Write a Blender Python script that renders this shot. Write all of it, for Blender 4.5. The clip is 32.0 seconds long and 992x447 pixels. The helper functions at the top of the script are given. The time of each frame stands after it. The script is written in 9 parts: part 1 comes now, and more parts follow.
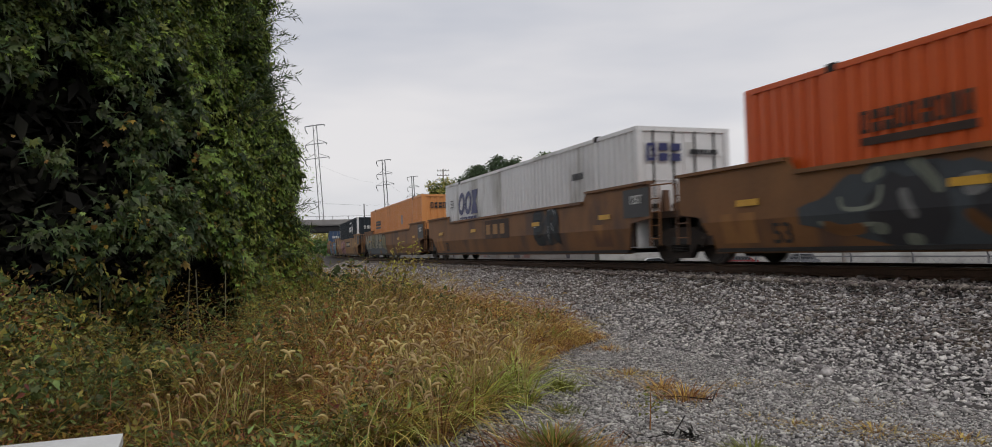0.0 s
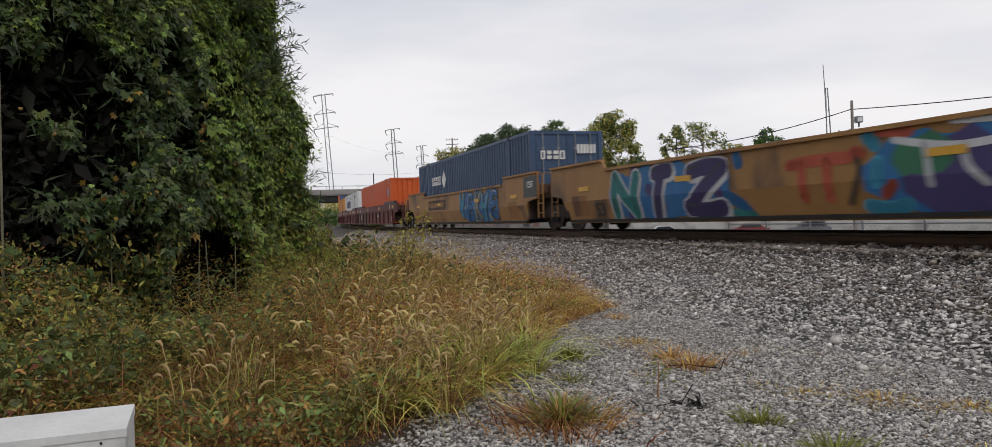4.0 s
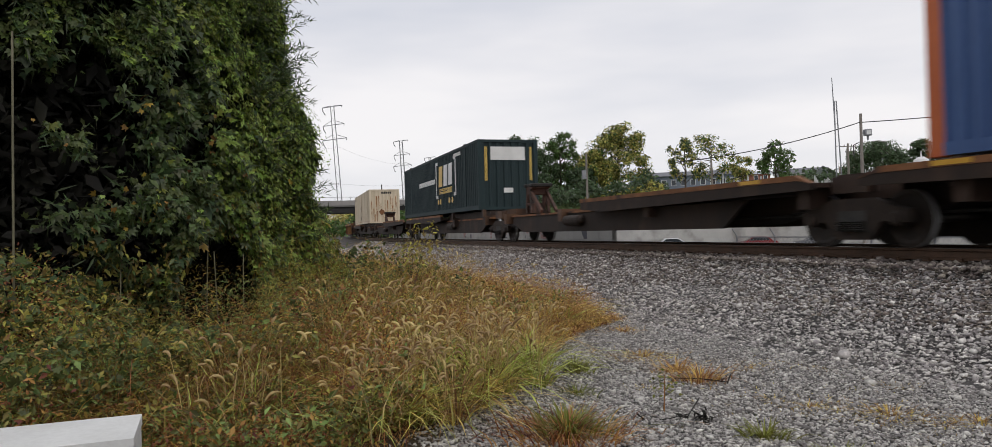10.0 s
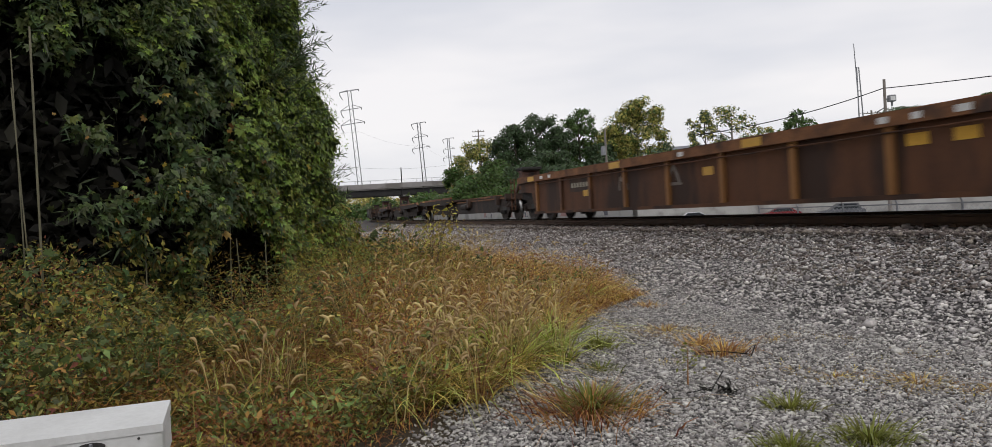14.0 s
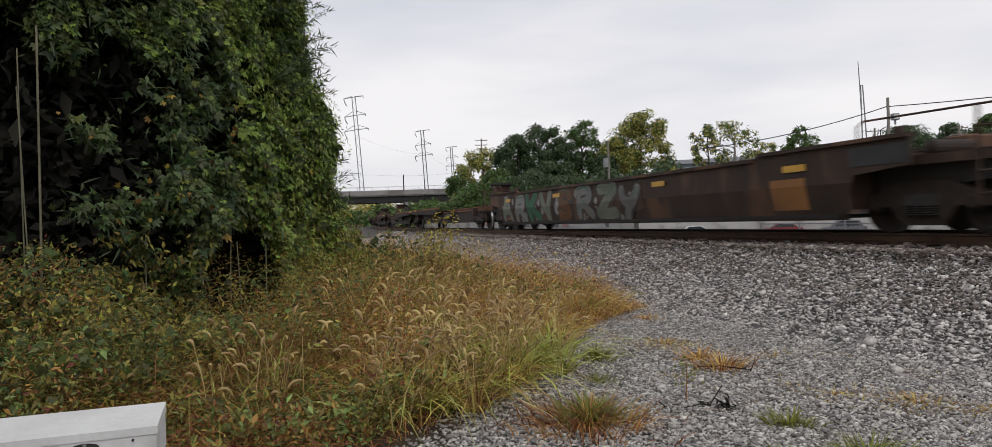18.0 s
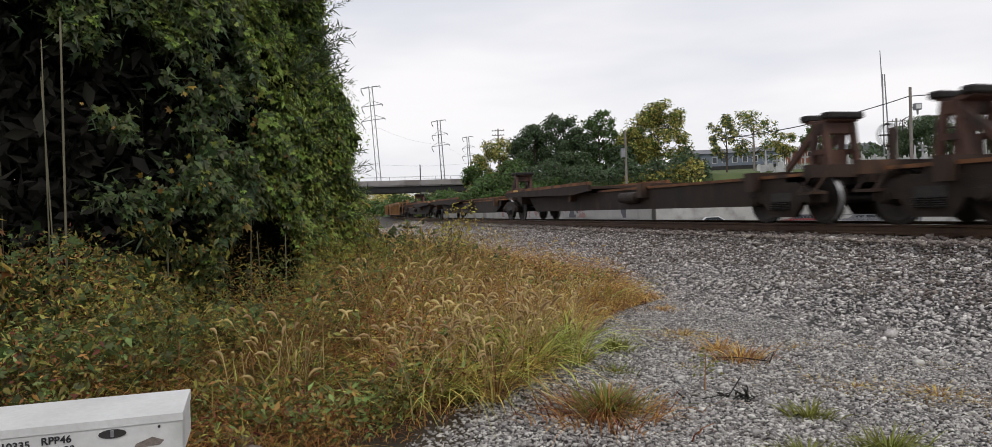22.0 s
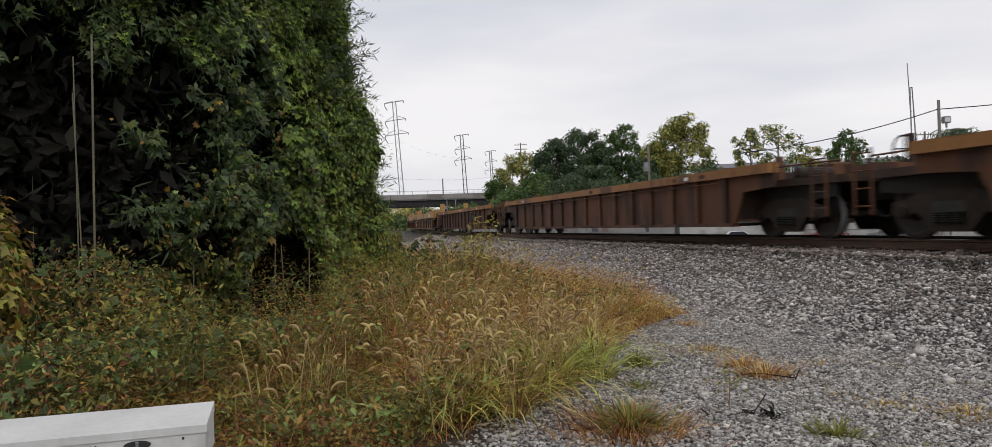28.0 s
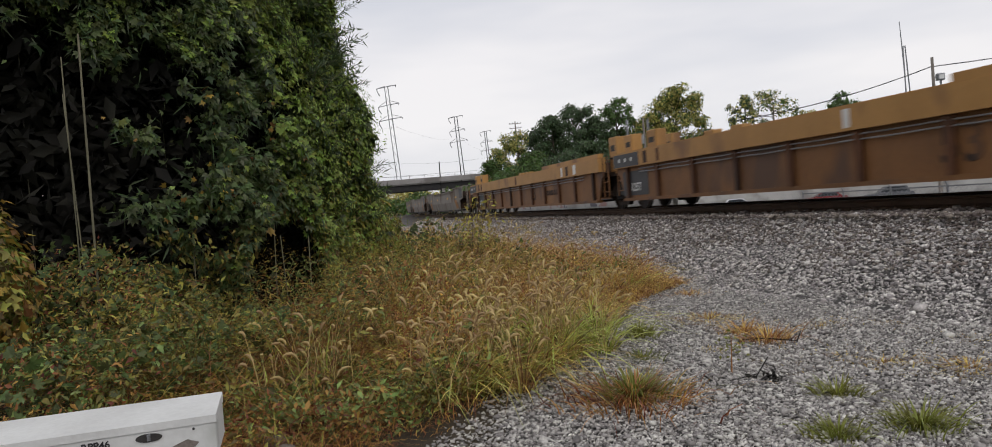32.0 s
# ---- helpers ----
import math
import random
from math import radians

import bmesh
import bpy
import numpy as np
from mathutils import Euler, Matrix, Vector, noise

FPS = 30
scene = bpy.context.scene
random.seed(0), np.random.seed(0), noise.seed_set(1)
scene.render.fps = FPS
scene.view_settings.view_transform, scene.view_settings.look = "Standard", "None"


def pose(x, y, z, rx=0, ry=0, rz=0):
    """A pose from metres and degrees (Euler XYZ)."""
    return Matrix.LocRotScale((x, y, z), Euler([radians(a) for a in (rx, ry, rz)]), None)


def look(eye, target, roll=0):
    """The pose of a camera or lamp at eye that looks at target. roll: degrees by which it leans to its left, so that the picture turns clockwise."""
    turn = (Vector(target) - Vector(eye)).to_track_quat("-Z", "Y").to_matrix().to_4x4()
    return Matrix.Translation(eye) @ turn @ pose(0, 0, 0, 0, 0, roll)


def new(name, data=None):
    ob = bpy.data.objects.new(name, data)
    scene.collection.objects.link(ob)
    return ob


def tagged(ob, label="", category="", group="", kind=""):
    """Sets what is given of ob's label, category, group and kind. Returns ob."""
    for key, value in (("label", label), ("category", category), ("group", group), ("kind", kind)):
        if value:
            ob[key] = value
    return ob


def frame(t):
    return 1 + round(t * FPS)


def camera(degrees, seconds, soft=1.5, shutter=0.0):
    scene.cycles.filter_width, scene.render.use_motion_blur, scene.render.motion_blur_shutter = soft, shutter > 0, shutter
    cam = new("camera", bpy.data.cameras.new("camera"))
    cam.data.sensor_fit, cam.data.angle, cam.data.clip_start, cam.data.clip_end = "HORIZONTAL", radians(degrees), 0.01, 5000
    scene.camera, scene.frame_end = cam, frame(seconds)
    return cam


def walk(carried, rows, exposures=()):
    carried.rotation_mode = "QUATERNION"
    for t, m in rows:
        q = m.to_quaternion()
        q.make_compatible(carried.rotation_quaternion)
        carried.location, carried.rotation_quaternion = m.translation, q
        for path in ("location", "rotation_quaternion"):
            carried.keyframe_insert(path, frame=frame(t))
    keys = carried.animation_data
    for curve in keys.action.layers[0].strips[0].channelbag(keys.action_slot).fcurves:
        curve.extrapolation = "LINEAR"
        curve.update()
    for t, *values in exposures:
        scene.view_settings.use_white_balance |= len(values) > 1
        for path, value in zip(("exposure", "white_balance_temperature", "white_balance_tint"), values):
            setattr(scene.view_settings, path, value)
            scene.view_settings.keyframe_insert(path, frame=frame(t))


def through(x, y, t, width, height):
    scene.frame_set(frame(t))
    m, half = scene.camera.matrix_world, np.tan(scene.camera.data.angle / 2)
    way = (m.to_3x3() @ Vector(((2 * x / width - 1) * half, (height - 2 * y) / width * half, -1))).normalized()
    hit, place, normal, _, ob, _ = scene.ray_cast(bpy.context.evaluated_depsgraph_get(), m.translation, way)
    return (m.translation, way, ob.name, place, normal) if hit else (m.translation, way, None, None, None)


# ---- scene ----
cam = camera(66.57, 32.0, soft=0.6, shutter=0.22)

PATH = [
    (0, pose(-0.025, -0.002, 1.489, 92.02, 1.48, -0.28)),
    (0.5, pose(-0.031, 0.002, 1.500, 91.29, -1.26, 0.68)),
    (1, pose(-0.019, -0.002, 1.497, 90.73, 0.24, 0.38)),
    (1.5, pose(-0.009, -0.004, 1.503, 90.14, 0.97, 0.21)),
    (2, pose(-0.012, -0.003, 1.500, 90.31, 0.79, 1.09)),
    (2.5, pose(-0.010, 0.000, 1.501, 90.53, 1.13, 1.08)),
    (3, pose(-0.010, 0.002, 1.498, 90.32, 1.34, 0.91)),
    (3.5, pose(-0.006, 0.010, 1.497, 89.84, 1.64, 0.87)),
    (4, pose(-0.007, 0.017, 1.499, 89.68, 1.78, 0.46)),
    (4.5, pose(-0.009, 0.013, 1.496, 89.35, 1.65, 0.32)),
    (6.5, pose(-0.002, 0.008, 1.499, 89.76, 1.76, -0.65)),
    (7, pose(0.002, 0.009, 1.498, 89.37, 1.67, -1.17)),
    (7.5, pose(0.001, 0.009, 1.499, 90.00, 0.95, -1.15)),
    (8, pose(-0.003, 0.008, 1.503, 90.14, 0.86, -1.02)),
    (8.5, pose(0.001, 0.001, 1.506, 90.35, 1.15, -0.93)),
    (9, pose(-0.000, -0.000, 1.500, 90.05, 1.15, -0.70)),
    (9.5, pose(-0.006, -0.009, 1.511, 90.85, 1.09, 0.34)),
    (10, pose(0.002, -0.003, 1.504, 90.58, 1.53, 1.04)),
    (10.5, pose(0.009, 0.004, 1.503, 90.15, 1.82, 1.70)),
    (11, pose(0.013, 0.014, 1.507, 90.11, 2.11, 1.92)),
    (11.5, pose(0.014, 0.020, 1.502, 89.80, 2.26, 1.69)),
    (12, pose(0.018, 0.014, 1.503, 89.70, 2.66, 1.80)),
    (12.5, pose(0.019, 0.017, 1.502, 89.52, 2.83, 1.62)),
    (13, pose(0.018, 0.015, 1.498, 89.06, 2.88, 1.96)),
    (13.5, pose(0.016, 0.011, 1.500, 89.38, 3.04, 2.75)),
    (14, pose(0.020, 0.005, 1.498, 89.09, 3.28, 2.60)),
    (14.5, pose(0.015, 0.010, 1.498, 88.84, 3.28, 2.96)),
    (16.5, pose(0.011, -0.002, 1.500, 89.14, 3.47, 2.76)),
    (17, pose(0.017, -0.000, 1.496, 88.98, 3.62, 2.71)),
    (17.5, pose(0.014, 0.009, 1.498, 89.08, 3.31, 3.10)),
    (18, pose(0.019, 0.016, 1.495, 89.80, 1.97, 2.70)),
    (18.5, pose(0.012, 0.027, 1.495, 89.34, 0.97, 2.20)),
    (19, pose(0.005, 0.022, 1.497, 89.48, 0.27, 1.89)),
    (19.5, pose(0.001, 0.026, 1.492, 89.02, 0.57, 3.47)),
    (20, pose(0.000, 0.026, 1.492, 88.29, 0.80, 4.25)),
    (20.5, pose(-0.003, 0.026, 1.493, 87.90, 0.94, 4.47)),
    (21, pose(0.002, 0.013, 1.500, 88.46, 1.27, 4.26)),
    (21.5, pose(0.005, 0.002, 1.494, 89.11, 1.76, 3.77)),
    (22, pose(0.000, 0.002, 1.498, 89.10, 1.83, 3.94)),
    (22.5, pose(0.001, -0.003, 1.496, 89.71, 1.72, 3.02)),
    (23, pose(0.006, -0.006, 1.494, 89.70, 2.04, 3.77)),
    (23.5, pose(0.008, 0.001, 1.497, 88.90, 2.47, 3.80)),
    (24, pose(0.003, 0.006, 1.495, 88.94, 1.95, 4.47)),
    (24.5, pose(0.003, 0.009, 1.496, 89.50, 1.93, 5.24)),
    (25, pose(0.007, 0.013, 1.493, 89.71, 1.92, 5.45)),
    (25.5, pose(0.011, 0.008, 1.495, 89.61, 2.03, 5.38)),
    (27.5, pose(0.004, 0.005, 1.499, 90.20, 1.93, 5.55)),
    (28, pose(0.003, 0.001, 1.499, 90.21, 1.74, 5.64)),
    (28.5, pose(-0.004, -0.003, 1.498, 91.00, 1.60, 5.76)),
    (29, pose(0.005, -0.009, 1.504, 91.63, 1.58, 4.62)),
    (29.5, pose(0.002, -0.006, 1.500, 90.75, 1.22, 4.80)),
    (30, pose(-0.000, -0.003, 1.501, 91.04, 1.18, 5.09)),
    (30.5, pose(-0.009, -0.001, 1.498, 90.35, 0.93, 5.16)),
    (31, pose(0.004, -0.001, 1.502, 90.26, 1.57, 6.00)),
    (31.5, pose(0.005, -0.012, 1.495, 90.72, 2.85, 4.76)),
    (32, pose(0.024, -0.026, 1.489, 88.70, 4.64, 5.55)),
]
walk(cam, PATH, [(0.0, -0.21, 6610, 10), (0.6, -0.12, 6610, 10), (1.4, -0.03, 6610, 10), (13.0, 0.04, 6610, 10), (18.0, 0.02, 6610, 10), (19.2, 0.0, 6610, 10), (20.0, 0.16, 6610, 10), (21.0, 0.19, 6610, 10), (22.0, 0.12, 6610, 10), (27.5, 0.04, 6610, 10), (28.5, -0.04, 6610, 10), (29.2, -0.08, 6610, 10), (30.2, -0.02, 6610, 10), (32.0, 0.0, 6610, 10)])

# ---- world and light ----
SUN_EL, SUN_AZ = radians(48), radians(150)
world = bpy.data.worlds.new("overcast_sky")
scene.world = world
world.use_nodes = True


def build_world():
    nt = world.node_tree
    nt.nodes.clear()
    out = nt.nodes.new("ShaderNodeOutputWorld")
    bg = nt.nodes.new("ShaderNodeBackground")
    sky = nt.nodes.new("ShaderNodeTexSky")
    sky.sky_type, sky.sun_disc = "NISHITA", False
    sky.sun_elevation, sky.sun_rotation = SUN_EL, SUN_AZ
    gain = nt.nodes.new("ShaderNodeVectorMath")
    gain.operation = "SCALE"
    gain.inputs["Scale"].default_value = 0.10
    nt.links.new(sky.outputs[0], gain.inputs[0])
    co = nt.nodes.new("ShaderNodeTexCoord")
    mp = nt.nodes.new("ShaderNodeMapping")
    mp.inputs["Scale"].default_value = (1.0, 1.0, 4.5)
    nt.links.new(co.outputs["Generated"], mp.inputs["Vector"])
    nz = nt.nodes.new("ShaderNodeTexNoise")
    nz.inputs["Scale"].default_value = 1.7
    nz.inputs["Detail"].default_value = 4
    nz.inputs["Roughness"].default_value = 0.5
    nt.links.new(mp.outputs[0], nz.inputs["Vector"])
    ramp = nt.nodes.new("ShaderNodeValToRGB")
    ramp.color_ramp.elements[0].position, ramp.color_ramp.elements[0].color = 0.36, (0.635, 0.66, 0.735, 1)
    ramp.color_ramp.elements[1].position, ramp.color_ramp.elements[1].color = 0.68, (0.90, 0.885, 0.905, 1)
    nt.links.new(nz.outputs[0], ramp.inputs[0])
    mix = nt.nodes.new("ShaderNodeMixRGB")
    mix.inputs[0].default_value = 0.93
    nt.links.new(gain.outputs[0], mix.inputs[1])
    nt.links.new(ramp.outputs[0], mix.inputs[2])
    nt.links.new(mix.outputs[0], bg.inputs[0])
    bg.inputs[1].default_value = 1.03
    nt.links.new(bg.outputs[0], out.inputs[0])


build_world()
sun_data = bpy.data.lights.new("sun", "SUN")
sun_data.energy, sun_data.angle, sun_data.color = 0.7, radians(25), (1.0, 0.96, 0.90)
sun = new("sun", sun_data)
sun.matrix_world = look((0, 0, 60), Vector((0, 0, 60)) - Vector((math.sin(SUN_AZ) * math.cos(SUN_EL), math.cos(SUN_AZ) * math.cos(SUN_EL), math.sin(SUN_EL))))


# ---- materials ----
def surface(name, dark, light, rough=0.8, metal=0.0, scale=3.0, fine=40.0, bump=0.2, stretch=(1, 1, 1), third=None, amount=0.5, spread=0.0, island=0.0, through=0.0):
    """A procedural surface: two tones mixed by broad noise, fine grain, an optional third tone in patches (rust, dirt)."""
    m = bpy.data.materials.new(name)
    m.use_nodes = True
    nt = m.node_tree
    b = nt.nodes["Principled BSDF"]
    co = nt.nodes.new("ShaderNodeTexCoord")
    mp = nt.nodes.new("ShaderNodeMapping")
    mp.inputs["Scale"].default_value = stretch
    nt.links.new(co.outputs["Object"], mp.inputs["Vector"])
    info = nt.nodes.new("ShaderNodeObjectInfo")
    seed = nt.nodes.new("ShaderNodeMath")
    seed.operation = "MULTIPLY"
    seed.inputs[1].default_value = 60.0
    nt.links.new(info.outputs["Random"], seed.inputs[0])

    def grain(sc, detail=5.0):
        n = nt.nodes.new("ShaderNodeTexNoise")
        n.noise_dimensions = "4D"
        n.inputs["Scale"].default_value, n.inputs["Detail"].default_value = sc, detail
        nt.links.new(mp.outputs[0], n.inputs["Vector"])
        nt.links.new(seed.outputs[0], n.inputs["W"])
        return n
    broad, small = grain(scale), grain(fine, 3.0)
    ramp = nt.nodes.new("ShaderNodeValToRGB")
    ramp.color_ramp.elements[0].position, ramp.color_ramp.elements[1].position = 0.36, 0.66
    ramp.color_ramp.elements[0].color, ramp.color_ramp.elements[1].color = (*dark, 1), (*light, 1)
    add = nt.nodes.new("ShaderNodeMixRGB")
    add.inputs[0].default_value = 0.35
    nt.links.new(broad.outputs[0], add.inputs[1])
    nt.links.new(small.outputs[0], add.inputs[2])
    nt.links.new(add.outputs[0], ramp.inputs[0])
    colour = ramp.outputs[0]
    if third:
        patch = grain(scale * 0.7, 6.0)
        pr = nt.nodes.new("ShaderNodeValToRGB")
        pr.color_ramp.elements[0].position, pr.color_ramp.elements[1].position = 0.62 - 0.25 * amount, 0.70 - 0.2 * amount
        nt.links.new(patch.outputs[0], pr.inputs[0])
        mx = nt.nodes.new("ShaderNodeMixRGB")
        mx.inputs[2].default_value = (*third, 1)
        nt.links.new(pr.outputs[0], mx.inputs[0])
        nt.links.new(colour, mx.inputs[1])
        colour = mx.outputs[0]
    if spread or island:
        hsv = nt.nodes.new("ShaderNodeHueSaturation")
        rnd = info.outputs["Random"]
        if island:
            geo = nt.nodes.new("ShaderNodeNewGeometry")
            rnd = geo.outputs["Random Per Island"]
        for socket, low, high in (("Value", 1 - (spread + island), 1 + (spread + island)), ("Hue", 0.5 - 0.06 * (spread + island), 0.5 + 0.06 * (spread + island))):
            rng = nt.nodes.new("ShaderNodeMapRange")
            rng.inputs["To Min"].default_value, rng.inputs["To Max"].default_value = low, high
            nt.links.new(rnd, rng.inputs["Value"])
            nt.links.new(rng.outputs[0], hsv.inputs[socket])
        nt.links.new(colour, hsv.inputs["Color"])
        colour = hsv.outputs[0]
    nt.links.new(colour, b.inputs["Base Color"])
    b.inputs["Roughness"].default_value, b.inputs["Metallic"].default_value = rough, metal
    if bump:
        bp = nt.nodes.new("ShaderNodeBump")
        bp.inputs["Strength"].default_value = bump
        bp.inputs["Distance"].default_value = 0.02
        nt.links.new(small.outputs[0], bp.inputs["Height"])
        nt.links.new(bp.outputs[0], b.inputs["Normal"])
    if through:
        b.inputs["Specular IOR Level"].default_value = 0.38
        b.inputs["Roughness"].default_value = rough * 0.82
        tr = nt.nodes.new("ShaderNodeBsdfTranslucent")
        nt.links.new(colour, tr.inputs["Color"])
        ms = nt.nodes.new("ShaderNodeMixShader")
        ms.inputs[0].default_value = through
        nt.links.new(b.outputs[0], ms.inputs[1])
        nt.links.new(tr.outputs[0], ms.inputs[2])
        nt.links.new(ms.outputs[0], nt.nodes["Material Output"].inputs["Surface"])
    return m


def glass(name, tint):
    m = bpy.data.materials.new(name)
    m.use_nodes = True
    b = m.node_tree.nodes["Principled BSDF"]
    b.inputs["Base Color"].default_value = (*tint, 1)
    b.inputs["Roughness"].default_value, b.inputs["Specular IOR Level"].default_value = 0.08, 0.8
    return m


def graffiti(name, colours, scale=1.1, w=0.0):
    """Sprayed letters: broad swirling fields of paint with dark outlines, over bare patches."""
    m = bpy.data.materials.new(name)
    m.use_nodes = True
    nt = m.node_tree
    b = nt.nodes["Principled BSDF"]
    b.inputs["Roughness"].default_value = 0.6
    co = nt.nodes.new("ShaderNodeTexCoord")
    warp = nt.nodes.new("ShaderNodeTexNoise")
    warp.inputs["Scale"].default_value, warp.inputs["Detail"].default_value = 1.6, 1.0
    nt.links.new(co.outputs["Object"], warp.inputs["Vector"])
    ma = nt.nodes.new("ShaderNodeVectorMath")
    ma.operation = "MULTIPLY_ADD"
    ma.inputs[1].default_value = (0.9, 0.9, 0.9)
    nt.links.new(warp.outputs["Color"], ma.inputs[0])
    nt.links.new(co.outputs["Object"], ma.inputs[2])
    n = nt.nodes.new("ShaderNodeTexVoronoi")
    n.feature, n.voronoi_dimensions = "F1", "4D"
    n.inputs["Scale"].default_value, n.inputs["W"].default_value = scale, w
    nt.links.new(ma.outputs[0], n.inputs["Vector"])
    sep = nt.nodes.new("ShaderNodeSeparateColor")
    nt.links.new(n.outputs["Color"], sep.inputs[0])
    ramp = nt.nodes.new("ShaderNodeValToRGB")
    ramp.color_ramp.interpolation = "CONSTANT"
    els = ramp.color_ramp.elements
    els[0].color = (*colours[0], 1)
    els[1].position, els[1].color = 1.0 / len(colours), (*colours[1], 1)
    for k in range(2, len(colours)):
        e = els.new(k / len(colours))
        e.color = (*colours[k], 1)
    nt.links.new(sep.outputs[0], ramp.inputs[0])
    edge = nt.nodes.new("ShaderNodeTexVoronoi")
    edge.feature, edge.voronoi_dimensions = "DISTANCE_TO_EDGE", "4D"
    edge.inputs["Scale"].default_value, edge.inputs["W"].default_value = scale, w
    nt.links.new(ma.outputs[0], edge.inputs["Vector"])
    er = nt.nodes.new("ShaderNodeValToRGB")
    er.color_ramp.elements[0].position, er.color_ramp.elements[0].color = 0.035, (1, 1, 1, 1)
    er.color_ramp.elements[1].position, er.color_ramp.elements[1].color = 0.05, (0, 0, 0, 1)
    nt.links.new(edge.outputs["Distance"], er.inputs[0])
    mx = nt.nodes.new("ShaderNodeMixRGB")
    mx.inputs[2].default_value = (*colours[-1], 1)
    nt.links.new(er.outputs[0], mx.inputs[0])
    nt.links.new(ramp.outputs[0], mx.inputs[1])
    nt.links.new(mx.outputs[0], b.inputs["Base Color"])
    return m


M = {}
M["ochre"] = surface("ochre_paint", (0.27, 0.135, 0.042), (0.36, 0.19, 0.06), 0.62, 0, 1.2, 30, 0.15, (1, 1, 0.5), (0.13, 0.07, 0.035), 0.35)
M["ochre_lit"] = surface("bright_ochre_paint", (0.34, 0.175, 0.05), (0.45, 0.24, 0.07), 0.6, 0, 1.2, 30, 0.1, (1, 1, 0.5), (0.22, 0.11, 0.045), 0.2)
M["ochre_old"] = surface("browned_ochre_paint", (0.150, 0.066, 0.021), (0.235, 0.104, 0.032), 0.65, 0, 1.2, 30, 0.15, (1, 1, 0.5), (0.10, 0.05, 0.028), 0.4)
M["rustedge"] = surface("rusted_edge", (0.10, 0.042, 0.018), (0.28, 0.12, 0.045), 0.8, 0, 2.5, 35, 0.3, (1, 1, 1), (0.05, 0.026, 0.018), 0.4)
M["ochre_worn"] = surface("worn_ochre_paint", (0.235, 0.104, 0.030), (0.335, 0.155, 0.045), 0.7, 0, 1.4, 30, 0.2, (1, 1, 0.35), (0.12, 0.052, 0.024), 0.42)
M["brown"] = surface("brown_rust_paint", (0.070, 0.027, 0.011), (0.145, 0.057, 0.022), 0.8, 0, 1.5, 35, 0.25, (1, 1, 0.3), (0.040, 0.018, 0.010), 0.6)
M["darkbrown"] = surface("dark_brown_paint", (0.024, 0.0135, 0.009), (0.054, 0.028, 0.017), 0.75, 0, 1.6, 35, 0.25, (1, 1, 0.4), (0.11, 0.055, 0.028), 0.4)
M["maroon"] = surface("maroon_paint", (0.105, 0.022, 0.018), (0.15, 0.034, 0.026), 0.6, 0, 1.4, 30, 0.15, (1, 1, 0.4), (0.07, 0.03, 0.02), 0.4)
M["greycar"] = surface("grey_weathered_paint", (0.17, 0.15, 0.13), (0.26, 0.23, 0.20), 0.75, 0, 1.4, 30, 0.15, (1, 1, 0.4), (0.12, 0.08, 0.05), 0.4)
M["grime"] = surface("black_grime", (0.008, 0.007, 0.006), (0.020, 0.016, 0.013), 0.8, 0, 5, 60, 0.3)
M["truck"] = surface("rusty_cast_steel", (0.013, 0.009, 0.006), (0.042, 0.025, 0.017), 0.8, 0.1, 6, 60, 0.4)
M["wheel"] = surface("wheel_steel", (0.016, 0.012, 0.010), (0.036, 0.026, 0.020), 0.6, 0.4, 6, 50, 0.2)
M["tread"] = surface("polished_tread", (0.36, 0.36, 0.36), (0.52, 0.52, 0.52), 0.42, 0.5, 8, 60, 0.0)
M["yellow"] = surface("yellow_reflector", (0.55, 0.30, 0.03), (0.70, 0.40, 0.05), 0.5, 0, 8, 60, 0)
M["white"] = surface("white_paint", (0.62, 0.62, 0.60), (0.78, 0.78, 0.76), 0.5, 0, 2, 30, 0.05)
M["black"] = surface("black_paint", (0.015, 0.015, 0.017), (0.03, 0.03, 0.032), 0.5, 0, 3, 40, 0.05)
M["navy"] = surface("navy_letter_paint", (0.02, 0.025, 0.10), (0.03, 0.035, 0.14), 0.5, 0, 3, 40, 0)
M["gold"] = surface("gold_letter_paint", (0.60, 0.40, 0.08), (0.72, 0.50, 0.12), 0.5, 0, 3, 40, 0)
M["orange"] = surface("orange_container_paint", (0.56, 0.085, 0.008), (0.63, 0.105, 0.012), 0.45, 0, 0.9, 25, 0.05, (1, 1, 0.4), (0.42, 0.085, 0.02), 0.2)
M["peach"] = surface("faded_orange_paint", (0.62, 0.25, 0.07), (0.72, 0.31, 0.10), 0.5, 0, 0.9, 25, 0.05, (1, 1, 0.4), (0.50, 0.21, 0.07), 0.2)
M["amber"] = surface("amber_container_paint", (0.55, 0.235, 0.05), (0.64, 0.28, 0.065), 0.5, 0, 0.9, 25, 0.05, (1, 1, 0.4), (0.42, 0.17, 0.04), 0.25)
M["boxwhite"] = surface("white_container_paint", (0.66, 0.66, 0.655), (0.79, 0.79, 0.785), 0.5, 0, 0.9, 25, 0.05, (1, 1, 0.3), (0.42, 0.41, 0.38), 0.22)
M["slate"] = surface("dark_slate_blue_paint", (0.012, 0.019, 0.026), (0.018, 0.028, 0.036), 0.75, 0, 0.9, 25, 0.05, (1, 1, 0.4))
M["umaxblue"] = surface("deep_blue_paint", (0.028, 0.060, 0.125), (0.040, 0.080, 0.16), 0.5, 0, 0.9, 25, 0.05, (1, 1, 0.4))
M["pacer"] = surface("blue_container_paint", (0.045, 0.095, 0.235), (0.065, 0.130, 0.30), 0.5, 0, 0.9, 25, 0.05, (1, 1, 0.3), (0.04, 0.07, 0.15), 0.25)
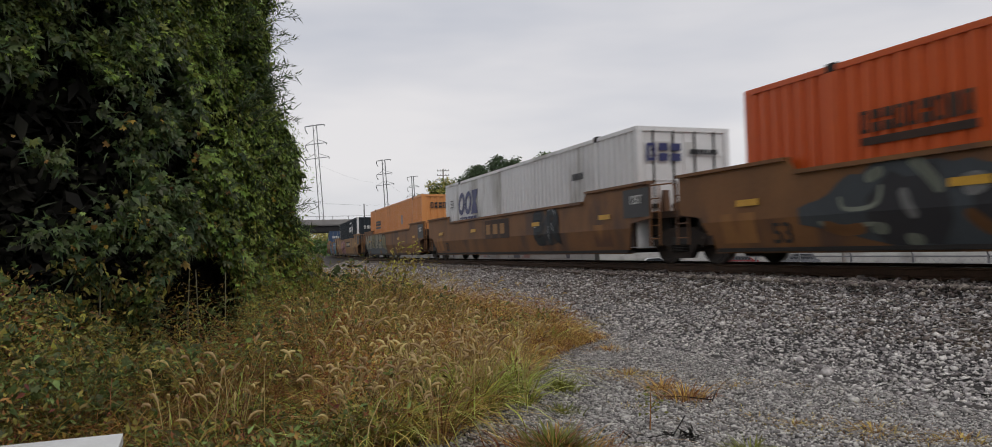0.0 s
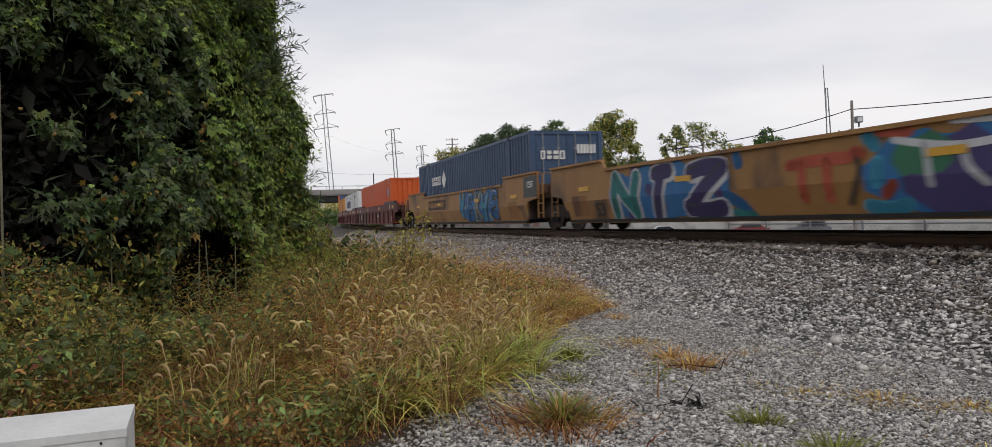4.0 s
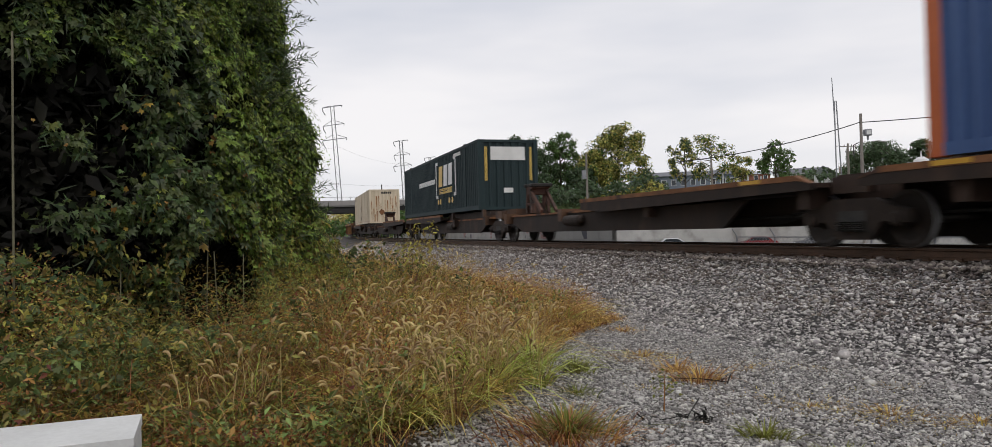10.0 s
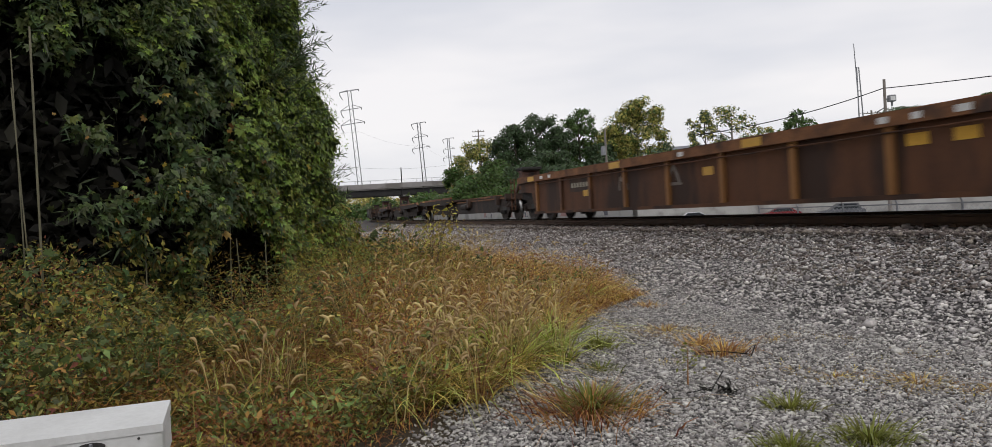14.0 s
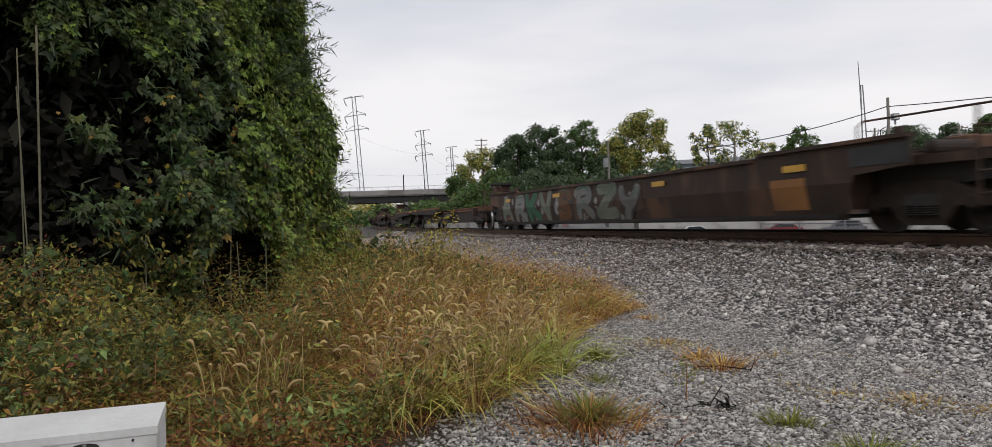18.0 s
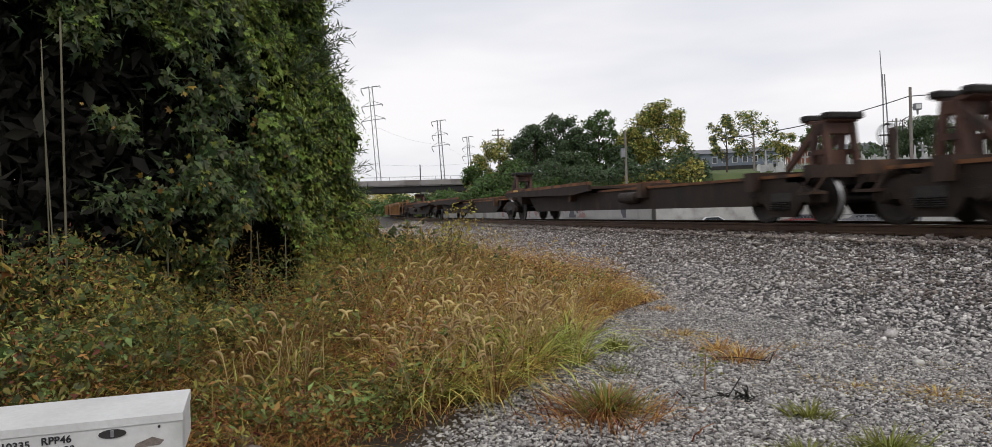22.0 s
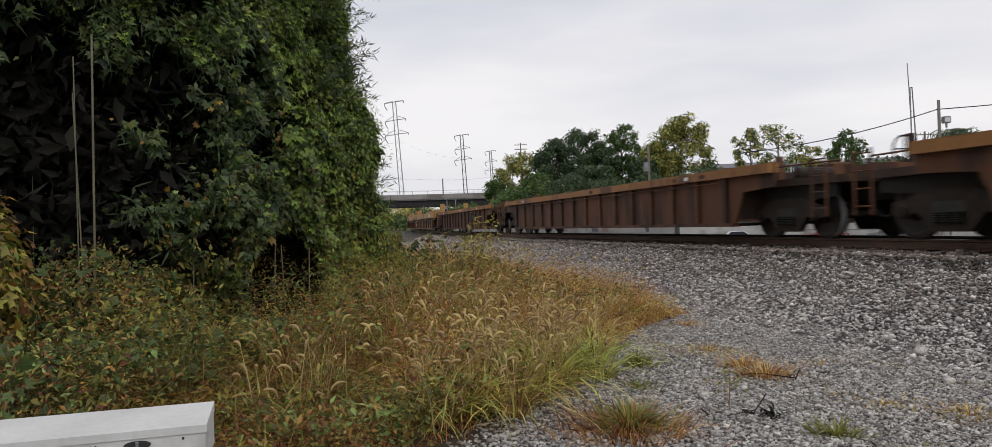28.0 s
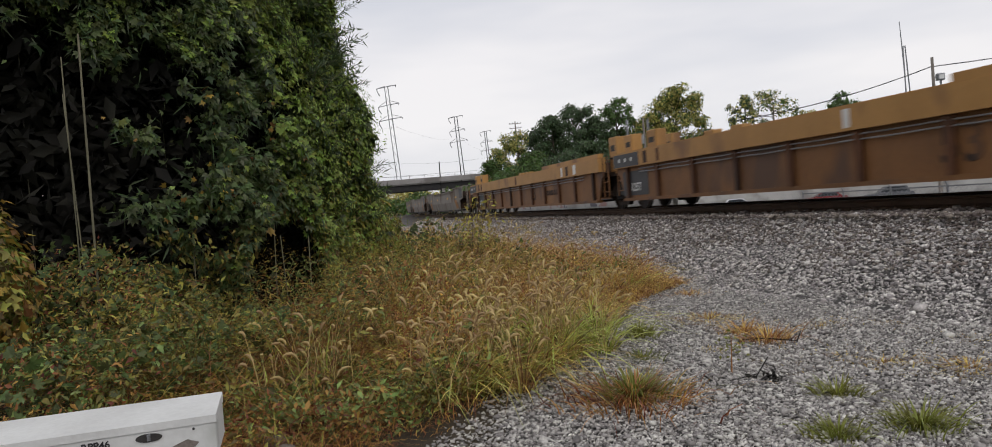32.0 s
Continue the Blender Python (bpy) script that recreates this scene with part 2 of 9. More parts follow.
M["postorange"] = surface("orange_post_paint", (0.45, 0.10, 0.03), (0.58, 0.15, 0.045), 0.5, 0, 1.5, 30, 0.05, (1, 1, 0.4), (0.25, 0.09, 0.05), 0.3)
M["green"] = surface("dark_green_container_paint", (0.007, 0.021, 0.024), (0.012, 0.031, 0.033), 0.75, 0, 0.9, 25, 0.05, (1, 1, 0.4))
M["beige"] = surface("beige_container_paint", (0.55, 0.462, 0.33), (0.682, 0.583, 0.44), 0.55, 0, 0.9, 25, 0.05, (1, 1, 0.3), (0.45, 0.34, 0.22), 0.3)
M["rust"] = surface("rust_streak", (0.22, 0.10, 0.04), (0.45, 0.25, 0.12), 0.8, 0, 3, 30, 0.1, (1, 1, 0.15))
M["rail"] = surface("rusty_rail_steel", (0.06, 0.035, 0.022), (0.12, 0.065, 0.038), 0.7, 0.3, 4, 50, 0.2)
M["railtop"] = surface("worn_rail_head", (0.30, 0.28, 0.26), (0.45, 0.43, 0.41), 0.3, 0.9, 3, 30, 0)
M["oldstone"] = surface("rust_stained_stone", (0.095, 0.077, 0.067), (0.30, 0.252, 0.222), 0.85, 0, 14, 60, 0.3, island=0.55)
# Brown steel taken near black: shade under the spine cars is put into it.
M["shadebrown"] = surface("sooty_brown_steel", (0.012, 0.0075, 0.005), (0.034, 0.018, 0.011), 0.8, 0, 2, 40, 0.25, (1, 1, 0.5), (0.05, 0.027, 0.017), 0.25)
M["redbrown"] = surface("red_brown_steel", (0.05, 0.024, 0.017), (0.12, 0.055, 0.036), 0.75, 0, 3, 40, 0.25, (1, 1, 0.5), (0.03, 0.018, 0.013), 0.4)
M["tie"] = surface("creosoted_timber", (0.035, 0.026, 0.02), (0.08, 0.06, 0.045), 0.9, 0, 4, 40, 0.4, (1, 6, 6))
M["stone"] = surface("crushed_stone", (0.245, 0.230, 0.216), (0.57, 0.54, 0.51), 0.85, 0, 14, 60, 0.3, island=0.60)
M["freshstone"] = surface("fresh_crushed_stone", (0.275, 0.255, 0.245), (0.69, 0.645, 0.62), 0.85, 0, 14, 60, 0.3, island=0.62)
# Both beds are darker than their stones; shade between stones is put into colour.
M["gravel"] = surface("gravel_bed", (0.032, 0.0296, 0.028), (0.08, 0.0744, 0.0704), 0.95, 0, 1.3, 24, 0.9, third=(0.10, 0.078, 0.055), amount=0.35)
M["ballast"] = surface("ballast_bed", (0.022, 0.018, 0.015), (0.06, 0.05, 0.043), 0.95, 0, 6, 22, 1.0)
# Soil tone is lowered to put shade into the gaps among the weeds.
M["dirt"] = surface("weed_soil", (0.030, 0.022, 0.013), (0.065, 0.048, 0.027), 0.95, 0, 2, 30, 0.6)
M["concrete"] = surface("pale_concrete", (0.36, 0.35, 0.33), (0.50, 0.49, 0.46), 0.85, 0, 0.6, 20, 0.2, third=(0.27, 0.26, 0.24), amount=0.4)
M["bridgeconc"] = surface("weathered_concrete", (0.24, 0.225, 0.22), (0.34, 0.32, 0.31), 0.85, 0, 0.4, 12, 0.2, third=(0.18, 0.165, 0.155), amount=0.4)
M["girder"] = surface("dark_steel_girder", (0.018, 0.017, 0.018), (0.04, 0.037, 0.037), 0.7, 0.2, 0.8, 20, 0.1)
M["galv"] = surface("galvanised_steel", (0.22, 0.225, 0.235), (0.32, 0.325, 0.34), 0.5, 0.6, 2, 20, 0.1)
M["pole"] = surface("weathered_timber_pole", (0.17, 0.15, 0.13), (0.28, 0.25, 0.22), 0.9, 0, 2, 30, 0.4, (6, 6, 1))
M["asphalt"] = surface("lot_asphalt", (0.22, 0.22, 0.225), (0.30, 0.30, 0.305), 0.9, 0, 0.3, 15, 0.2)
M["lawn"] = surface("mown_grass", (0.06, 0.085, 0.025), (0.11, 0.14, 0.045), 0.95, 0, 0.5, 12, 0.5)
M["farwood"] = surface("far_woods_floor", (0.04, 0.055, 0.02), (0.08, 0.09, 0.035), 0.95, 0, 0.2, 5, 0.5)
M["bark"] = surface("grey_bark", (0.06, 0.045, 0.032), (0.13, 0.10, 0.075), 0.9, 0, 3, 25, 0.5, (3, 3, 1))
# Lowered green for deep leaves: the thicket's inner shade is put into it.
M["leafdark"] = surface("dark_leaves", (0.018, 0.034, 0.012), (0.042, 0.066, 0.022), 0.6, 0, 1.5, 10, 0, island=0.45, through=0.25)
M["treedark"] = surface("tree_leaves", (0.042, 0.074, 0.030), (0.088, 0.13, 0.052), 0.6, 0, 1.5, 10, 0, island=0.45, through=0.3)
# Near-black for the thicket's painted inner shade; also the dead leaves on the gravel.
M["shade_deadleaf"] = surface("withered_inner_leaves", (0.006, 0.006, 0.0035), (0.013, 0.011, 0.006), 0.9, 0, 1.5, 10, 0, island=0.4)
M["leafmid"] = surface("green_leaves", (0.05625, 0.1063, 0.025), (0.1063, 0.1625, 0.0375), 0.6, 0, 1.5, 10, 0, island=0.45, through=0.3)
M["leafyellow"] = surface("yellowing_leaves", (0.3, 0.28, 0.065), (0.56, 0.48, 0.14), 0.6, 0, 1.2, 10, 0, island=0.4, through=0.3)
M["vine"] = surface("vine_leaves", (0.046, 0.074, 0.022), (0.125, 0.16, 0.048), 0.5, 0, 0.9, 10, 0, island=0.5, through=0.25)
# Fresh yellow-green, brightened further: light on the thicket's right edge put into colour.
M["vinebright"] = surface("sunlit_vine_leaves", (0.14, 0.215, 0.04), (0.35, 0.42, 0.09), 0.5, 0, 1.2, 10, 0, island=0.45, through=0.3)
M["bamboo"] = surface("bamboo_leaves", (0.040, 0.072, 0.026), (0.085, 0.12, 0.046), 0.55, 0, 1.2, 10, 0, island=0.4, through=0.3)
M["cane"] = surface("bamboo_cane", (0.085, 0.082, 0.05), (0.19, 0.175, 0.105), 0.6, 0, 2, 20, 0.1, (6, 6, 1))
M["rock"] = surface("brown_field_stone", (0.10, 0.075, 0.06), (0.22, 0.18, 0.15), 0.9, 0, 6, 40, 0.6)
M["weedgreen"] = surface("fresh_weed_leaves", (0.075, 0.11, 0.028), (0.30, 0.34, 0.10), 0.6, 0, 1.3, 10, 0, island=0.68, through=0.25)
M["grassolive"] = surface("olive_grass_blades", (0.13, 0.105, 0.02), (0.38, 0.30, 0.07), 0.65, 0, 0.8, 10, 0, island=0.68, through=0.3)
M["grassbright"] = surface("bright_grass_blades", (0.286, 0.325, 0.0585), (0.598, 0.572, 0.143), 0.6, 0, 2.5, 10, 0, island=0.68, through=0.35)
M["grassgold"] = surface("golden_grass_blades", (0.4392, 0.2623, 0.0549), (0.7564, 0.5124, 0.1464), 0.65, 0, 2.5, 10, 0, island=0.68, through=0.35)
M["oliveweed"] = surface("olive_feathery_leaves", (0.24, 0.205, 0.04), (0.50, 0.41, 0.10), 0.65, 0, 1.2, 10, 0, island=0.6, through=0.35)
M["fineweed"] = surface("feathery_weed_leaves", (0.22, 0.15, 0.028), (0.40, 0.27, 0.055), 0.7, 0, 1.2, 10, 0, island=0.68, through=0.3)
M["understory"] = surface("weed_leaves", (0.14, 0.125, 0.03), (0.40, 0.31, 0.08), 0.6, 0, 1.3, 10, 0, island=0.68, through=0.25)
M["autumn"] = surface("turning_leaves", (0.24, 0.12, 0.025), (0.40, 0.26, 0.06), 0.6, 0, 1.3, 10, 0, island=0.5, through=0.25)
M["grassgreen"] = surface("green_grass_blades", (0.13, 0.155, 0.022), (0.26, 0.26, 0.05), 0.6, 0, 0.8, 10, 0, island=0.4, through=0.3)
M["grasstan"] = surface("tan_grass_blades", (0.43, 0.27, 0.075), (0.70, 0.48, 0.17), 0.65, 0, 0.8, 10, 0, island=0.68, through=0.3)
M["grassdry"] = surface("dry_orange_grass", (0.42, 0.215, 0.07), (0.64, 0.38, 0.14), 0.7, 0, 0.8, 10, 0, island=0.68, through=0.25)
M["redweed"] = surface("reddish_weed_stems", (0.20, 0.070, 0.024), (0.56, 0.26, 0.095), 0.7, 0, 0.8, 10, 0, island=0.68, through=0.25)
M["seed"] = surface("foxtail_seed", (0.46, 0.33, 0.14), (0.66, 0.50, 0.25), 0.8, 0, 3, 60, 0.3, island=0.3, through=0.3)
M["cabinet"] = surface("white_fibreglass", (0.6, 0.6, 0.585), (0.74, 0.745, 0.73), 0.55, 0, 2.2, 40, 0.08, third=(0.52, 0.53, 0.50), amount=0.12)
M["slot"] = surface("dark_recess", (0.02, 0.02, 0.02), (0.05, 0.045, 0.04), 0.8, 0, 8, 40, 0)
M["siding"] = surface("blue_grey_siding", (0.13, 0.155, 0.19), (0.18, 0.21, 0.25), 0.7, 0, 0.6, 15, 0.1)
M["housewhite"] = surface("white_siding", (0.60, 0.60, 0.60), (0.75, 0.75, 0.74), 0.7, 0, 0.6, 15, 0.1)
M["roof"] = surface("grey_shingles", (0.13, 0.135, 0.15), (0.21, 0.215, 0.23), 0.9, 0, 1.5, 12, 0.4)
M["brickred"] = surface("red_brick_wall", (0.20, 0.075, 0.05), (0.30, 0.12, 0.08), 0.85, 0, 1.0, 20, 0.2)
M["roofpale"] = surface("pale_roof_sheet", (0.34, 0.36, 0.40), (0.46, 0.48, 0.52), 0.8, 0, 0.8, 15, 0.1)
M["roofbrown"] = surface("brown_shingles", (0.13, 0.085, 0.065), (0.19, 0.13, 0.10), 0.9, 0, 1.5, 12, 0.4)
M["marble"] = surface("pale_gravestone", (0.32, 0.325, 0.32), (0.48, 0.485, 0.47), 0.7, 0, 1.5, 20, 0.1, spread=0.3)
for _n, _c in {"spray_black": (0.022, 0.022, 0.026), "spray_slate": (0.045, 0.055, 0.062), "spray_grey": (0.26, 0.26, 0.25), "spray_olive": (0.30, 0.27, 0.15), "spray_dull": (0.10, 0.115, 0.125), "spray_pink": (0.50, 0.25, 0.25),
               "spray_rose": (0.34, 0.16, 0.17), "spray_blue": (0.02, 0.14, 0.34), "spray_teal": (0.02, 0.20, 0.20), "spray_purple": (0.055, 0.042, 0.14), "spray_white": (0.55, 0.56, 0.58), "spray_cyan": (0.05, 0.30, 0.45),
               "spray_red": (0.42, 0.08, 0.04), "spray_green": (0.03, 0.15, 0.08), "spray_sage": (0.22, 0.24, 0.19), "spray_umber": (0.06, 0.042, 0.032), "spray_cream": (0.42, 0.39, 0.30)}.items():
    M[_n] = surface(_n, tuple(k * 0.82 for k in _c), tuple(k * 1.12 for k in _c), 0.6, 0, 2.2, 35, 0.05, (1, 1, 0.5))
M["pane"] = glass("dark_window_glass", (0.02, 0.025, 0.03))
M["carwhite"] = surface("white_car_paint", (0.70, 0.71, 0.72), (0.78, 0.79, 0.80), 0.25, 0, 1, 10, 0)
M["carred"] = surface("red_car_paint", (0.2, 0.015, 0.015), (0.26, 0.02, 0.02), 0.25, 0, 1, 10, 0)
M["cargrey"] = surface("grey_car_paint", (0.10, 0.105, 0.115), (0.14, 0.145, 0.155), 0.25, 0, 1, 10, 0)
M["tyre"] = surface("tyre_rubber", (0.02, 0.02, 0.02), (0.035, 0.035, 0.035), 0.85, 0, 5, 40, 0.1)
M["graf_wall"] = graffiti("graffiti_wall_paint", [(0.42, 0.41, 0.39), (0.10, 0.10, 0.12), (0.45, 0.44, 0.42), (0.35, 0.20, 0.18), (0.40, 0.39, 0.37)], 1.0, 13.0)


# ---- mesh building ----
class Shape:
    """Collects corners and faces of one mesh."""

    def __init__(self):
        self.v, self.f = [], []

    def add(self, verts, faces):
        k = len(self.v)
        self.v += [tuple(p) for p in verts]
        self.f += [tuple(i + k for i in q) for q in faces]
        return self

    def box(self, x0, x1, y0, y1, z0, z1):
        return self.add([(x0, y0, z0), (x1, y0, z0), (x1, y1, z0), (x0, y1, z0), (x0, y0, z1), (x1, y0, z1), (x1, y1, z1), (x0, y1, z1)],
                        [(0, 3, 2, 1), (4, 5, 6, 7), (0, 1, 5, 4), (1, 2, 6, 5), (2, 3, 7, 6), (3, 0, 4, 7)])

    def soft(self, x0, x1, y0, y1, z0, z1, c):
        """A box with chamfered edges."""
        cx, cy, cz = (x0 + x1) / 2, (y0 + y1) / 2, (z0 + z1) / 2
        bm = bmesh.new()
        bmesh.ops.create_cube(bm, size=1.0)
        for p in bm.verts:
            p.co = Vector((cx + p.co.x * (x1 - x0), cy + p.co.y * (y1 - y0), cz + p.co.z * (z1 - z0)))
        bmesh.ops.bevel(bm, geom=bm.edges[:], offset=c, segments=1, affect="EDGES")
        bm.verts.index_update()
        self.add([p.co[:] for p in bm.verts], [[q.index for q in f.verts] for f in bm.faces])
        bm.free()
        return self

    def beam(self, p, q, w, h):
        """A square bar from p to q."""
        p, q = Vector(p), Vector(q)
        d = (q - p).normalized()
        up = Vector((0, 0, 1)) if abs(d.z) < 0.95 else Vector((1, 0, 0))
        a = d.cross(up).normalized() * w / 2
        b = a.cross(d).normalized() * h / 2
        return self.add([p - a - b, p + a - b, p + a + b, p - a + b, q - a - b, q + a - b, q + a + b, q - a + b],
                        [(0, 3, 2, 1), (4, 5, 6, 7), (0, 1, 5, 4), (1, 2, 6, 5), (2, 3, 7, 6), (3, 0, 4, 7)])

    def tube(self, p, q, r0, r1=None, seg=10, caps=True):
        r1 = r0 if r1 is None else r1
        p, q = Vector(p), Vector(q)
        d = (q - p).normalized()
        a = d.orthogonal().normalized()
        b = d.cross(a)
        ring = [a * math.cos(2 * math.pi * k / seg) + b * math.sin(2 * math.pi * k / seg) for k in range(seg)]
        vs = [p + r * r0 for r in ring] + [q + r * r1 for r in ring]
        fs = [(k, (k + 1) % seg, (k + 1) % seg + seg, k + seg) for k in range(seg)]
        if caps:
            fs += [tuple(range(seg))[::-1], tuple(range(seg, 2 * seg))]
        return self.add(vs, fs)

    def path(self, pts, radii, seg=6):
        """A round bar through points, in one piece."""
        pts = [Vector(p) for p in pts]
        n, k0 = len(pts), len(self.v)
        for k, p in enumerate(pts):
            d = (pts[min(k + 1, n - 1)] - pts[max(k - 1, 0)]).normalized()
            a = d.cross(Vector((0.31, 0.95, 0.07))).normalized()
            b = d.cross(a)
            r = radii[k] if isinstance(radii, (list, tuple)) else radii
            self.v += [tuple(p + (a * math.cos(2 * math.pi * j / seg) + b * math.sin(2 * math.pi * j / seg)) * r) for j in range(seg)]
        for k in range(n - 1):
            self.f += [(k0 + k * seg + j, k0 + k * seg + (j + 1) % seg, k0 + (k + 1) * seg + (j + 1) % seg, k0 + (k + 1) * seg + j) for j in range(seg)]
        self.f += [tuple(range(k0, k0 + seg))[::-1], tuple(range(k0 + (n - 1) * seg, k0 + n * seg))]
        return self

    def lathe(self, profile, seg=24, centre=(0, 0, 0)):
        """Radii along y, turned about the y axis, in one piece."""
        k0, n = len(self.v), len(profile)
        for y, r in profile:
            self.v += [(centre[0] + r * math.cos(2 * math.pi * j / seg), centre[1] + y, centre[2] + r * math.sin(2 * math.pi * j / seg)) for j in range(seg)]
        for k in range(n - 1):
            self.f += [(k0 + k * seg + j, k0 + (k + 1) * seg + j, k0 + (k + 1) * seg + (j + 1) % seg, k0 + k * seg + (j + 1) % seg) for j in range(seg)]
        self.f += [tuple(range(k0, k0 + seg)), tuple(range(k0 + (n - 1) * seg, k0 + n * seg))[::-1]]
        return self

    def plate(self, outline, y0, y1):
        """An outline in x and z, made thick from y0 to y1."""
        n = len(outline)
        vs = [(x, y0, z) for x, z in outline] + [(x, y1, z) for x, z in outline]
        fs = [tuple(range(n)), tuple(range(n, 2 * n))[::-1]] + [(k, k + n, (k + 1) % n + n, (k + 1) % n) for k in range(n)]
        return self.add(vs, fs)

    def slab(self, outline, z0, z1):
        """An outline in x and y, made thick from z0 to z1."""
        n = len(outline)
        vs = [(x, y, z0) for x, y in outline] + [(x, y, z1) for x, y in outline]
        fs = [tuple(range(n))[::-1], tuple(range(n, 2 * n))] + [(k, (k + 1) % n, (k + 1) % n + n, k + n) for k in range(n)]
        return self.add(vs, fs)

    def mesh(self, name, mat, smooth=False):
        me = bpy.data.meshes.new(name)
        me.from_pydata(self.v, [], self.f)
        me.materials.append(M[mat])
        if smooth:
            me.shade_smooth()
        me.update()
        return me


def part(name, shape, mat, parent, label="", smooth=False, at=None):
    """Links a shape, or a mesh that is shared, as one part of a thing."""
    ob = new(name, shape if isinstance(shape, bpy.types.Mesh) else shape.mesh(name, mat, smooth))
    ob.parent = parent
    if at is not None:
        ob.matrix_basis = at
    if label:
        ob["label"] = label
    return ob


def thing(name, label, category, group="", kind="", at=None, shape=None, mat=None, smooth=False):
    ob = new(name, shape.mesh(name, mat, smooth) if shape else None)
    tagged(ob, label, category, group, kind)
    if at is not None:
        ob.matrix_basis = at
    return ob


def arrays(name, verts, faces, mat):
    """A mesh from number arrays: verts n x 3, faces all of one corner count."""
    me = bpy.data.meshes.new(name)
    verts, faces = np.ascontiguousarray(verts, dtype=np.float32), np.ascontiguousarray(faces, dtype=np.int32)
    k = faces.shape[1]
    me.vertices.add(len(verts))
    me.vertices.foreach_set("co", verts.ravel())
    me.loops.add(faces.size)
    me.loops.foreach_set("vertex_index", faces.ravel())
    me.polygons.add(len(faces))
    me.polygons.foreach_set("loop_start", np.arange(0, faces.size, k, dtype=np.int32))
    me.update(calc_edges=True)
    me.materials.append(M[mat])
    return me


# ---- the line of the track ----
CURVE = (10.106, -0.39008, 7.46352e-4)
BEND_END = 150.0
HALF = 1.3
SPEED = 19.8


def near_line(y):
    a, b, c = CURVE
    if y > BEND_END:
        s = b + 2 * c * BEND_END
        return a + b * BEND_END + c * BEND_END ** 2 + s * (y - BEND_END), s
    if y < -60:
        s = b - 120 * c
        return a - 60 * b + 3600 * c + s * (y + 60), s
    return a + b * y + c * y * y, b + 2 * c * y


def rail_height(y):
    return 1.075 + 2.4e-5 * min(max(y, 0), 110) ** 2


_ys = np.arange(-760.0, 900.0, 0.25)
_pts = []
for _y in _ys:
    _x, _s = near_line(_y)
    _n = math.hypot(1, _s)
    _pts.append((_x + HALF / _n, _y - HALF * _s / _n, rail_height(_y)))
_pts = np.array(_pts)
_len = np.concatenate([[0], np.cumsum(np.linalg.norm(np.diff(_pts[:, :2], axis=0), axis=1))])
_len -= np.interp(15.0, _ys, _len)


def track(s, off=0.0, up=0.0):
    """The place s metres along the centre line (0 where it passes nearest), off metres towards the camera's side, up above the rail."""
    p = np.array([np.interp(s, _len, _pts[:, k]) for k in range(3)])
    d = np.array([np.interp(s + 0.5, _len, _pts[:, k]) - np.interp(s - 0.5, _len, _pts[:, k]) for k in range(2)])
    d /= np.linalg.norm(d)
    return Vector((p[0] - d[1] * off, p[1] + d[0] * off, p[2] + up))


def track_offset(x, y):
    """Signed distance of points from the centre line, positive on the camera's side, and the length along it."""
    x, y = np.atleast_1d(x), np.atleast_1d(y)
    best, at = np.full(len(x), 1e9), np.zeros(len(x), int)
    coarse = np.arange(0, len(_pts), 4)
    for k0 in range(0, len(x), 4000):
        sl = slice(k0, k0 + 4000)
        d = (x[sl, None] - _pts[None, coarse, 0]) ** 2 + (y[sl, None] - _pts[None, coarse, 1]) ** 2
        i = d.argmin(1)
        at[sl] = coarse[i]
    at = np.clip(at, 1, len(_pts) - 2)
    d = _pts[at + 1, :2] - _pts[at - 1, :2]
    d /= np.linalg.norm(d, axis=1)[:, None]
    rx, ry = x - _pts[at, 0], y - _pts[at, 1]
    u = -(rx * d[:, 1] - ry * d[:, 0])
    along = _len[at] + rx * d[:, 0] + ry * d[:, 1]
    return u, along


def ease(a, b, x):
    k = np.clip((np.asarray(x, float) - a) / (b - a), 0, 1)
    return k * k * (3 - 2 * k)


def ground_height(x, y):
    x, y = np.atleast_1d(np.asarray(x, float)), np.atleast_1d(np.asarray(y, float))
    u, s = track_offset(x, y)
    bed = 0.86 + np.interp(s, _len, _pts[:, 2]) - 1.075
    base = 0.55 * ease(12, 50, s) + np.where(s > 50, np.interp(s, _len, _pts[:, 2]) - 1.14, 0) * ease(50, 70, s)
    toe = 4.5 - 0.8 * ease(12, 40, s)
    z = np.where(u > 0, base + (bed - base) * (1 - np.clip((u - 2.0) / (toe - 2.0), 0, 1)), 0)
    far = -1.25 + (bed + 1.25) * (1 - np.clip((-u - 2.0) / 3.2, 0, 1))
    r = np.hypot(x, y)
    hill = (6.9 * ease(88, 103, r) + 7.0 * ease(112, 250, r)) * ease(10, 22, -u) * ease(-40, 10, y)
    z = np.where(u > 0, z, far + hill)
    weed = 0.12 * ease(6.5, 9, u) * ease(3.5, 7, y)
    return z + np.where(u > 4, weed, 0)


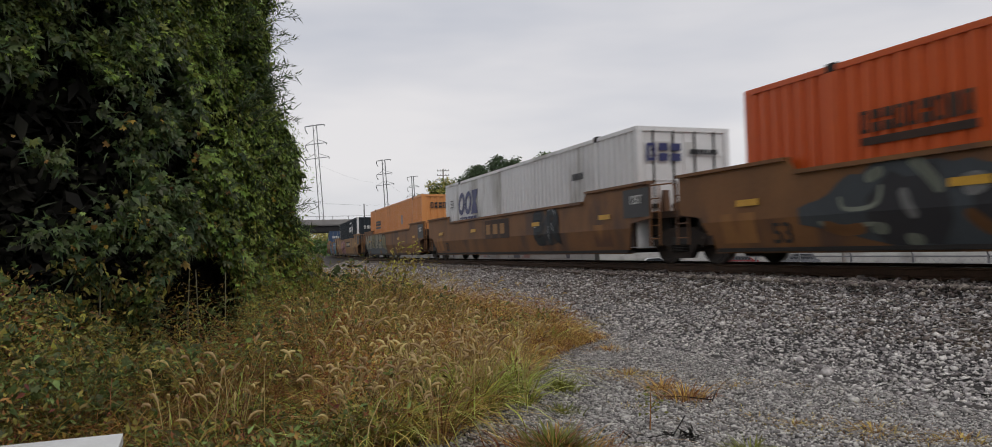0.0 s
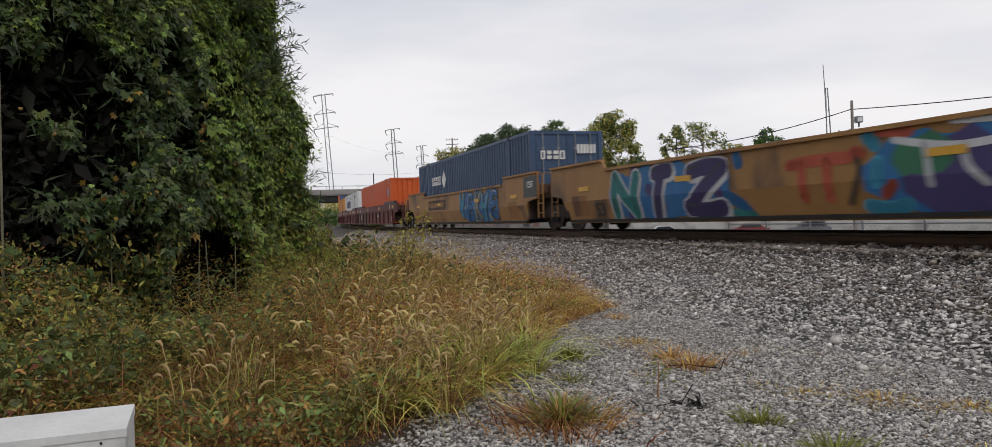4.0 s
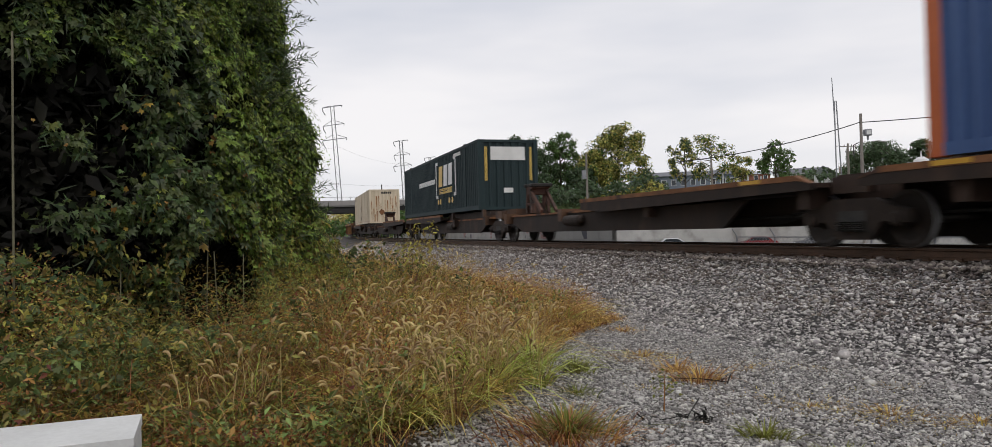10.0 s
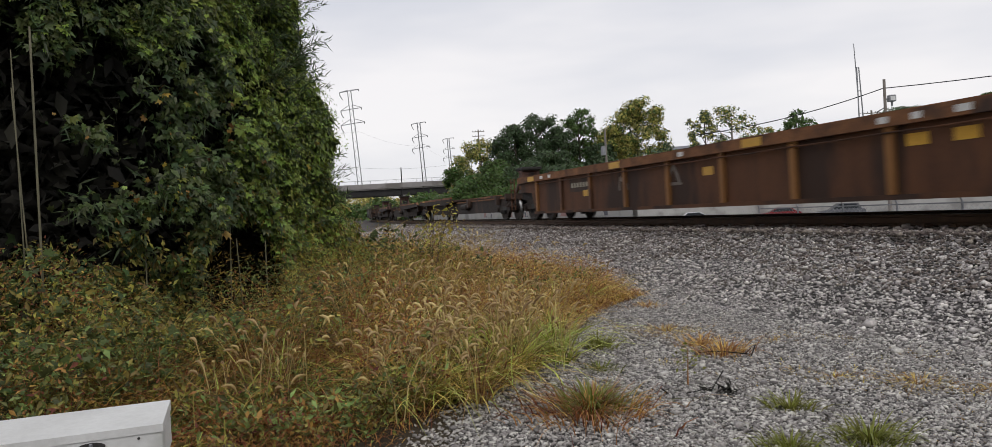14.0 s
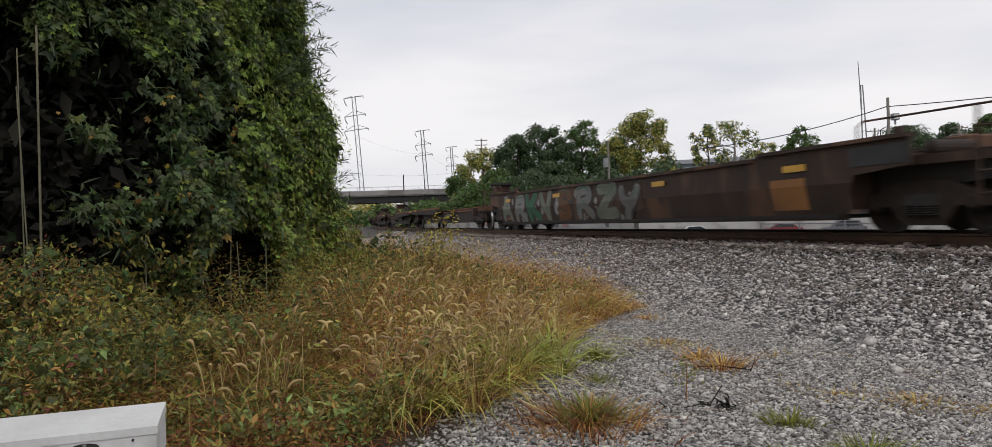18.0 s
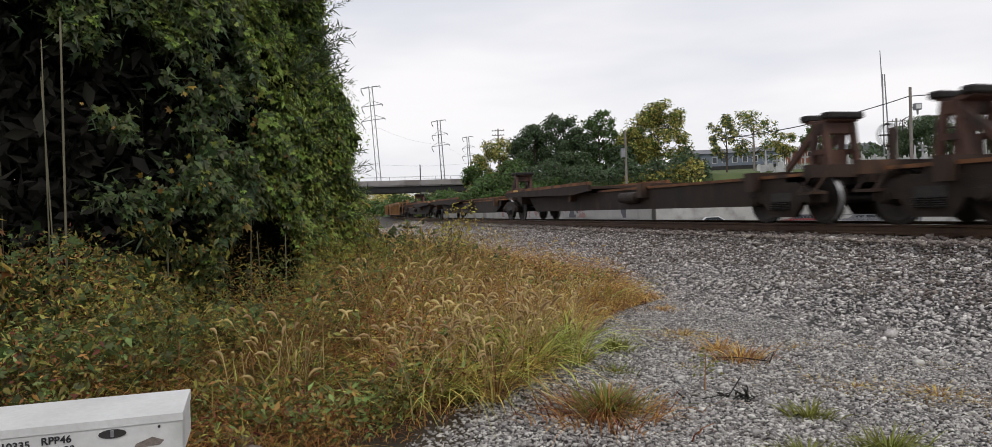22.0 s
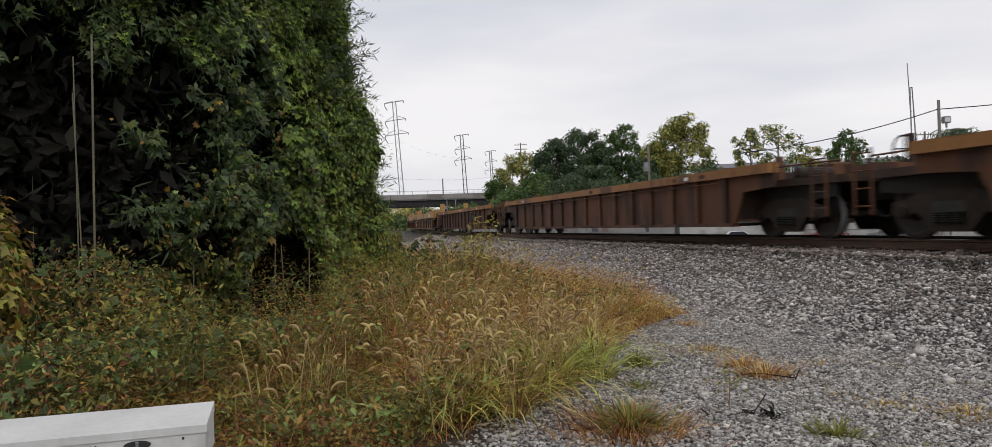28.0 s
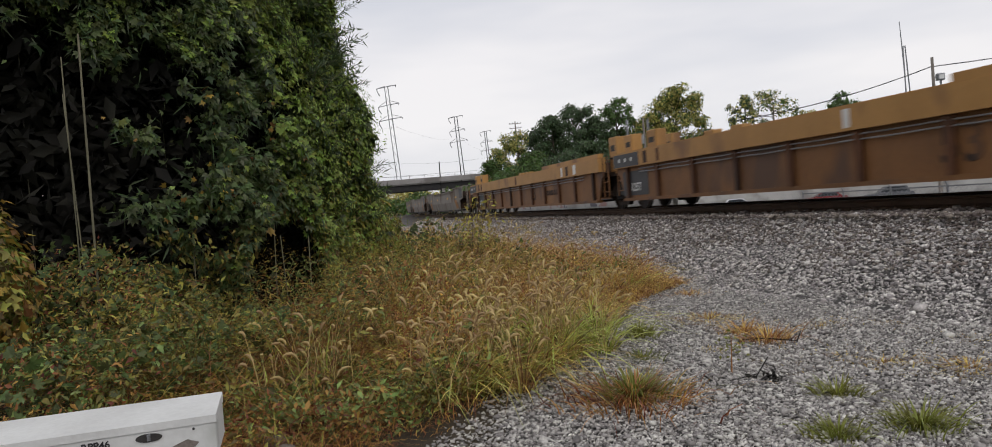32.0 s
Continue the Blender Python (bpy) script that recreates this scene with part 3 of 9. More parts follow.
# ---- ground, ballast, track ----
def build_ground():
    xs = np.unique(np.concatenate([np.linspace(-2500, -60, 20), np.linspace(-60, -12, 25), np.linspace(-12, 22, 137), np.linspace(22, 140, 60), np.linspace(140, 2500, 20)]))
    ys = np.unique(np.concatenate([np.linspace(-1500, -30, 14), np.linspace(-30, 2, 28), np.linspace(2, 30, 113), np.linspace(30, 260, 116), np.linspace(260, 3000, 20)]))
    X, Y = np.meshgrid(xs, ys)
    Z = ground_height(X.ravel(), Y.ravel())
    n, m = len(ys), len(xs)
    i = np.arange(n * m).reshape(n, m)
    faces = np.stack([i[:-1, :-1], i[:-1, 1:], i[1:, 1:], i[1:, :-1]], -1).reshape(-1, 4)
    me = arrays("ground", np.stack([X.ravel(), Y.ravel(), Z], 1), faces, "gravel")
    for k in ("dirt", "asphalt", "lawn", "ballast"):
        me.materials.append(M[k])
    cen = np.stack([X.ravel(), Y.ravel()], 1)[faces].mean(1)
    u, s = track_offset(cen[:, 0], cen[:, 1])
    idx = np.zeros(len(faces), np.int32)
    edge = -0.45 + 0.27 * (cen[:, 1] - 5.2)
    idx[(u > 4) & (cen[:, 0] < np.minimum(edge, 1.2)) & (cen[:, 1] > 2.5) & (cen[:, 1] < 16)] = 1
    idx[(u > 7) & (cen[:, 1] >= 16)] = 1
    idx[u < -14] = 2
    idx[(u < -10) & (np.hypot(cen[:, 0], cen[:, 1]) > 89)] = 3
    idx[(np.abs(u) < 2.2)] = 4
    me.polygons.foreach_set("material_index", idx)
    me.shade_smooth()
    ob = new("ground", me)
    tagged(ob, "grey gravel ground with weedy soil and a far paved lot", "ground", kind="structure")


build_ground()


def sweep(shape, profile, s0, s1, step):
    """Runs a cross-section (offset, height above the rail head) along the track."""
    ss = np.arange(s0, s1 + 0.01, step)
    k, base = len(profile), len(shape.v)
    for s in ss:
        for o, h in profile:
            shape.v.append(tuple(track(s, o, h)))
    for a in range(len(ss) - 1):
        for b in range(k):
            c = (b + 1) % k
            shape.f.append((base + a * k + b, base + (a + 1) * k + b, base + (a + 1) * k + c, base + a * k + c))
    return shape


def build_track():
    line = thing("railway_track", "rusty steel rails on dark timber ties in grey ballast", "railway track", kind="structure")
    for side, c in ((1, 0.755), (-1, -0.755)):
        prof = [(c - 0.076, -0.171), (c + 0.076, -0.171), (c + 0.076, -0.155), (c + 0.012, -0.13), (c + 0.012, -0.05), (c + 0.037, -0.038), (c + 0.037, -0.006), (c - 0.037, -0.006),
                (c - 0.037, -0.038), (c - 0.012, -0.05), (c - 0.012, -0.13), (c - 0.076, -0.155)]
        sh = Shape()
        sweep(sh, prof, -60, 30, 1.5)
        sweep(sh, prof, 30, 330, 6)
        rail = part("rail", sh, "rail", line)
        top = Shape()
        sweep(top, [(c - 0.033, -0.006), (c + 0.033, -0.006), (c + 0.026, 0.0), (c - 0.026, 0.0)], -60, 30, 1.5)
        sweep(top, [(c - 0.033, -0.006), (c + 0.033, -0.006), (c + 0.026, 0.0), (c - 0.026, 0.0)], 30, 330, 6)
        part("rail_head", top, "railtop", rail, "worn bright running surface")
    tie = Shape().soft(-1.3, 1.3, -0.115, 0.115, -0.17, 0.0, 0.012).mesh("tie", "tie")
    plate_me = Shape().box(-0.18, 0.18, -0.10, 0.10, 0.0, 0.018).box(-0.15, -0.12, -0.07, -0.04, 0.018, 0.05).box(0.12, 0.15, 0.04, 0.07, 0.018, 0.05).mesh("tie_plate", "rail")
    rnd = random.Random(4)
    for k in range(150):
        s = -22 + k * 0.53
        p, q = track(s, 0, -0.19), track(s + 0.2, 0, -0.19)
        a = math.atan2(q.y - p.y, q.x - p.x)
        t = part("tie", tie, None, line, at=Matrix.Translation(p) @ Matrix.Rotation(a + radians(90 + rnd.uniform(-1.5, 1.5)), 4, "Z"))
        if k < 70:
            for c in (0.755, -0.755):
                part("tie_plate", plate_me, None, t, at=Matrix.Translation((c, 0, 0)))


build_track()


def pebbles(name, label, count, place, size, seed, mat="stone"):
    """Loose angular stones, strewn where place() allows; one piece of stuff."""
    rng = np.random.default_rng(seed)
    P = place(rng, count)
    n = len(P)
    if size < 0.02:
        ico = np.array([(1, 0, 0), (-1, 0, 0), (0, 1, 0), (0, -1, 0), (0, 0, 1), (0, 0, -1)]) * 1.1
        tri = np.array([(0, 2, 4), (2, 1, 4), (1, 3, 4), (3, 0, 4), (2, 0, 5), (1, 2, 5), (3, 1, 5), (0, 3, 5)])
    else:
        ico = np.array([(x, y, z) for z in (-1, 1) for y in (-1, 1) for x in (-1, 1)]) * 0.66
        tri = np.array([(0, 2, 3), (0, 3, 1), (4, 5, 7), (4, 7, 6), (0, 1, 5), (0, 5, 4), (2, 6, 7), (2, 7, 3), (0, 4, 6), (0, 6, 2), (1, 3, 7), (1, 7, 5)])
    nv = len(ico)
    r = size * np.exp(rng.normal(0, 0.30, n))
    shape = ico[None] * (1 + rng.uniform(-0.5, 0.35, (n, nv, 3)))
    shape = shape * rng.uniform(0.42, 1.55, (n, 1, 3)) * r[:, None, None]
    q = rng.normal(size=(n, 4))
    q /= np.linalg.norm(q, axis=1)[:, None]
    w, x, y, z = q.T
    R = np.stack([1 - 2 * (y * y + z * z), 2 * (x * y - w * z), 2 * (x * z + w * y), 2 * (x * y + w * z), 1 - 2 * (x * x + z * z), 2 * (y * z - w * x),
                  2 * (x * z - w * y), 2 * (y * z + w * x), 1 - 2 * (x * x + y * y)], 1).reshape(n, 3, 3)
    V = np.einsum("nij,nkj->nki", R, shape)
    V[:, :, 2] *= 0.62
    V += P[:, None, :] + np.stack([np.zeros(n), np.zeros(n), r * rng.uniform(-0.1, 0.75, n)], 1)[:, None, :]
    F = (tri[None] + (np.arange(n) * nv)[:, None, None]).reshape(-1, 3)
    ob = new(name, arrays(name, V.reshape(-1, 3), F, mat))
    return tagged(ob, label, "stones", kind="stuff")


def on_ballast(rng, count):
    s = -14 + 62 * rng.random(count * 2) ** 1.5
    u = 1.75 + 3.0 * rng.random(count * 2)
    keep = (u < 4.6 - 0.8 * ease(12, 40, s)) | (rng.random(len(s)) < 0.25)
    s, u = s[keep][:count], u[keep][:count]
    pts = np.array([track(a, b) for a, b in zip(s, u)])
    pts[:, 2] = ground_height(pts[:, 0], pts[:, 1])
    return pts


def on_upper(rng, count):
    s = -14 + 62 * rng.random(count) ** 1.5
    u = 1.7 + 1.7 * rng.random(count) ** 1.5 + 0.25 * np.sin(s * 0.9)
    pts = np.array([track(a, b) for a, b in zip(s, u)])
    pts[:, 2] = ground_height(pts[:, 0], pts[:, 1]) + 0.012
    return pts


def between_rails(rng, count):
    s, u = -13 + 50 * rng.random(count) ** 1.4, 2.35 - 3.7 * rng.random(count) ** 1.3
    pts = np.array([track(a, b, -0.205) for a, b in zip(s, u)])
    return pts


def on_yard(rng, count):
    y = 3.6 + 12.5 * rng.random(count * 3) ** 1.6
    x = rng.uniform(-2.0, 6.5, count * 3)
    u, _ = track_offset(x, y)
    edge = -0.35 + 0.27 * (y - 5.2)
    keep = (u > 4.2) & (x > edge - 0.5 * rng.random(len(x))) & (x < 0.66 * y + 0.8)
    x, y = x[keep][:count], y[keep][:count]
    return np.stack([x, y, ground_height(x, y)], 1)


pebbles("ballast_stones", "grey crushed ballast stones on the track shoulder", 110000, on_ballast, 0.0195, 1, "freshstone")
pebbles("ballast_stones", "larger ballast stones lying proud on the shoulder", 7000, on_ballast, 0.028, 7, "freshstone")
pebbles("ballast_stones", "rust-stained ballast stones on the upper shoulder", 30000, on_upper, 0.0205, 5, "oldstone")
pebbles("ballast_stones", "rust-stained ballast stones beside and between the rails", 13000, between_rails, 0.030, 2, "oldstone")
pebbles("gravel_stones", "small grey gravel stones pressed into the ground", 90000, on_yard, 0.0125, 3)


def behind_camera(rng, count):
    x, y = rng.uniform(-7, 9, count), rng.uniform(-6, 3.7, count)
    u, _ = track_offset(x, y)
    keep = (u > 4.2) & ((x > -2.2) | (y < 1.6))
    x, y = x[keep], y[keep]
    return np.stack([x, y, ground_height(x, y)], 1)


pebbles("gravel_stones", "small grey gravel stones around the camera", 12000, behind_camera, 0.022, 9)


# ---- the train ----
def fixed_truck():
    """A two-axle truck, built once: the bolster carries side frames, springs, bearings and wheelsets."""
    bolster = new("truck", Shape().plate([(-0.2, 0.40), (0.2, 0.40), (0.24, 0.66), (-0.24, 0.66)], -0.97, 0.97).mesh("truck", "truck"))
    spring = Shape()
    k0 = []
    for k in range(11):
        k0.append((0.27 + k * 0.017, 0.085 if k % 2 else 0.068))
    ring = Shape().lathe([(z, r) for z, r in k0], 10)
    spring.add([(x, z, y) for x, y, z in ring.v], [f[::-1] for f in ring.f])
    spring_me = spring.mesh("spring", "grime")
    cap_me = Shape().lathe([(-0.1, 0.12), (0.06, 0.125), (0.09, 0.09), (0.12, 0.085)], 14).mesh("bearing_cap", "truck")
    for y in (-1, 1):
        sh = Shape().plate([(-1.14, 0.40), (-1.14, 0.60), (-0.82, 0.66), (-0.46, 0.80), (0.46, 0.80), (0.82, 0.66), (1.14, 0.60), (1.14, 0.40), (0.98, 0.40), (0.98, 0.52), (0.78, 0.52), (0.78, 0.42), (0.60, 0.42), (0.36, 0.13), (-0.36, 0.13), (-0.60, 0.42), (-0.78, 0.42), (-0.78, 0.52), (-0.98, 0.52), (-0.98, 0.40)], y * 0.92, y * 1.05)
        part("side_frame", sh, "truck", bolster, "cast truck side frame")
        win = Shape().plate([(-0.30, 0.26), (0.30, 0.26), (0.30, 0.60), (-0.30, 0.60)], y * 1.045, y * 1.058)
        part("spring_window", win, "slot", bolster)
        for x in (-0.2, 0.0, 0.2):
            part("spring", spring_me, None, bolster, at=Matrix.Translation((x, y * 1.08, 0)))
        for x in (-0.89, 0.89):
            part("bearing_cap", cap_me, None, bolster, at=Matrix.Translation((x, y * 1.0, 0.46)) @ Matrix.Rotation(0 if y > 0 else math.pi, 4, "Z"))
    half = [(0.0, 0.08), (0.66, 0.08), (0.675, 0.40), (0.68, 0.472), (0.715, 0.468), (0.725, 0.457), (0.81, 0.452), (0.815, 0.39), (0.80, 0.34), (0.79, 0.16), (0.84, 0.13), (0.95, 0.085)]
    prof = [(-y, r) for y, r in half[::-1]] + half[1:]
    ws = Shape().lathe(prof, 28)
    me = ws.mesh("wheelset", "wheel")
    me.materials.append(M["tread"])
    for p in me.polygons:
        c = sum((Vector(ws.v[i]) for i in p.vertices), Vector()) / len(p.vertices)
        if 0.73 < abs(c.y) < 0.805 and math.hypot(c.x, c.z) > 0.44:
            p.material_index = 1
    for x in (-0.89, 0.89):
        part("wheelset", me, None, bolster, at=Matrix.Translation((x, 0, 0.455)))
    return bolster


TRUCK = fixed_truck()
WHEELSETS = [[], []]


def add_truck(car, x):
    made = {}
    for o in (TRUCK, *TRUCK.children_recursive):
        c = o.copy()
        scene.collection.objects.link(c)
        made[o] = c
        c.parent = made.get(o.parent)
    made[TRUCK].parent = car
    made[TRUCK].matrix_basis = Matrix.Translation((x, 0, 0))
    k = 0
    for o, c in made.items():
        if o.name.startswith("wheelset"):
            WHEELSETS[k].append(c)
            k += 1
    return made[TRUCK]


def ladder(car, x, y, z0, z1, mat):
    sh = Shape().beam((x - 0.2, y, z0), (x - 0.2, y, z1), 0.035, 0.035).beam((x + 0.2, y, z0), (x + 0.2, y, z1), 0.035, 0.035)
    k = z0 + 0.15
    while k < z1:
        sh.tube((x - 0.2, y, k), (x + 0.2, y, k), 0.014, 0.014, 6)
        k += 0.3
    return part("ladder", sh, mat, car)


def end_ladder(car, x, y, z0, z1, mat):
    sh = Shape().beam((x, y - 0.2, z0), (x, y - 0.2, z1), 0.035, 0.035).beam((x, y + 0.2, z0), (x, y + 0.2, z1), 0.035, 0.035)
    k = z0 + 0.15
    while k < z1:
        sh.tube((x, y - 0.2, k), (x, y + 0.2, k), 0.014, 0.014, 6)
        k += 0.3
    return part("end_ladder", sh, mat, car)


def letters(car, text, x, y, z, size, mat, name="lettering", flip=False, tilt=90, turn=0):
    """Readable capacity numbers, as flat raised letters on the camera's side (y) or on an end (turn 90)."""
    cu = bpy.data.curves.new(name, "FONT")
    cu.body, cu.size, cu.extrude, cu.align_x, cu.align_y = text, size, 0.003, "CENTER", "CENTER"
    cu.offset = 0.012 * size
    cu.materials.append(M[mat])
    ob = new(name, cu)
    ob.parent = car
    ob.matrix_basis = Matrix.Translation((x, y, z)) @ Matrix.Rotation(radians(turn), 4, "Z") @ Matrix.Rotation(radians(tilt), 4, "X")
    return ob


def bars(car, x, y, z, length, height, count, mat, name="marking", slant=0.0, seed=1, end=None, gap=0.16, wide=False):
    """A word that stands as plain bars: its own length, height and colour. On the side at y, or on an end at x = end."""
    rnd = random.Random(seed)
    sh = Shape()
    w = length / count
    for k in range(count):
        a = -length / 2 + k * w
        b = a + w * (1 - gap) * (rnd.uniform(0.8, 1.0))
        h0, h1 = -height / 2, height / 2
        if wide and rnd.random() < 0.4:
            h1 -= height * 0.1
        kind = rnd.choice("ring ring bar slit wedge".split()) if name == "brand_marking" and b - a > 0.12 else "bar"
        if kind != "bar":
            p = 0.30 * (b - a)
            q = 0.16 * height
            if kind == "ring":
                bits = [(a, a + p, h0, h1), (b - p, b, h0, h1), (a + p, b - p, h1 - q, h1), (a + p, b - p, h0, h0 + q)]
            elif kind == "slit":
                bits = [(a, b, h0, -0.5 * q), (a, b, 0.5 * q, h1)]
            else:
                bits = [(a, a + p, h0, h1), (a + p, b, -0.2 * height, 0.2 * height)]
            for a0, b0, l0, l1 in bits:
                if end is None:
                    sh.plate([(x + a0 + slant * l0, z + l0), (x + b0 + slant * l0, z + l0), (x + b0 + slant * l1, z + l1), (x + a0 + slant * l1, z + l1)], y - 0.004, y + 0.004)
                else:
                    sh.box(end - 0.004, end + 0.004, y + a0, y + b0, z + l0, z + l1)
            continue
        if end is None:
            sh.plate([(x + a + slant * h0, z + h0), (x + b + slant * h0, z + h0), (x + b + slant * h1, z + h1), (x + a + slant * h1, z + h1)], y - 0.004, y + 0.004)
        else:
            sh.box(end - 0.004, end + 0.004, y + a, y + b, z + h0, z + h1)
    return part(name, sh, mat, car)


CREASE, SLOPE = 0.84, 0.24


def lean_in(z):
    """How far the lower half of a smooth car side falls back below its crease."""
    return max(0.0, CREASE - z) * SLOPE


def lay(shape, poly, y):
    """A convex patch of paint on a car side at y, folded at the crease."""
    for keep in (1, -1):
        out = []
        for (x0, z0), (x1, z1) in zip(poly, poly[1:] + poly[:1]):
            a, b = keep * (z0 - CREASE), keep * (z1 - CREASE)
            if a >= 0:
                out.append((x0, z0))
            if (a > 0 > b) or (a < 0 < b):
                f = a / (a - b)
                out.append((x0 + (x1 - x0) * f, CREASE))
        if len(out) > 2:
            shape.add([(x, y + lean_in(z), z) for x, z in out], [tuple(range(len(out)))])


def curve_points(pts, closed=False, n=5):
    """A smooth line through a few points."""
    out = []
    m = len(pts)
    for k in range(m if closed else m - 1):
        p = [pts[(k + j) % m] if closed else pts[min(max(k + j, 0), m - 1)] for j in (-1, 0, 1, 2)]
        for i in range(n):
            t = i / n
            out.append(tuple(0.5 * (2 * p[1][c] + (p[2][c] - p[0][c]) * t + (2 * p[0][c] - 5 * p[1][c] + 4 * p[2][c] - p[3][c]) * t * t + (3 * p[1][c] - p[0][c] - 3 * p[2][c] + p[3][c]) * t ** 3) for c in (0, 1)))
    out.append(tuple(pts[0] if closed else pts[-1]))
    return out


def stroke(shape, pts, width, y, lim, taper=0.0):
    """A sprayed line with round ends; lim keeps it on the panel."""
    x0, x1, z0, z1 = lim

    def clip(p):
        return (min(max(p[0], x0), x1), min(max(p[1], z0), z1))
    m = len(pts)
    for k in range(m - 1):
        p, q = Vector(pts[k]), Vector(pts[k + 1])
        d = q - p
        if d.length < 1e-4:
            continue
        d.normalize()
        n = Vector((-d.y, d.x))
        a, b = width * (1 - taper * k / m), width * (1 - taper * (k + 1) / m)
        lay(shape, [clip(v) for v in (p - n * a, q - n * b, q + n * b, p + n * a)], y)
        r = b * 1.0
        lay(shape, [clip((q.x + r * math.cos(i * 0.785), q.y + r * math.sin(i * 0.785))) for i in range(8)], y - 0.0003)
    p = Vector(pts[0])
    lay(shape, [clip((p.x + width * math.cos(i * 0.785), p.y + width * math.sin(i * 0.785))) for i in range(8)], y - 0.0003)


def panel(car, x0, x1, y, z0, z1, mat, name="painted_panel", label="", seed=0):
    """A patch of paint with a lobed outline on a side."""
    rnd = random.Random(seed)
    sh = Shape()
    n = max(6, int((x1 - x0) / 0.22))
    prev = None
    phase = rnd.uniform(0, 6)
    for k in range(n + 1):
        f = k / n
        e = min(1, 5 * min(f, 1 - f) + 0.15)
        top = z1 - (z1 - z0) * (0.10 + 0.09 * math.sin(f * 23 + phase) + rnd.uniform(-0.05, 0.05)) * 1.0 - (1 - e) * 0.35 * (z1 - z0)
        bot = z0 + (z1 - z0) * (0.03 + 0.03 * math.sin(f * 17 + phase)) + (1 - e) * 0.3 * (z1 - z0)
        cur = (x0 + (x1 - x0) * f, bot, min(top, z1))
        if prev:
            lay(sh, [(prev[0], prev[1]), (cur[0], cur[1]), (cur[0], cur[2]), (prev[0], prev[2])], y)
        prev = cur
    return part(name, sh, mat, car, label)


GLYPHS = {"E": [[(0.9, 0.98), (0.4, 1.0), (0.12, 0.85), (0.1, 0.5), (0.12, 0.15), (0.4, 0.0), (0.92, 0.03)], [(0.12, 0.5), (0.75, 0.53)]],
          "V": [[(0.05, 1.0), (0.2, 0.5), (0.45, 0.0)], [(0.45, 0.0), (0.72, 0.5), (0.9, 1.0)]],
          "R": [[(0.12, 0.0), (0.1, 0.5), (0.12, 1.0)], [(0.12, 0.97), (0.6, 1.0), (0.85, 0.76), (0.6, 0.5), (0.15, 0.48)], [(0.45, 0.48), (0.7, 0.2), (0.98, 0.0)]],
          "Y": [[(0.05, 1.0), (0.2, 0.65), (0.5, 0.5)], [(0.95, 1.0), (0.75, 0.6), (0.5, 0.35), (0.35, 0.0)]],
          "S": [[(0.9, 0.85), (0.55, 1.0), (0.15, 0.82), (0.35, 0.56), (0.7, 0.45), (0.88, 0.2), (0.5, 0.0), (0.08, 0.12)]],
          "O": [[(0.5, 1.0), (0.15, 0.75), (0.12, 0.3), (0.5, 0.0), (0.86, 0.28), (0.85, 0.75), (0.5, 1.0)]],
          "Z": [[(0.05, 0.95), (0.5, 1.0), (0.92, 0.95)], [(0.92, 0.95), (0.45, 0.5), (0.06, 0.05)], [(0.06, 0.05), (0.5, 0.0), (0.98, 0.08)]],
          "K": [[(0.12, 0.0), (0.1, 1.0)], [(0.92, 1.0), (0.5, 0.65), (0.15, 0.5)], [(0.35, 0.55), (0.6, 0.25), (0.98, 0.0)]],
          "N": [[(0.08, 0.0), (0.1, 0.5), (0.1, 1.0)], [(0.1, 1.0), (0.5, 0.5), (0.88, 0.0)], [(0.88, 0.0), (0.9, 0.5), (0.92, 1.0)]],
          "A": [[(0.05, 0.0), (0.25, 0.6), (0.5, 1.0), (0.75, 0.6), (0.95, 0.0)], [(0.22, 0.38), (0.8, 0.36)]],
          "C": [[(0.92, 0.82), (0.55, 1.0), (0.15, 0.75), (0.12, 0.3), (0.5, 0.0), (0.92, 0.15)]]}


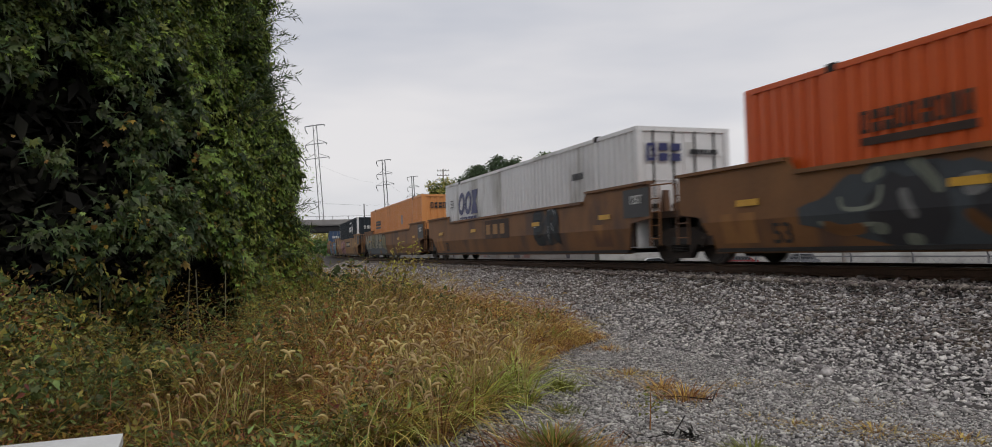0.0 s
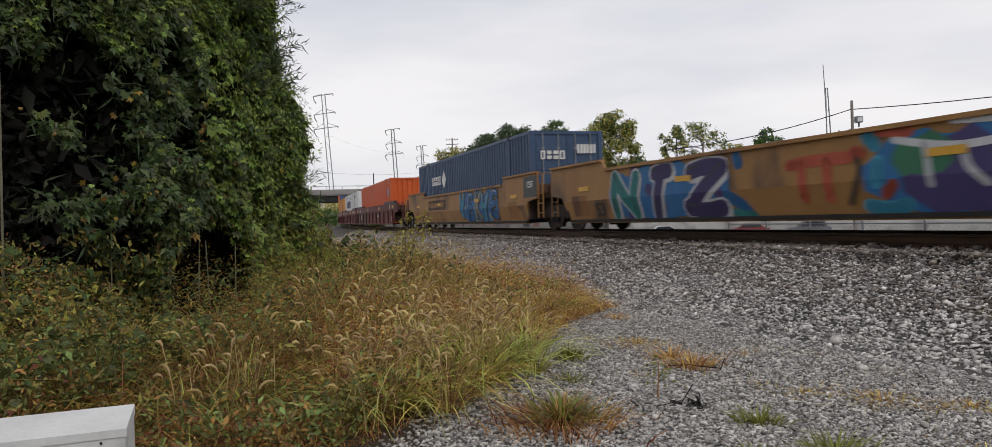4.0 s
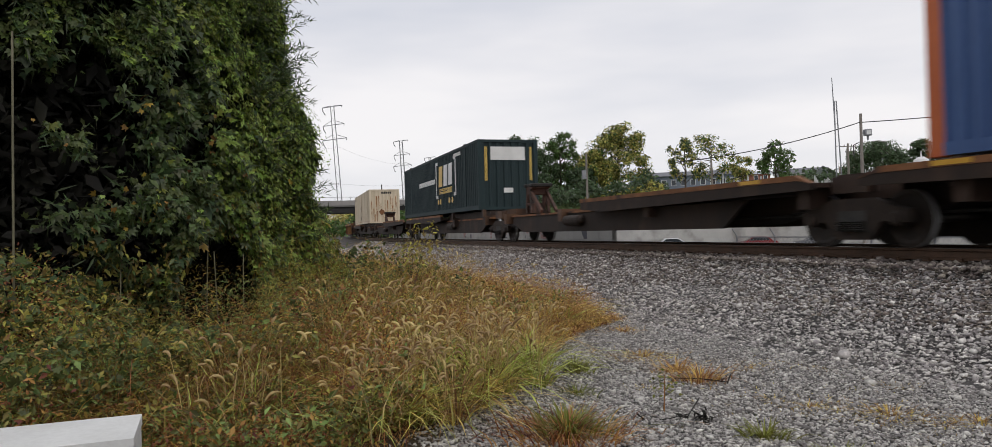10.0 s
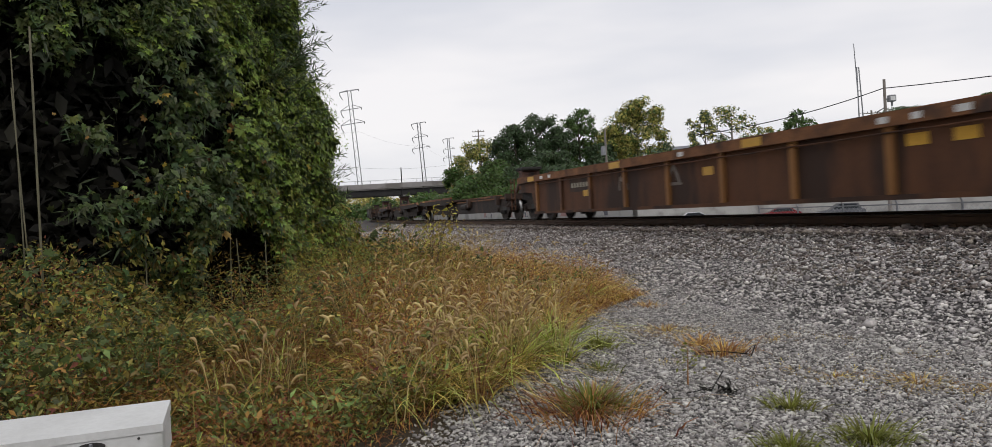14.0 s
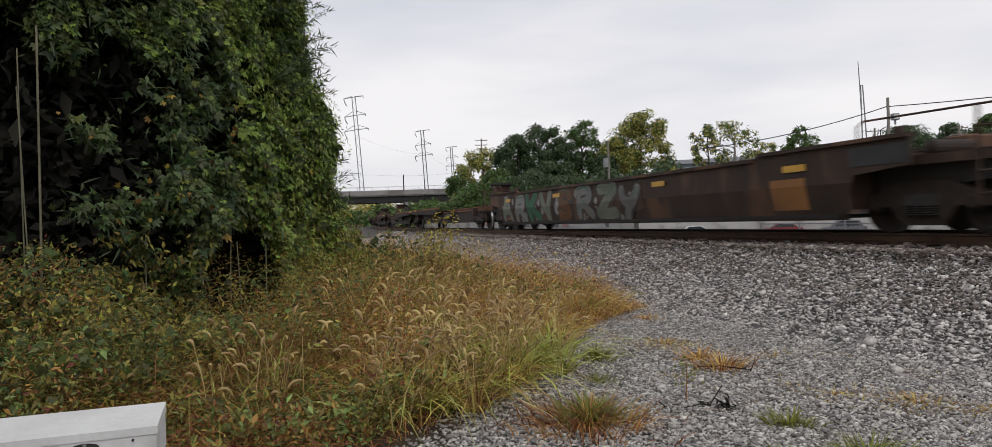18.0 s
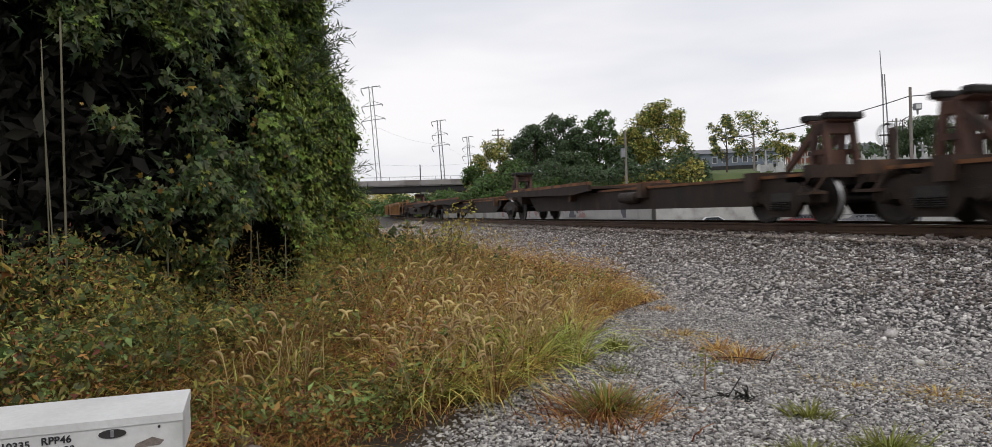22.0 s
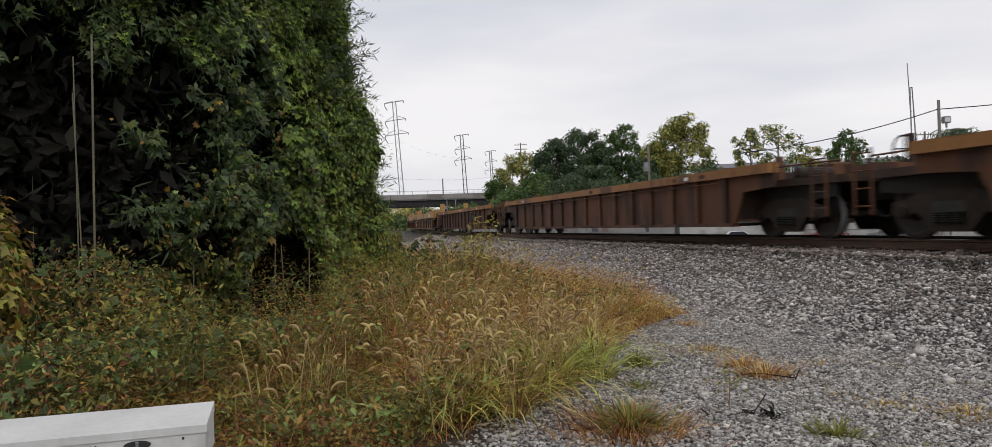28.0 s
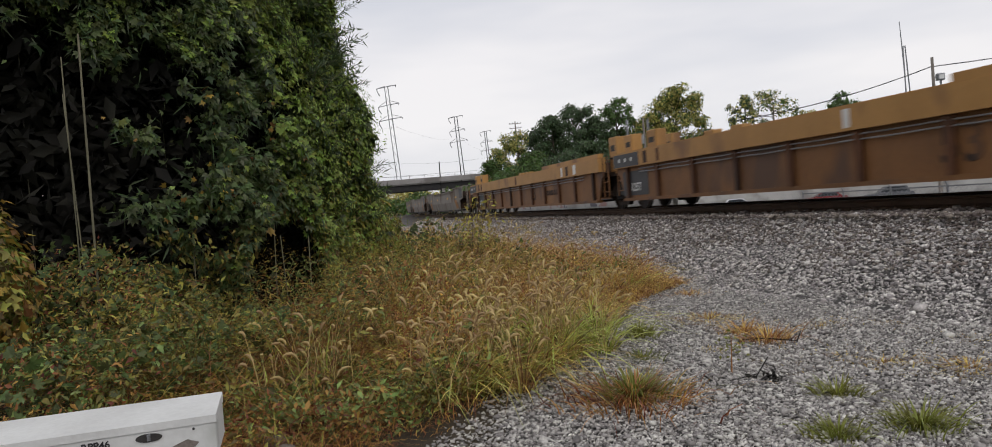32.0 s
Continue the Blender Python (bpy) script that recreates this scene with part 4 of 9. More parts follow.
def graffiti_piece(car, x0, x1, y, z0, z1, fills, line, back, seed, count=5, label="sprayed graffiti letters", word=None, shine="spray_white", fat=1.0):
    """Sprayed fat letters: a lobed cloud of paint, a shadow, an outline, the fill, thin highlights and loose blots. Without a word the letters spell nothing."""
    rnd = random.Random(seed)
    cloud = panel(car, x0, x1, y, z0, z1, back, "graffiti", label, seed)
    lim = (x0, x1, z0, z1 - 0.01)
    w, H = (x1 - x0) / count, z1 - z0
    gloss, blots = Shape(), Shape()
    for k in range(count * 5):
        cx, cz, r = rnd.uniform(x0 + 0.1, x1 - 0.1), rnd.uniform(z0 + 0.06, z1 - 0.1), rnd.uniform(0.04, 0.16) * min(w, H)
        lay(blots, [(min(max(cx + r * rnd.uniform(0.7, 1.2) * math.cos(i * 0.628), x0), x1), min(max(cz + r * rnd.uniform(0.7, 1.2) * math.sin(i * 0.628), z0), z1)) for i in range(10)], y - 0.003)
    part("paint_spatter", blots, fills[-1] if len(fills) > 1 else line, cloud)["kind"] = "stuff"
    t = 0.115 * min(w, H * 1.05) * fat
    for k in range(count):
        a = x0 + k * w + 0.10 * w
        lean = rnd.uniform(-0.10, 0.16) * w
        sx, lift, tall = rnd.uniform(0.80, 0.98), rnd.uniform(-0.05, 0.05), rnd.uniform(0.92, 1.08)
        jit = [[(u + rnd.uniform(-0.05, 0.05), v + rnd.uniform(-0.04, 0.04)) for u, v in s] for s in GLYPHS[word[k] if word else rnd.choice("SZKNACREYV")]]
        outline, ink, shade = Shape(), Shape(), Shape()
        for s in jit:
            pts = curve_points([(a + u * w * 0.80 * sx + lean * v, z0 + H * (0.15 + lift + 0.68 * tall * v)) for u, v in s])
            stroke(shade, [(p[0] + 0.07, p[1] - 0.06) for p in pts], t * 1.15, y - 0.006, lim)
            stroke(outline, pts, t + 0.048, y - 0.009, lim)
            stroke(ink, pts, t, y - 0.012, lim)
            if rnd.random() < 0.7:
                stroke(gloss, [(p[0] - 0.35 * t, p[1] + 0.45 * t) for p in pts[: max(3, len(pts) // 2)]], t * 0.16, y - 0.015, lim, 0.6)
        part("letter_shadow", shade, line, cloud)
        part("letter_outline", outline, line, cloud)
        part("letter_fill", ink, fills[k % len(fills)], cloud)
    part("highlight", gloss, shine, cloud)["kind"] = "stuff"
    return cloud


GLYPHS["I"] = [[(0.35, 0.0), (0.45, 0.5), (0.5, 1.0)], [(0.25, 0.98), (0.8, 1.0)]]


def sprayed_lines(car, mat, width, lines, y, lim, name="sprayed_line", label=""):
    """Loose sprayed strokes of one colour, each a smooth line through a few points."""
    for pts in lines:
        sh = Shape()
        stroke(sh, curve_points(pts), width, y, lim)
        part(name, sh, mat, car, label)


def well_car(name, label, group, L, paint, ribbed, front, rear, graf=None, sign=None, top=1.62, raised=1.86, capacity="white", posts=False, band=0.16, pitch=1.25, guides=False, endpaint=None, rib_paint=None, plaque=None, mark=None, chord=None):
    """A well car unit. front and rear: 'joint' shares a truck at the end, 'coupler' has its own truck inside and a coupler."""
    car = thing(name, label, "well car", group)
    h = L / 2
    endpaint = endpaint or paint
    wf = h - (1.5 if front == "joint" else 3.05)
    wr = -h + (1.5 if rear == "joint" else 3.05)
    low, half = 0.28, 1.46
    cf, tf = ((h - 1.0 if ribbed else h - 1.75), h - 0.55) if front == "joint" else (h - 3.2, h - 1.75)
    cr, tr = ((-h + 1.0 if ribbed else -h + 1.6), -h + 0.55) if rear == "joint" else (-h + 3.2, -h + 1.75)
    for y in (-1, 1):
        y0, y1 = min(y * half, y * (half - 0.05)), max(y * half, y * (half - 0.05))
        o0, o1 = min(y * (half - 0.12), y * (half + 0.07)), max(y * (half - 0.12), y * (half + 0.07))
        end = 2.2
        if ribbed:
            out = [(tr, 1.04), (cr - 0.35, 0.98), (cr, low), (cf, low), (cf + 0.35, 0.98), (tf, 1.04), (tf, top), (tr, top)]
        else:
            out = [(tr, 1.04), (cr - 0.35, 0.95), (cr - 0.3, CREASE), (cf + 0.3, CREASE), (cf + 0.35, 0.95), (tf, 1.04), (tf, raised), (wf - end, raised), (wf - end - 0.2, top), (wr + end + 0.2, top), (wr + end, raised), (tr, raised)]
        part("side_wall", Shape().plate(out, y0, y1), paint, car)
        if not ribbed:
            foot = half - lean_in(low)
            edge = [(cr - 0.3, half, CREASE), (cf + 0.3, half, CREASE), (cf, foot, low), (cr, foot, low), (cr - 0.3, half - 0.05, CREASE), (cf + 0.3, half - 0.05, CREASE), (cf, foot - 0.05, low), (cr, foot - 0.05, low)]
            faces = [(0, 1, 2, 3), (7, 6, 5, 4), (0, 4, 5, 1), (3, 2, 6, 7), (1, 5, 6, 2), (0, 3, 7, 4)]
            part("lower_side", Shape().add([(x, y * d, z) for x, d, z in edge], faces if y > 0 else [f[::-1] for f in faces]), paint, car)
        if ribbed:
            part("top_chord", Shape().plate([(tr, top - band), (tf, top - band), (tf, top), (tr, top)], o0 - (0.06 if chord and y < 0 else 0), o1 + (0.06 if chord and y > 0 else 0)), chord or paint, car)
            part("top_flange", Shape().box(tr, tf, min(y * (half - 0.14), y * (half + 0.10)), max(y * (half - 0.14), y * (half + 0.10)), top, top + 0.02), chord or rib_paint or paint, car)
        else:
            part("top_chord", Shape().box(wr + end + 0.2, wf - end - 0.2, o0, o1, top - 0.06, top + 0.012), paint, car)
            for x, x2 in ((tr, wr + end), (wf - end, tf)):
                part("raised_end_cap", Shape().box(x, x2, o0, o1, raised - 0.05, raised + 0.012), paint, car)
        if ribbed:
            part("bottom_sill", Shape().box(cr, cf, o0, o1, low - 0.03, low + 0.05), paint, car)
        else:
            part("bottom_sill", Shape().box(cr, cf, min(y * (half - 0.24), y * (half - 0.11)), max(y * (half - 0.24), y * (half - 0.11)), low - 0.05, low + 0.02), paint, car)
        if guides:
            for x in (wr + 1.6, wf - 1.6):
                part("guide_rail", Shape().plate([(x - 2.1, top), (x + 2.1, top), (x + 2.1, top + 0.16), (x - 2.1, top + 0.16)], o0, o1), "black", car)
        if ribbed:
            n = max(4, int((wf - wr) / pitch))
            rme = Shape().plate([(-0.06, low + 0.05), (0.06, low + 0.05), (0.075, top - band), (-0.075, top - band)], min(y * half, y * (half + 0.08)), max(y * half, y * (half + 0.08))).mesh("side_rib", rib_paint or paint)
            for k in range(n + 1):
                part("side_rib", rme, None, car, at=Matrix.Translation((cr + 0.3 + (cf - cr - 0.6) * k / n, 0, 0)))
            for drop in (0.07, 0.16) if chord == "ochre_lit" else (0.09,):
                rr = [(wr + 0.6 + (wf - wr - 1.2) * k / (n * 2), y * (half + (0.055 if chord == "ochre_lit" else 0.1)), top - band - drop - (0.012 if k % 2 else 0)) for k in range(n * 2 + 1)]
                part("handrail", Shape().path(rr, 0.014, 6), "galv" if chord == "ochre_lit" else paint, car)
    part("well_floor", Shape().box(wr + 0.2, wf - 0.2, -1.4, 1.4, low - 0.02, low + 0.05), "grime", car)
    for e, w, kind in ((1, wf, front), (-1, wr, rear)):
        tip = e * h
        part("end_bulkhead", Shape().box(min(w - e * 0.05, w + e * 0.05), max(w - e * 0.05, w + e * 0.05), -1.4, 1.4, 0.4, top - 0.1), "darkbrown", car)
        dk = Shape().slab([(w, -1.40), (tip - e * 0.15, -1.0), (tip - e * 0.15, 1.0), (w, 1.40)][:: e], 1.04, 1.18)
        part("end_platform", dk, "darkbrown", car)
        part("draft_sill", Shape().box(min(w, tip - e * 0.12), max(w, tip - e * 0.12), -0.32, 0.32, 0.70, 1.04), "grime", car)
        part("end_skirt", Shape().plate([(w + e * 0.2, 0.62), (tip - e * 0.5, 0.80), (tip - e * 0.5, 1.04), (w + e * 0.2, 1.04)], -0.98, -0.93), "grime", car)
        part("brake_cylinder", Shape().lathe([(-0.55, 0.05), (-0.5, 0.13), (0.3, 0.13), (0.35, 0.05)], 14, (w + e * 0.85, -0.1, 1.32)), "truck", car)
        part("valve_box", Shape().soft(w + e * 0.45 - 0.25, w + e * 0.45 + 0.25, 0.35, 0.95, 1.18, 1.56, 0.03), endpaint, car)
        part("control_stand", Shape().plate([(w + e * 0.3 - 0.09, 1.18), (w + e * 0.3 + 0.09, 1.18), (w + e * 0.3 + 0.05, 1.72), (w + e * 0.3 - 0.05, 1.72)], -0.7, -0.56), endpaint, car)
        gz = 1.80 if not ribbed else top - 0.06
        for y in (-1.02, 1.02):
            part("grab_rail", Shape().path([(tip - e * 0.25, y, 1.1), (tip - e * 0.25, y, gz - 0.08), (tip - e * 0.32, y, gz), (w + e * 0.25, y * 1.28, gz), (w + e * 0.18, y * 1.33, gz - 0.08), (w + e * 0.18, y * 1.33, gz - 0.3)], 0.017, 6), endpaint, car)
        ob = ladder(car, tip - e * 0.52, -1.36, 0.42, 1.75 if not ribbed else top + 0.05, endpaint)
        part("end_gate", Shape().box(tip - e * 0.2 - 0.03, tip - e * 0.2 + 0.03, -1.0, 1.0, 1.18, 1.34), endpaint, car)
        if kind == "coupler":
            add_truck(car, tip - e * 1.95)
            part("coupler", Shape().plate([(tip - e * 1.0, 0.74), (tip - e * 0.15, 0.74), (tip - e * 0.1, 0.66), (tip + e * 0.15, 0.66), (tip + e * 0.15, 0.96), (tip - e * 0.1, 0.96), (tip - e * 0.15, 0.88), (tip - e * 1.0, 0.88)], -0.13, 0.13), "grime", car)
            part("air_hose", Shape().path([(tip - e * 0.35, -0.35, 0.75), (tip - e * 0.2, -0.4, 0.5), (tip - e * 0.08, -0.4, 0.40), (tip, -0.38, 0.38)], 0.025, 8), "grime", car)
            if e == 1:
                part("brake_wheel", Shape().path([(tip - 0.62, 0.62 + 0.26 * math.cos(q * 0.3927), 1.66 + 0.26 * math.sin(q * 0.3927)) for q in range(17)], 0.02, 6).beam((tip - 0.62, 0.62 - 0.26, 1.66), (tip - 0.62, 0.62 + 0.26, 1.66), 0.025, 0.025).beam((tip - 0.62, 0.62, 1.66 - 0.26), (tip - 0.62, 0.62, 1.66 + 0.26), 0.025, 0.025), "grime", car)
                part("brake_stand", Shape().beam((tip - 0.55, 0.72, 1.1), (tip - 0.55, 0.72, 1.95), 0.12, 0.10), endpaint, car)
        elif e == 1:
            add_truck(car, tip)
            part("joint_cover", Shape().soft(tip - 0.7, tip + 0.5, -0.55, 0.55, 1.04, 1.24, 0.03), "grime", car)
    if posts:
        for x, wide, low_z, high_z, reach in ((h - 0.50, 0.30, 1.10, top + 0.62, 0.92), (wr - 0.15, 0.26, top - 0.1, top + 0.50, 1.28), (wr + 1.3, 0.28, top - 0.1, top + 0.48, 1.28)):
            for y in (-reach, reach):
                tall = high_z - top
                lp = part("lock_post", Shape().soft(x - wide, x + wide, y - 0.16, y + 0.16, low_z, high_z, 0.02), chord or "ochre_old", car)
                part("lock_socket", Shape().box(x - wide * 0.55, x + wide * 0.55, y - 0.165, y - 0.155, top + tall * 0.3, top + tall * 0.6), "slot", lp)
                part("post_step", Shape().box(x - wide * 0.9, x + wide * 0.9, y - 0.17, y - 0.155, top - 0.06, top), "grime", lp)
        for y in (-1, 1):
            part("guide_rail", Shape().box(wf - 5.2, tf - 0.1, min(y * 1.36, y * 1.53), max(y * 1.36, y * 1.53), top + 0.02, top + 0.15), chord or paint, car)
        for y in (-0.55, 0.15):
            part("mast_pipe", Shape().path([(h - 0.5, y, 1.1), (h - 0.5, y, 2.75)], 0.035, 8), "galv", car)
    yy = -half - 0.006
    if ribbed:
        ry = -half - (0.135 if chord else 0.075)
        for x in () if chord in ("ochre_lit", "ochre_worn") else (wr + 0.1, wr + (wf - wr) * 0.36, wr + (wf - wr) * 0.68, wf - 0.1):
            part("reflector", Shape().box(x - 0.3, x + 0.3, ry - 0.004, ry + 0.004, top - band / 2 - 0.08, top - band / 2 + 0.08), "yellow", car)
        rnd = random.Random(int(L * 37))
        for x in (wr + 1.2, wr + 1.9, wf - 1.2, wf - 2.0, wf - 2.6, 0.8):
            part("stencil_plate", Shape().box(x - rnd.uniform(0.05, 0.22), x + 0.05, ry - 0.003, ry + 0.004, top - band + 0.05, top - 0.05), "white" if rnd.random() < 0.5 else rib_paint or paint, car)
    else:
        for x in (wr + 1.2, wr + (wf - wr) * 0.33, wr + (wf - wr) * 0.68, wf - 1.2):
            part("reflector", Shape().box(x - 0.3, x + 0.3, yy - 0.026, yy - 0.020, 1.10, 1.22), "yellow", car)
        part("end_placard", Shape().box(tf - 1.2, tf - 0.02, yy - 0.004, yy + 0.003, 1.08, raised - 0.12), "black", car, "black painted end panel")
        for x in (wr + 0.9, wf - 1.4):
            sh = Shape()
            lay(sh, [(x - 0.5, 0.42), (x + 0.45, 0.42), (x + 0.45, 0.98), (x - 0.5, 0.98)], yy)
            part("patch", sh, "ochre_worn", car, "faded repainted patch")
    if capacity:
        if ribbed:
            letters(car, "53", wr + 2.0 if mark is None else mark, yy - 0.005, 0.76 if posts else 0.80, 0.80 if posts else 0.58, capacity)
        else:
            letters(car, "53", wr + 2.0 if mark is None else mark, yy - 0.007 + lean_in(0.56), 0.56, 0.52, capacity, tilt=90 + math.degrees(math.atan(SLOPE)))
        if posts:
            part("end_placard", Shape().box(cr - 0.1, cr + 1.5, yy - 0.003, yy + 0.003, 0.40, top - band - 0.12), "black", car, "black painted end panel")
            part("chord_placard", Shape().box(tr + 0.05, tr + 1.7, ry - 0.003, ry + 0.004, top - band + 0.02, top - 0.04), "black", car, "black painted end of the top chord")
            for k in range(3):
                part("stencil_plate", Shape().box(tr + 0.4 + 0.4 * k, tr + 0.5 + 0.4 * k, ry - 0.006, ry - 0.003, top - band + 0.16, top - 0.16), "white", car)
        if ribbed:
            letters(car, "125T", cr + 0.75 if posts else cf - 0.75, yy - 0.005, 0.62, 0.32 if posts else 0.36, "white")
        elif front == "joint":
            letters(car, "125T", tf - 0.6, yy - 0.012, 1.48, 0.28, "white")
    if plaque:
        part("number_plaque", Shape().box(plaque[0] - plaque[2] / 2 - 0.15, plaque[0] + plaque[2] / 2 + 0.15, yy - 0.004, yy + 0.003, plaque[1] + 0.14 - plaque[3] / 2 - 0.1, plaque[1] + 0.14 + plaque[3] / 2 + 0.1), "darkbrown", car, "dark number plaque")
    if sign:
        bars(car, sign[0], yy - 0.006, sign[1] + (0 if ribbed else 0.14), sign[2], sign[3] * 0.85, sign[4], "spray_cream" if sign[5] == "white" else sign[5], "reporting_mark", 0, 3, gap=0.34)["kind"] = "stuff"
    for k, g in enumerate(graf or ()):
        graffiti_piece(car, g[0], g[1], yy - 0.006, g[2], g[3], g[4], g[5], g[6], int(L * 10) + k, g[7], g[8], **(g[9] if len(g) > 9 else {}))
    return car


def spine_car(name, label, group, L, front, rear, paint="darkbrown", hitch="front"):
    """A spine car unit: a centre sill, a broad rear platform, container arms, a fold-up trailer hitch near the front."""
    car = thing(name, label, "spine car", group)
    h = L / 2
    swap = hitch == "rear"

    def piece(name, shape, mat, parent, label=""):
        if swap:
            shape.v = [(-x, y, z) for x, y, z in shape.v]
            shape.f = [f[::-1] for f in shape.f]
        return part(name, shape, mat, parent, label)
    sill = Shape().plate([(-h + 0.2, 0.74), (-h + 2.2, 0.62), (-h + 3.4, 0.40), (h - 3.4, 0.40), (h - 2.2, 0.62), (h - 0.2, 0.74), (h - 0.2, 0.92), (-h + 0.2, 0.92)], -0.36, 0.36)
    piece("centre_sill", sill, "shadebrown", car)
    # rear platform with raised edge channels
    p0, p1 = -h + 0.5, -h + 9.6
    piece("rear_platform", Shape().plate([(p0, 1.02), (p1, 1.02), (p1, 1.10), (p0, 1.10)], -1.38, 1.38), paint, car)
    for y in (-1, 1):
        a, b = min(y * 1.30, y * 1.42), max(y * 1.30, y * 1.42)
        piece("platform_edge", Shape().plate([(p0, 0.98), (p1 - 1.3, 0.86), (p1, 0.96), (p1, 1.15), (p0 + 0.2, 1.15), (p0, 1.08)], a, b), "shadebrown", car)
        piece("edge_strip", Shape().plate([(p0, 1.09), (p0 + 0.3, 1.152), (p1, 1.152), (p1, 1.25), (p0 + 0.4, 1.25)], a - 0.01, b + 0.01), "rustedge", car, "rusted top edge of the platform")
    # skirt colour carries the shade below the platform
    lowside = Shape()
    for y in (-1, 1):
        a, b = min(y * 0.98, y * 1.04), max(y * 0.98, y * 1.04)
        lowside.plate([(p0 + 3.0, 0.35), (h - 2.6, 0.35), (h - 1.6, 0.68), (h - 1.6, 0.90), (p0 + 2.2, 0.90)], a, b)
    piece("side_skirt", lowside, "shadebrown", car)
    piece("mid_deck", Shape().box(p1, h - 0.9, -1.08, 1.08, 0.90, 0.96), "rustedge", car)
    for x in (-8.0, -2.6, 2.6, 7.6):
        arm = Shape().plate([(x - 0.12, 0.66), (x + 0.12, 0.66), (x + 0.16, 1.04), (x - 0.16, 1.04)], -1.24, 1.24)
        if not hitch:
            arm.box(x - 0.11, x + 0.11, -1.30, -1.18, 0.98, 1.285).box(x - 0.11, x + 0.11, 1.18, 1.30, 0.98, 1.285)
        piece("container_arm", arm, paint, car)
    piece("air_tank", Shape().tube((1.3, -1.14, 0.68), (2.3, -1.14, 0.68), 0.15, 0.15, 16).tube((1.2, -1.14, 0.68), (1.3, -1.14, 0.68), 0.07, 0.15, 16).tube((2.3, -1.14, 0.68), (2.4, -1.14, 0.68), 0.15, 0.07, 16), "truck", car)
    piece("brake_pipe", Shape().tube((-h + 1, -0.5, 0.55), (h - 1, -0.5, 0.55), 0.03, 0.03, 6), "grime", car)
    piece("reflector", Shape().box(p0 + 1.3, p0 + 1.9, -1.438, -1.431, 1.17, 1.24), "yellow", car)
    # added filler block that keeps the gap under a container dark
    if not hitch:
        piece("load_beam", Shape().box(p1 + 0.02, h - 1.3, -0.98, 0.98, 0.965, 1.24), "shadebrown", car, "added dark filler under the container")
    hx = h - 1.5
    if hitch:
        hs = piece("trailer_hitch", Shape().soft(hx - 0.13, hx + 0.15, -0.37, 0.37, 1.72, 1.95, 0.02), "redbrown", car, "head of the folding trailer hitch")
        piece("hitch_web", Shape().box(hx - 0.05, hx + 0.03, -0.29, 0.29, 1.05, 1.42), "redbrown", hs)
        for y in (-0.32, 0.32):
            piece("hitch_leg", Shape().beam((hx - 0.24, y, 1.05), (hx - 0.10, y, 1.95), 0.10, 0.13), "redbrown", hs)
            piece("hitch_leg", Shape().beam((hx + 0.26, y, 1.05), (hx + 0.12, y, 1.95), 0.10, 0.13), "redbrown", hs)
            piece("hitch_tie", Shape().beam((hx - 0.2, y, 1.38), (hx + 0.22, y, 1.38), 0.08, 0.10), "redbrown", hs)
        piece("hitch_plate", Shape().plate([(hx - 0.40, 1.97), (hx - 0.05, 1.90), (hx + 0.28, 1.97), (hx + 0.30, 2.03), (hx - 0.05, 1.98), (hx - 0.40, 2.05)], -0.36, 0.36), "redbrown", hs, "notched yoke of the hitch")
        for x0, x1 in ((hx - 0.48, hx - 0.22), (hx + 0.12, hx + 0.38)):
            piece("hitch_jaw", Shape().soft(x0, x1, -0.42, 0.42, 2.00, 2.13, 0.03), "grime", hs, "dark greasy hitch jaw")
        for y in (-0.32, 0.32):
            piece("hitch_strut", Shape().beam((hx - 0.08, y, 1.85), (hx - 1.05, y * 0.9, 1.08), 0.09, 0.13), "redbrown", hs)
    for e, kind in ((1, front), (-1, rear)):
        tip = e * h
        if kind == "coupler":
            add_truck(car, tip - e * 1.75)
            part("coupler", Shape().box(min(tip - e * 1.0, tip - e * 0.05), max(tip - e * 1.0, tip - e * 0.05), -0.09, 0.09, 0.72, 0.9).soft(tip - 0.16, tip + 0.16, -0.16, 0.16, 0.66, 0.96, 0.04), "grime", car)
            part("end_step", Shape().box(tip - e * 0.7 - 0.2, tip - e * 0.7 + 0.2, -1.35, -1.0, 0.55, 0.6).beam((tip - e * 0.9, -1.3, 0.58), (tip - e * 0.9, -0.9, 1.05), 0.03, 0.03).beam((tip - e * 0.5, -1.3, 0.58), (tip - e * 0.5, -0.9, 1.05), 0.03, 0.03), paint, car)
            part("brake_stand", Shape().beam((tip - e * 0.55, 0.5, 1.0), (tip - e * 0.55, 0.5, 1.75), 0.1, 0.1), paint, car)
            part("brake_wheel", Shape().path([((tip - e * 0.64), 0.5 + 0.22 * math.cos(q * 0.3927), 1.62 + 0.22 * math.sin(q * 0.3927)) for q in range(17)], 0.02, 6).beam(((tip - e * 0.64), 0.5 - 0.22, 1.62), ((tip - e * 0.64), 0.5 + 0.22, 1.62), 0.025, 0.025).beam(((tip - e * 0.64), 0.5, 1.62 - 0.22), ((tip - e * 0.64), 0.5, 1.62 + 0.22), 0.025, 0.025), "grime", car)
            part("end_beam", Shape().box(tip - e * 0.6 - 0.1, tip - e * 0.6 + 0.1, -1.35, 1.35, 0.85, 1.08), paint, car)
        elif e == 1:
            add_truck(car, tip)
            part("joint_housing", Shape().box(tip - 0.9, tip + 0.5, -0.5, 0.5, 0.8, 1.25).box(tip - 0.5, tip + 0.3, -1.0, -0.8, 0.9, 1.18).box(tip - 0.5, tip + 0.3, 0.8, 1.0, 0.9, 1.18), paint, car)
    return car


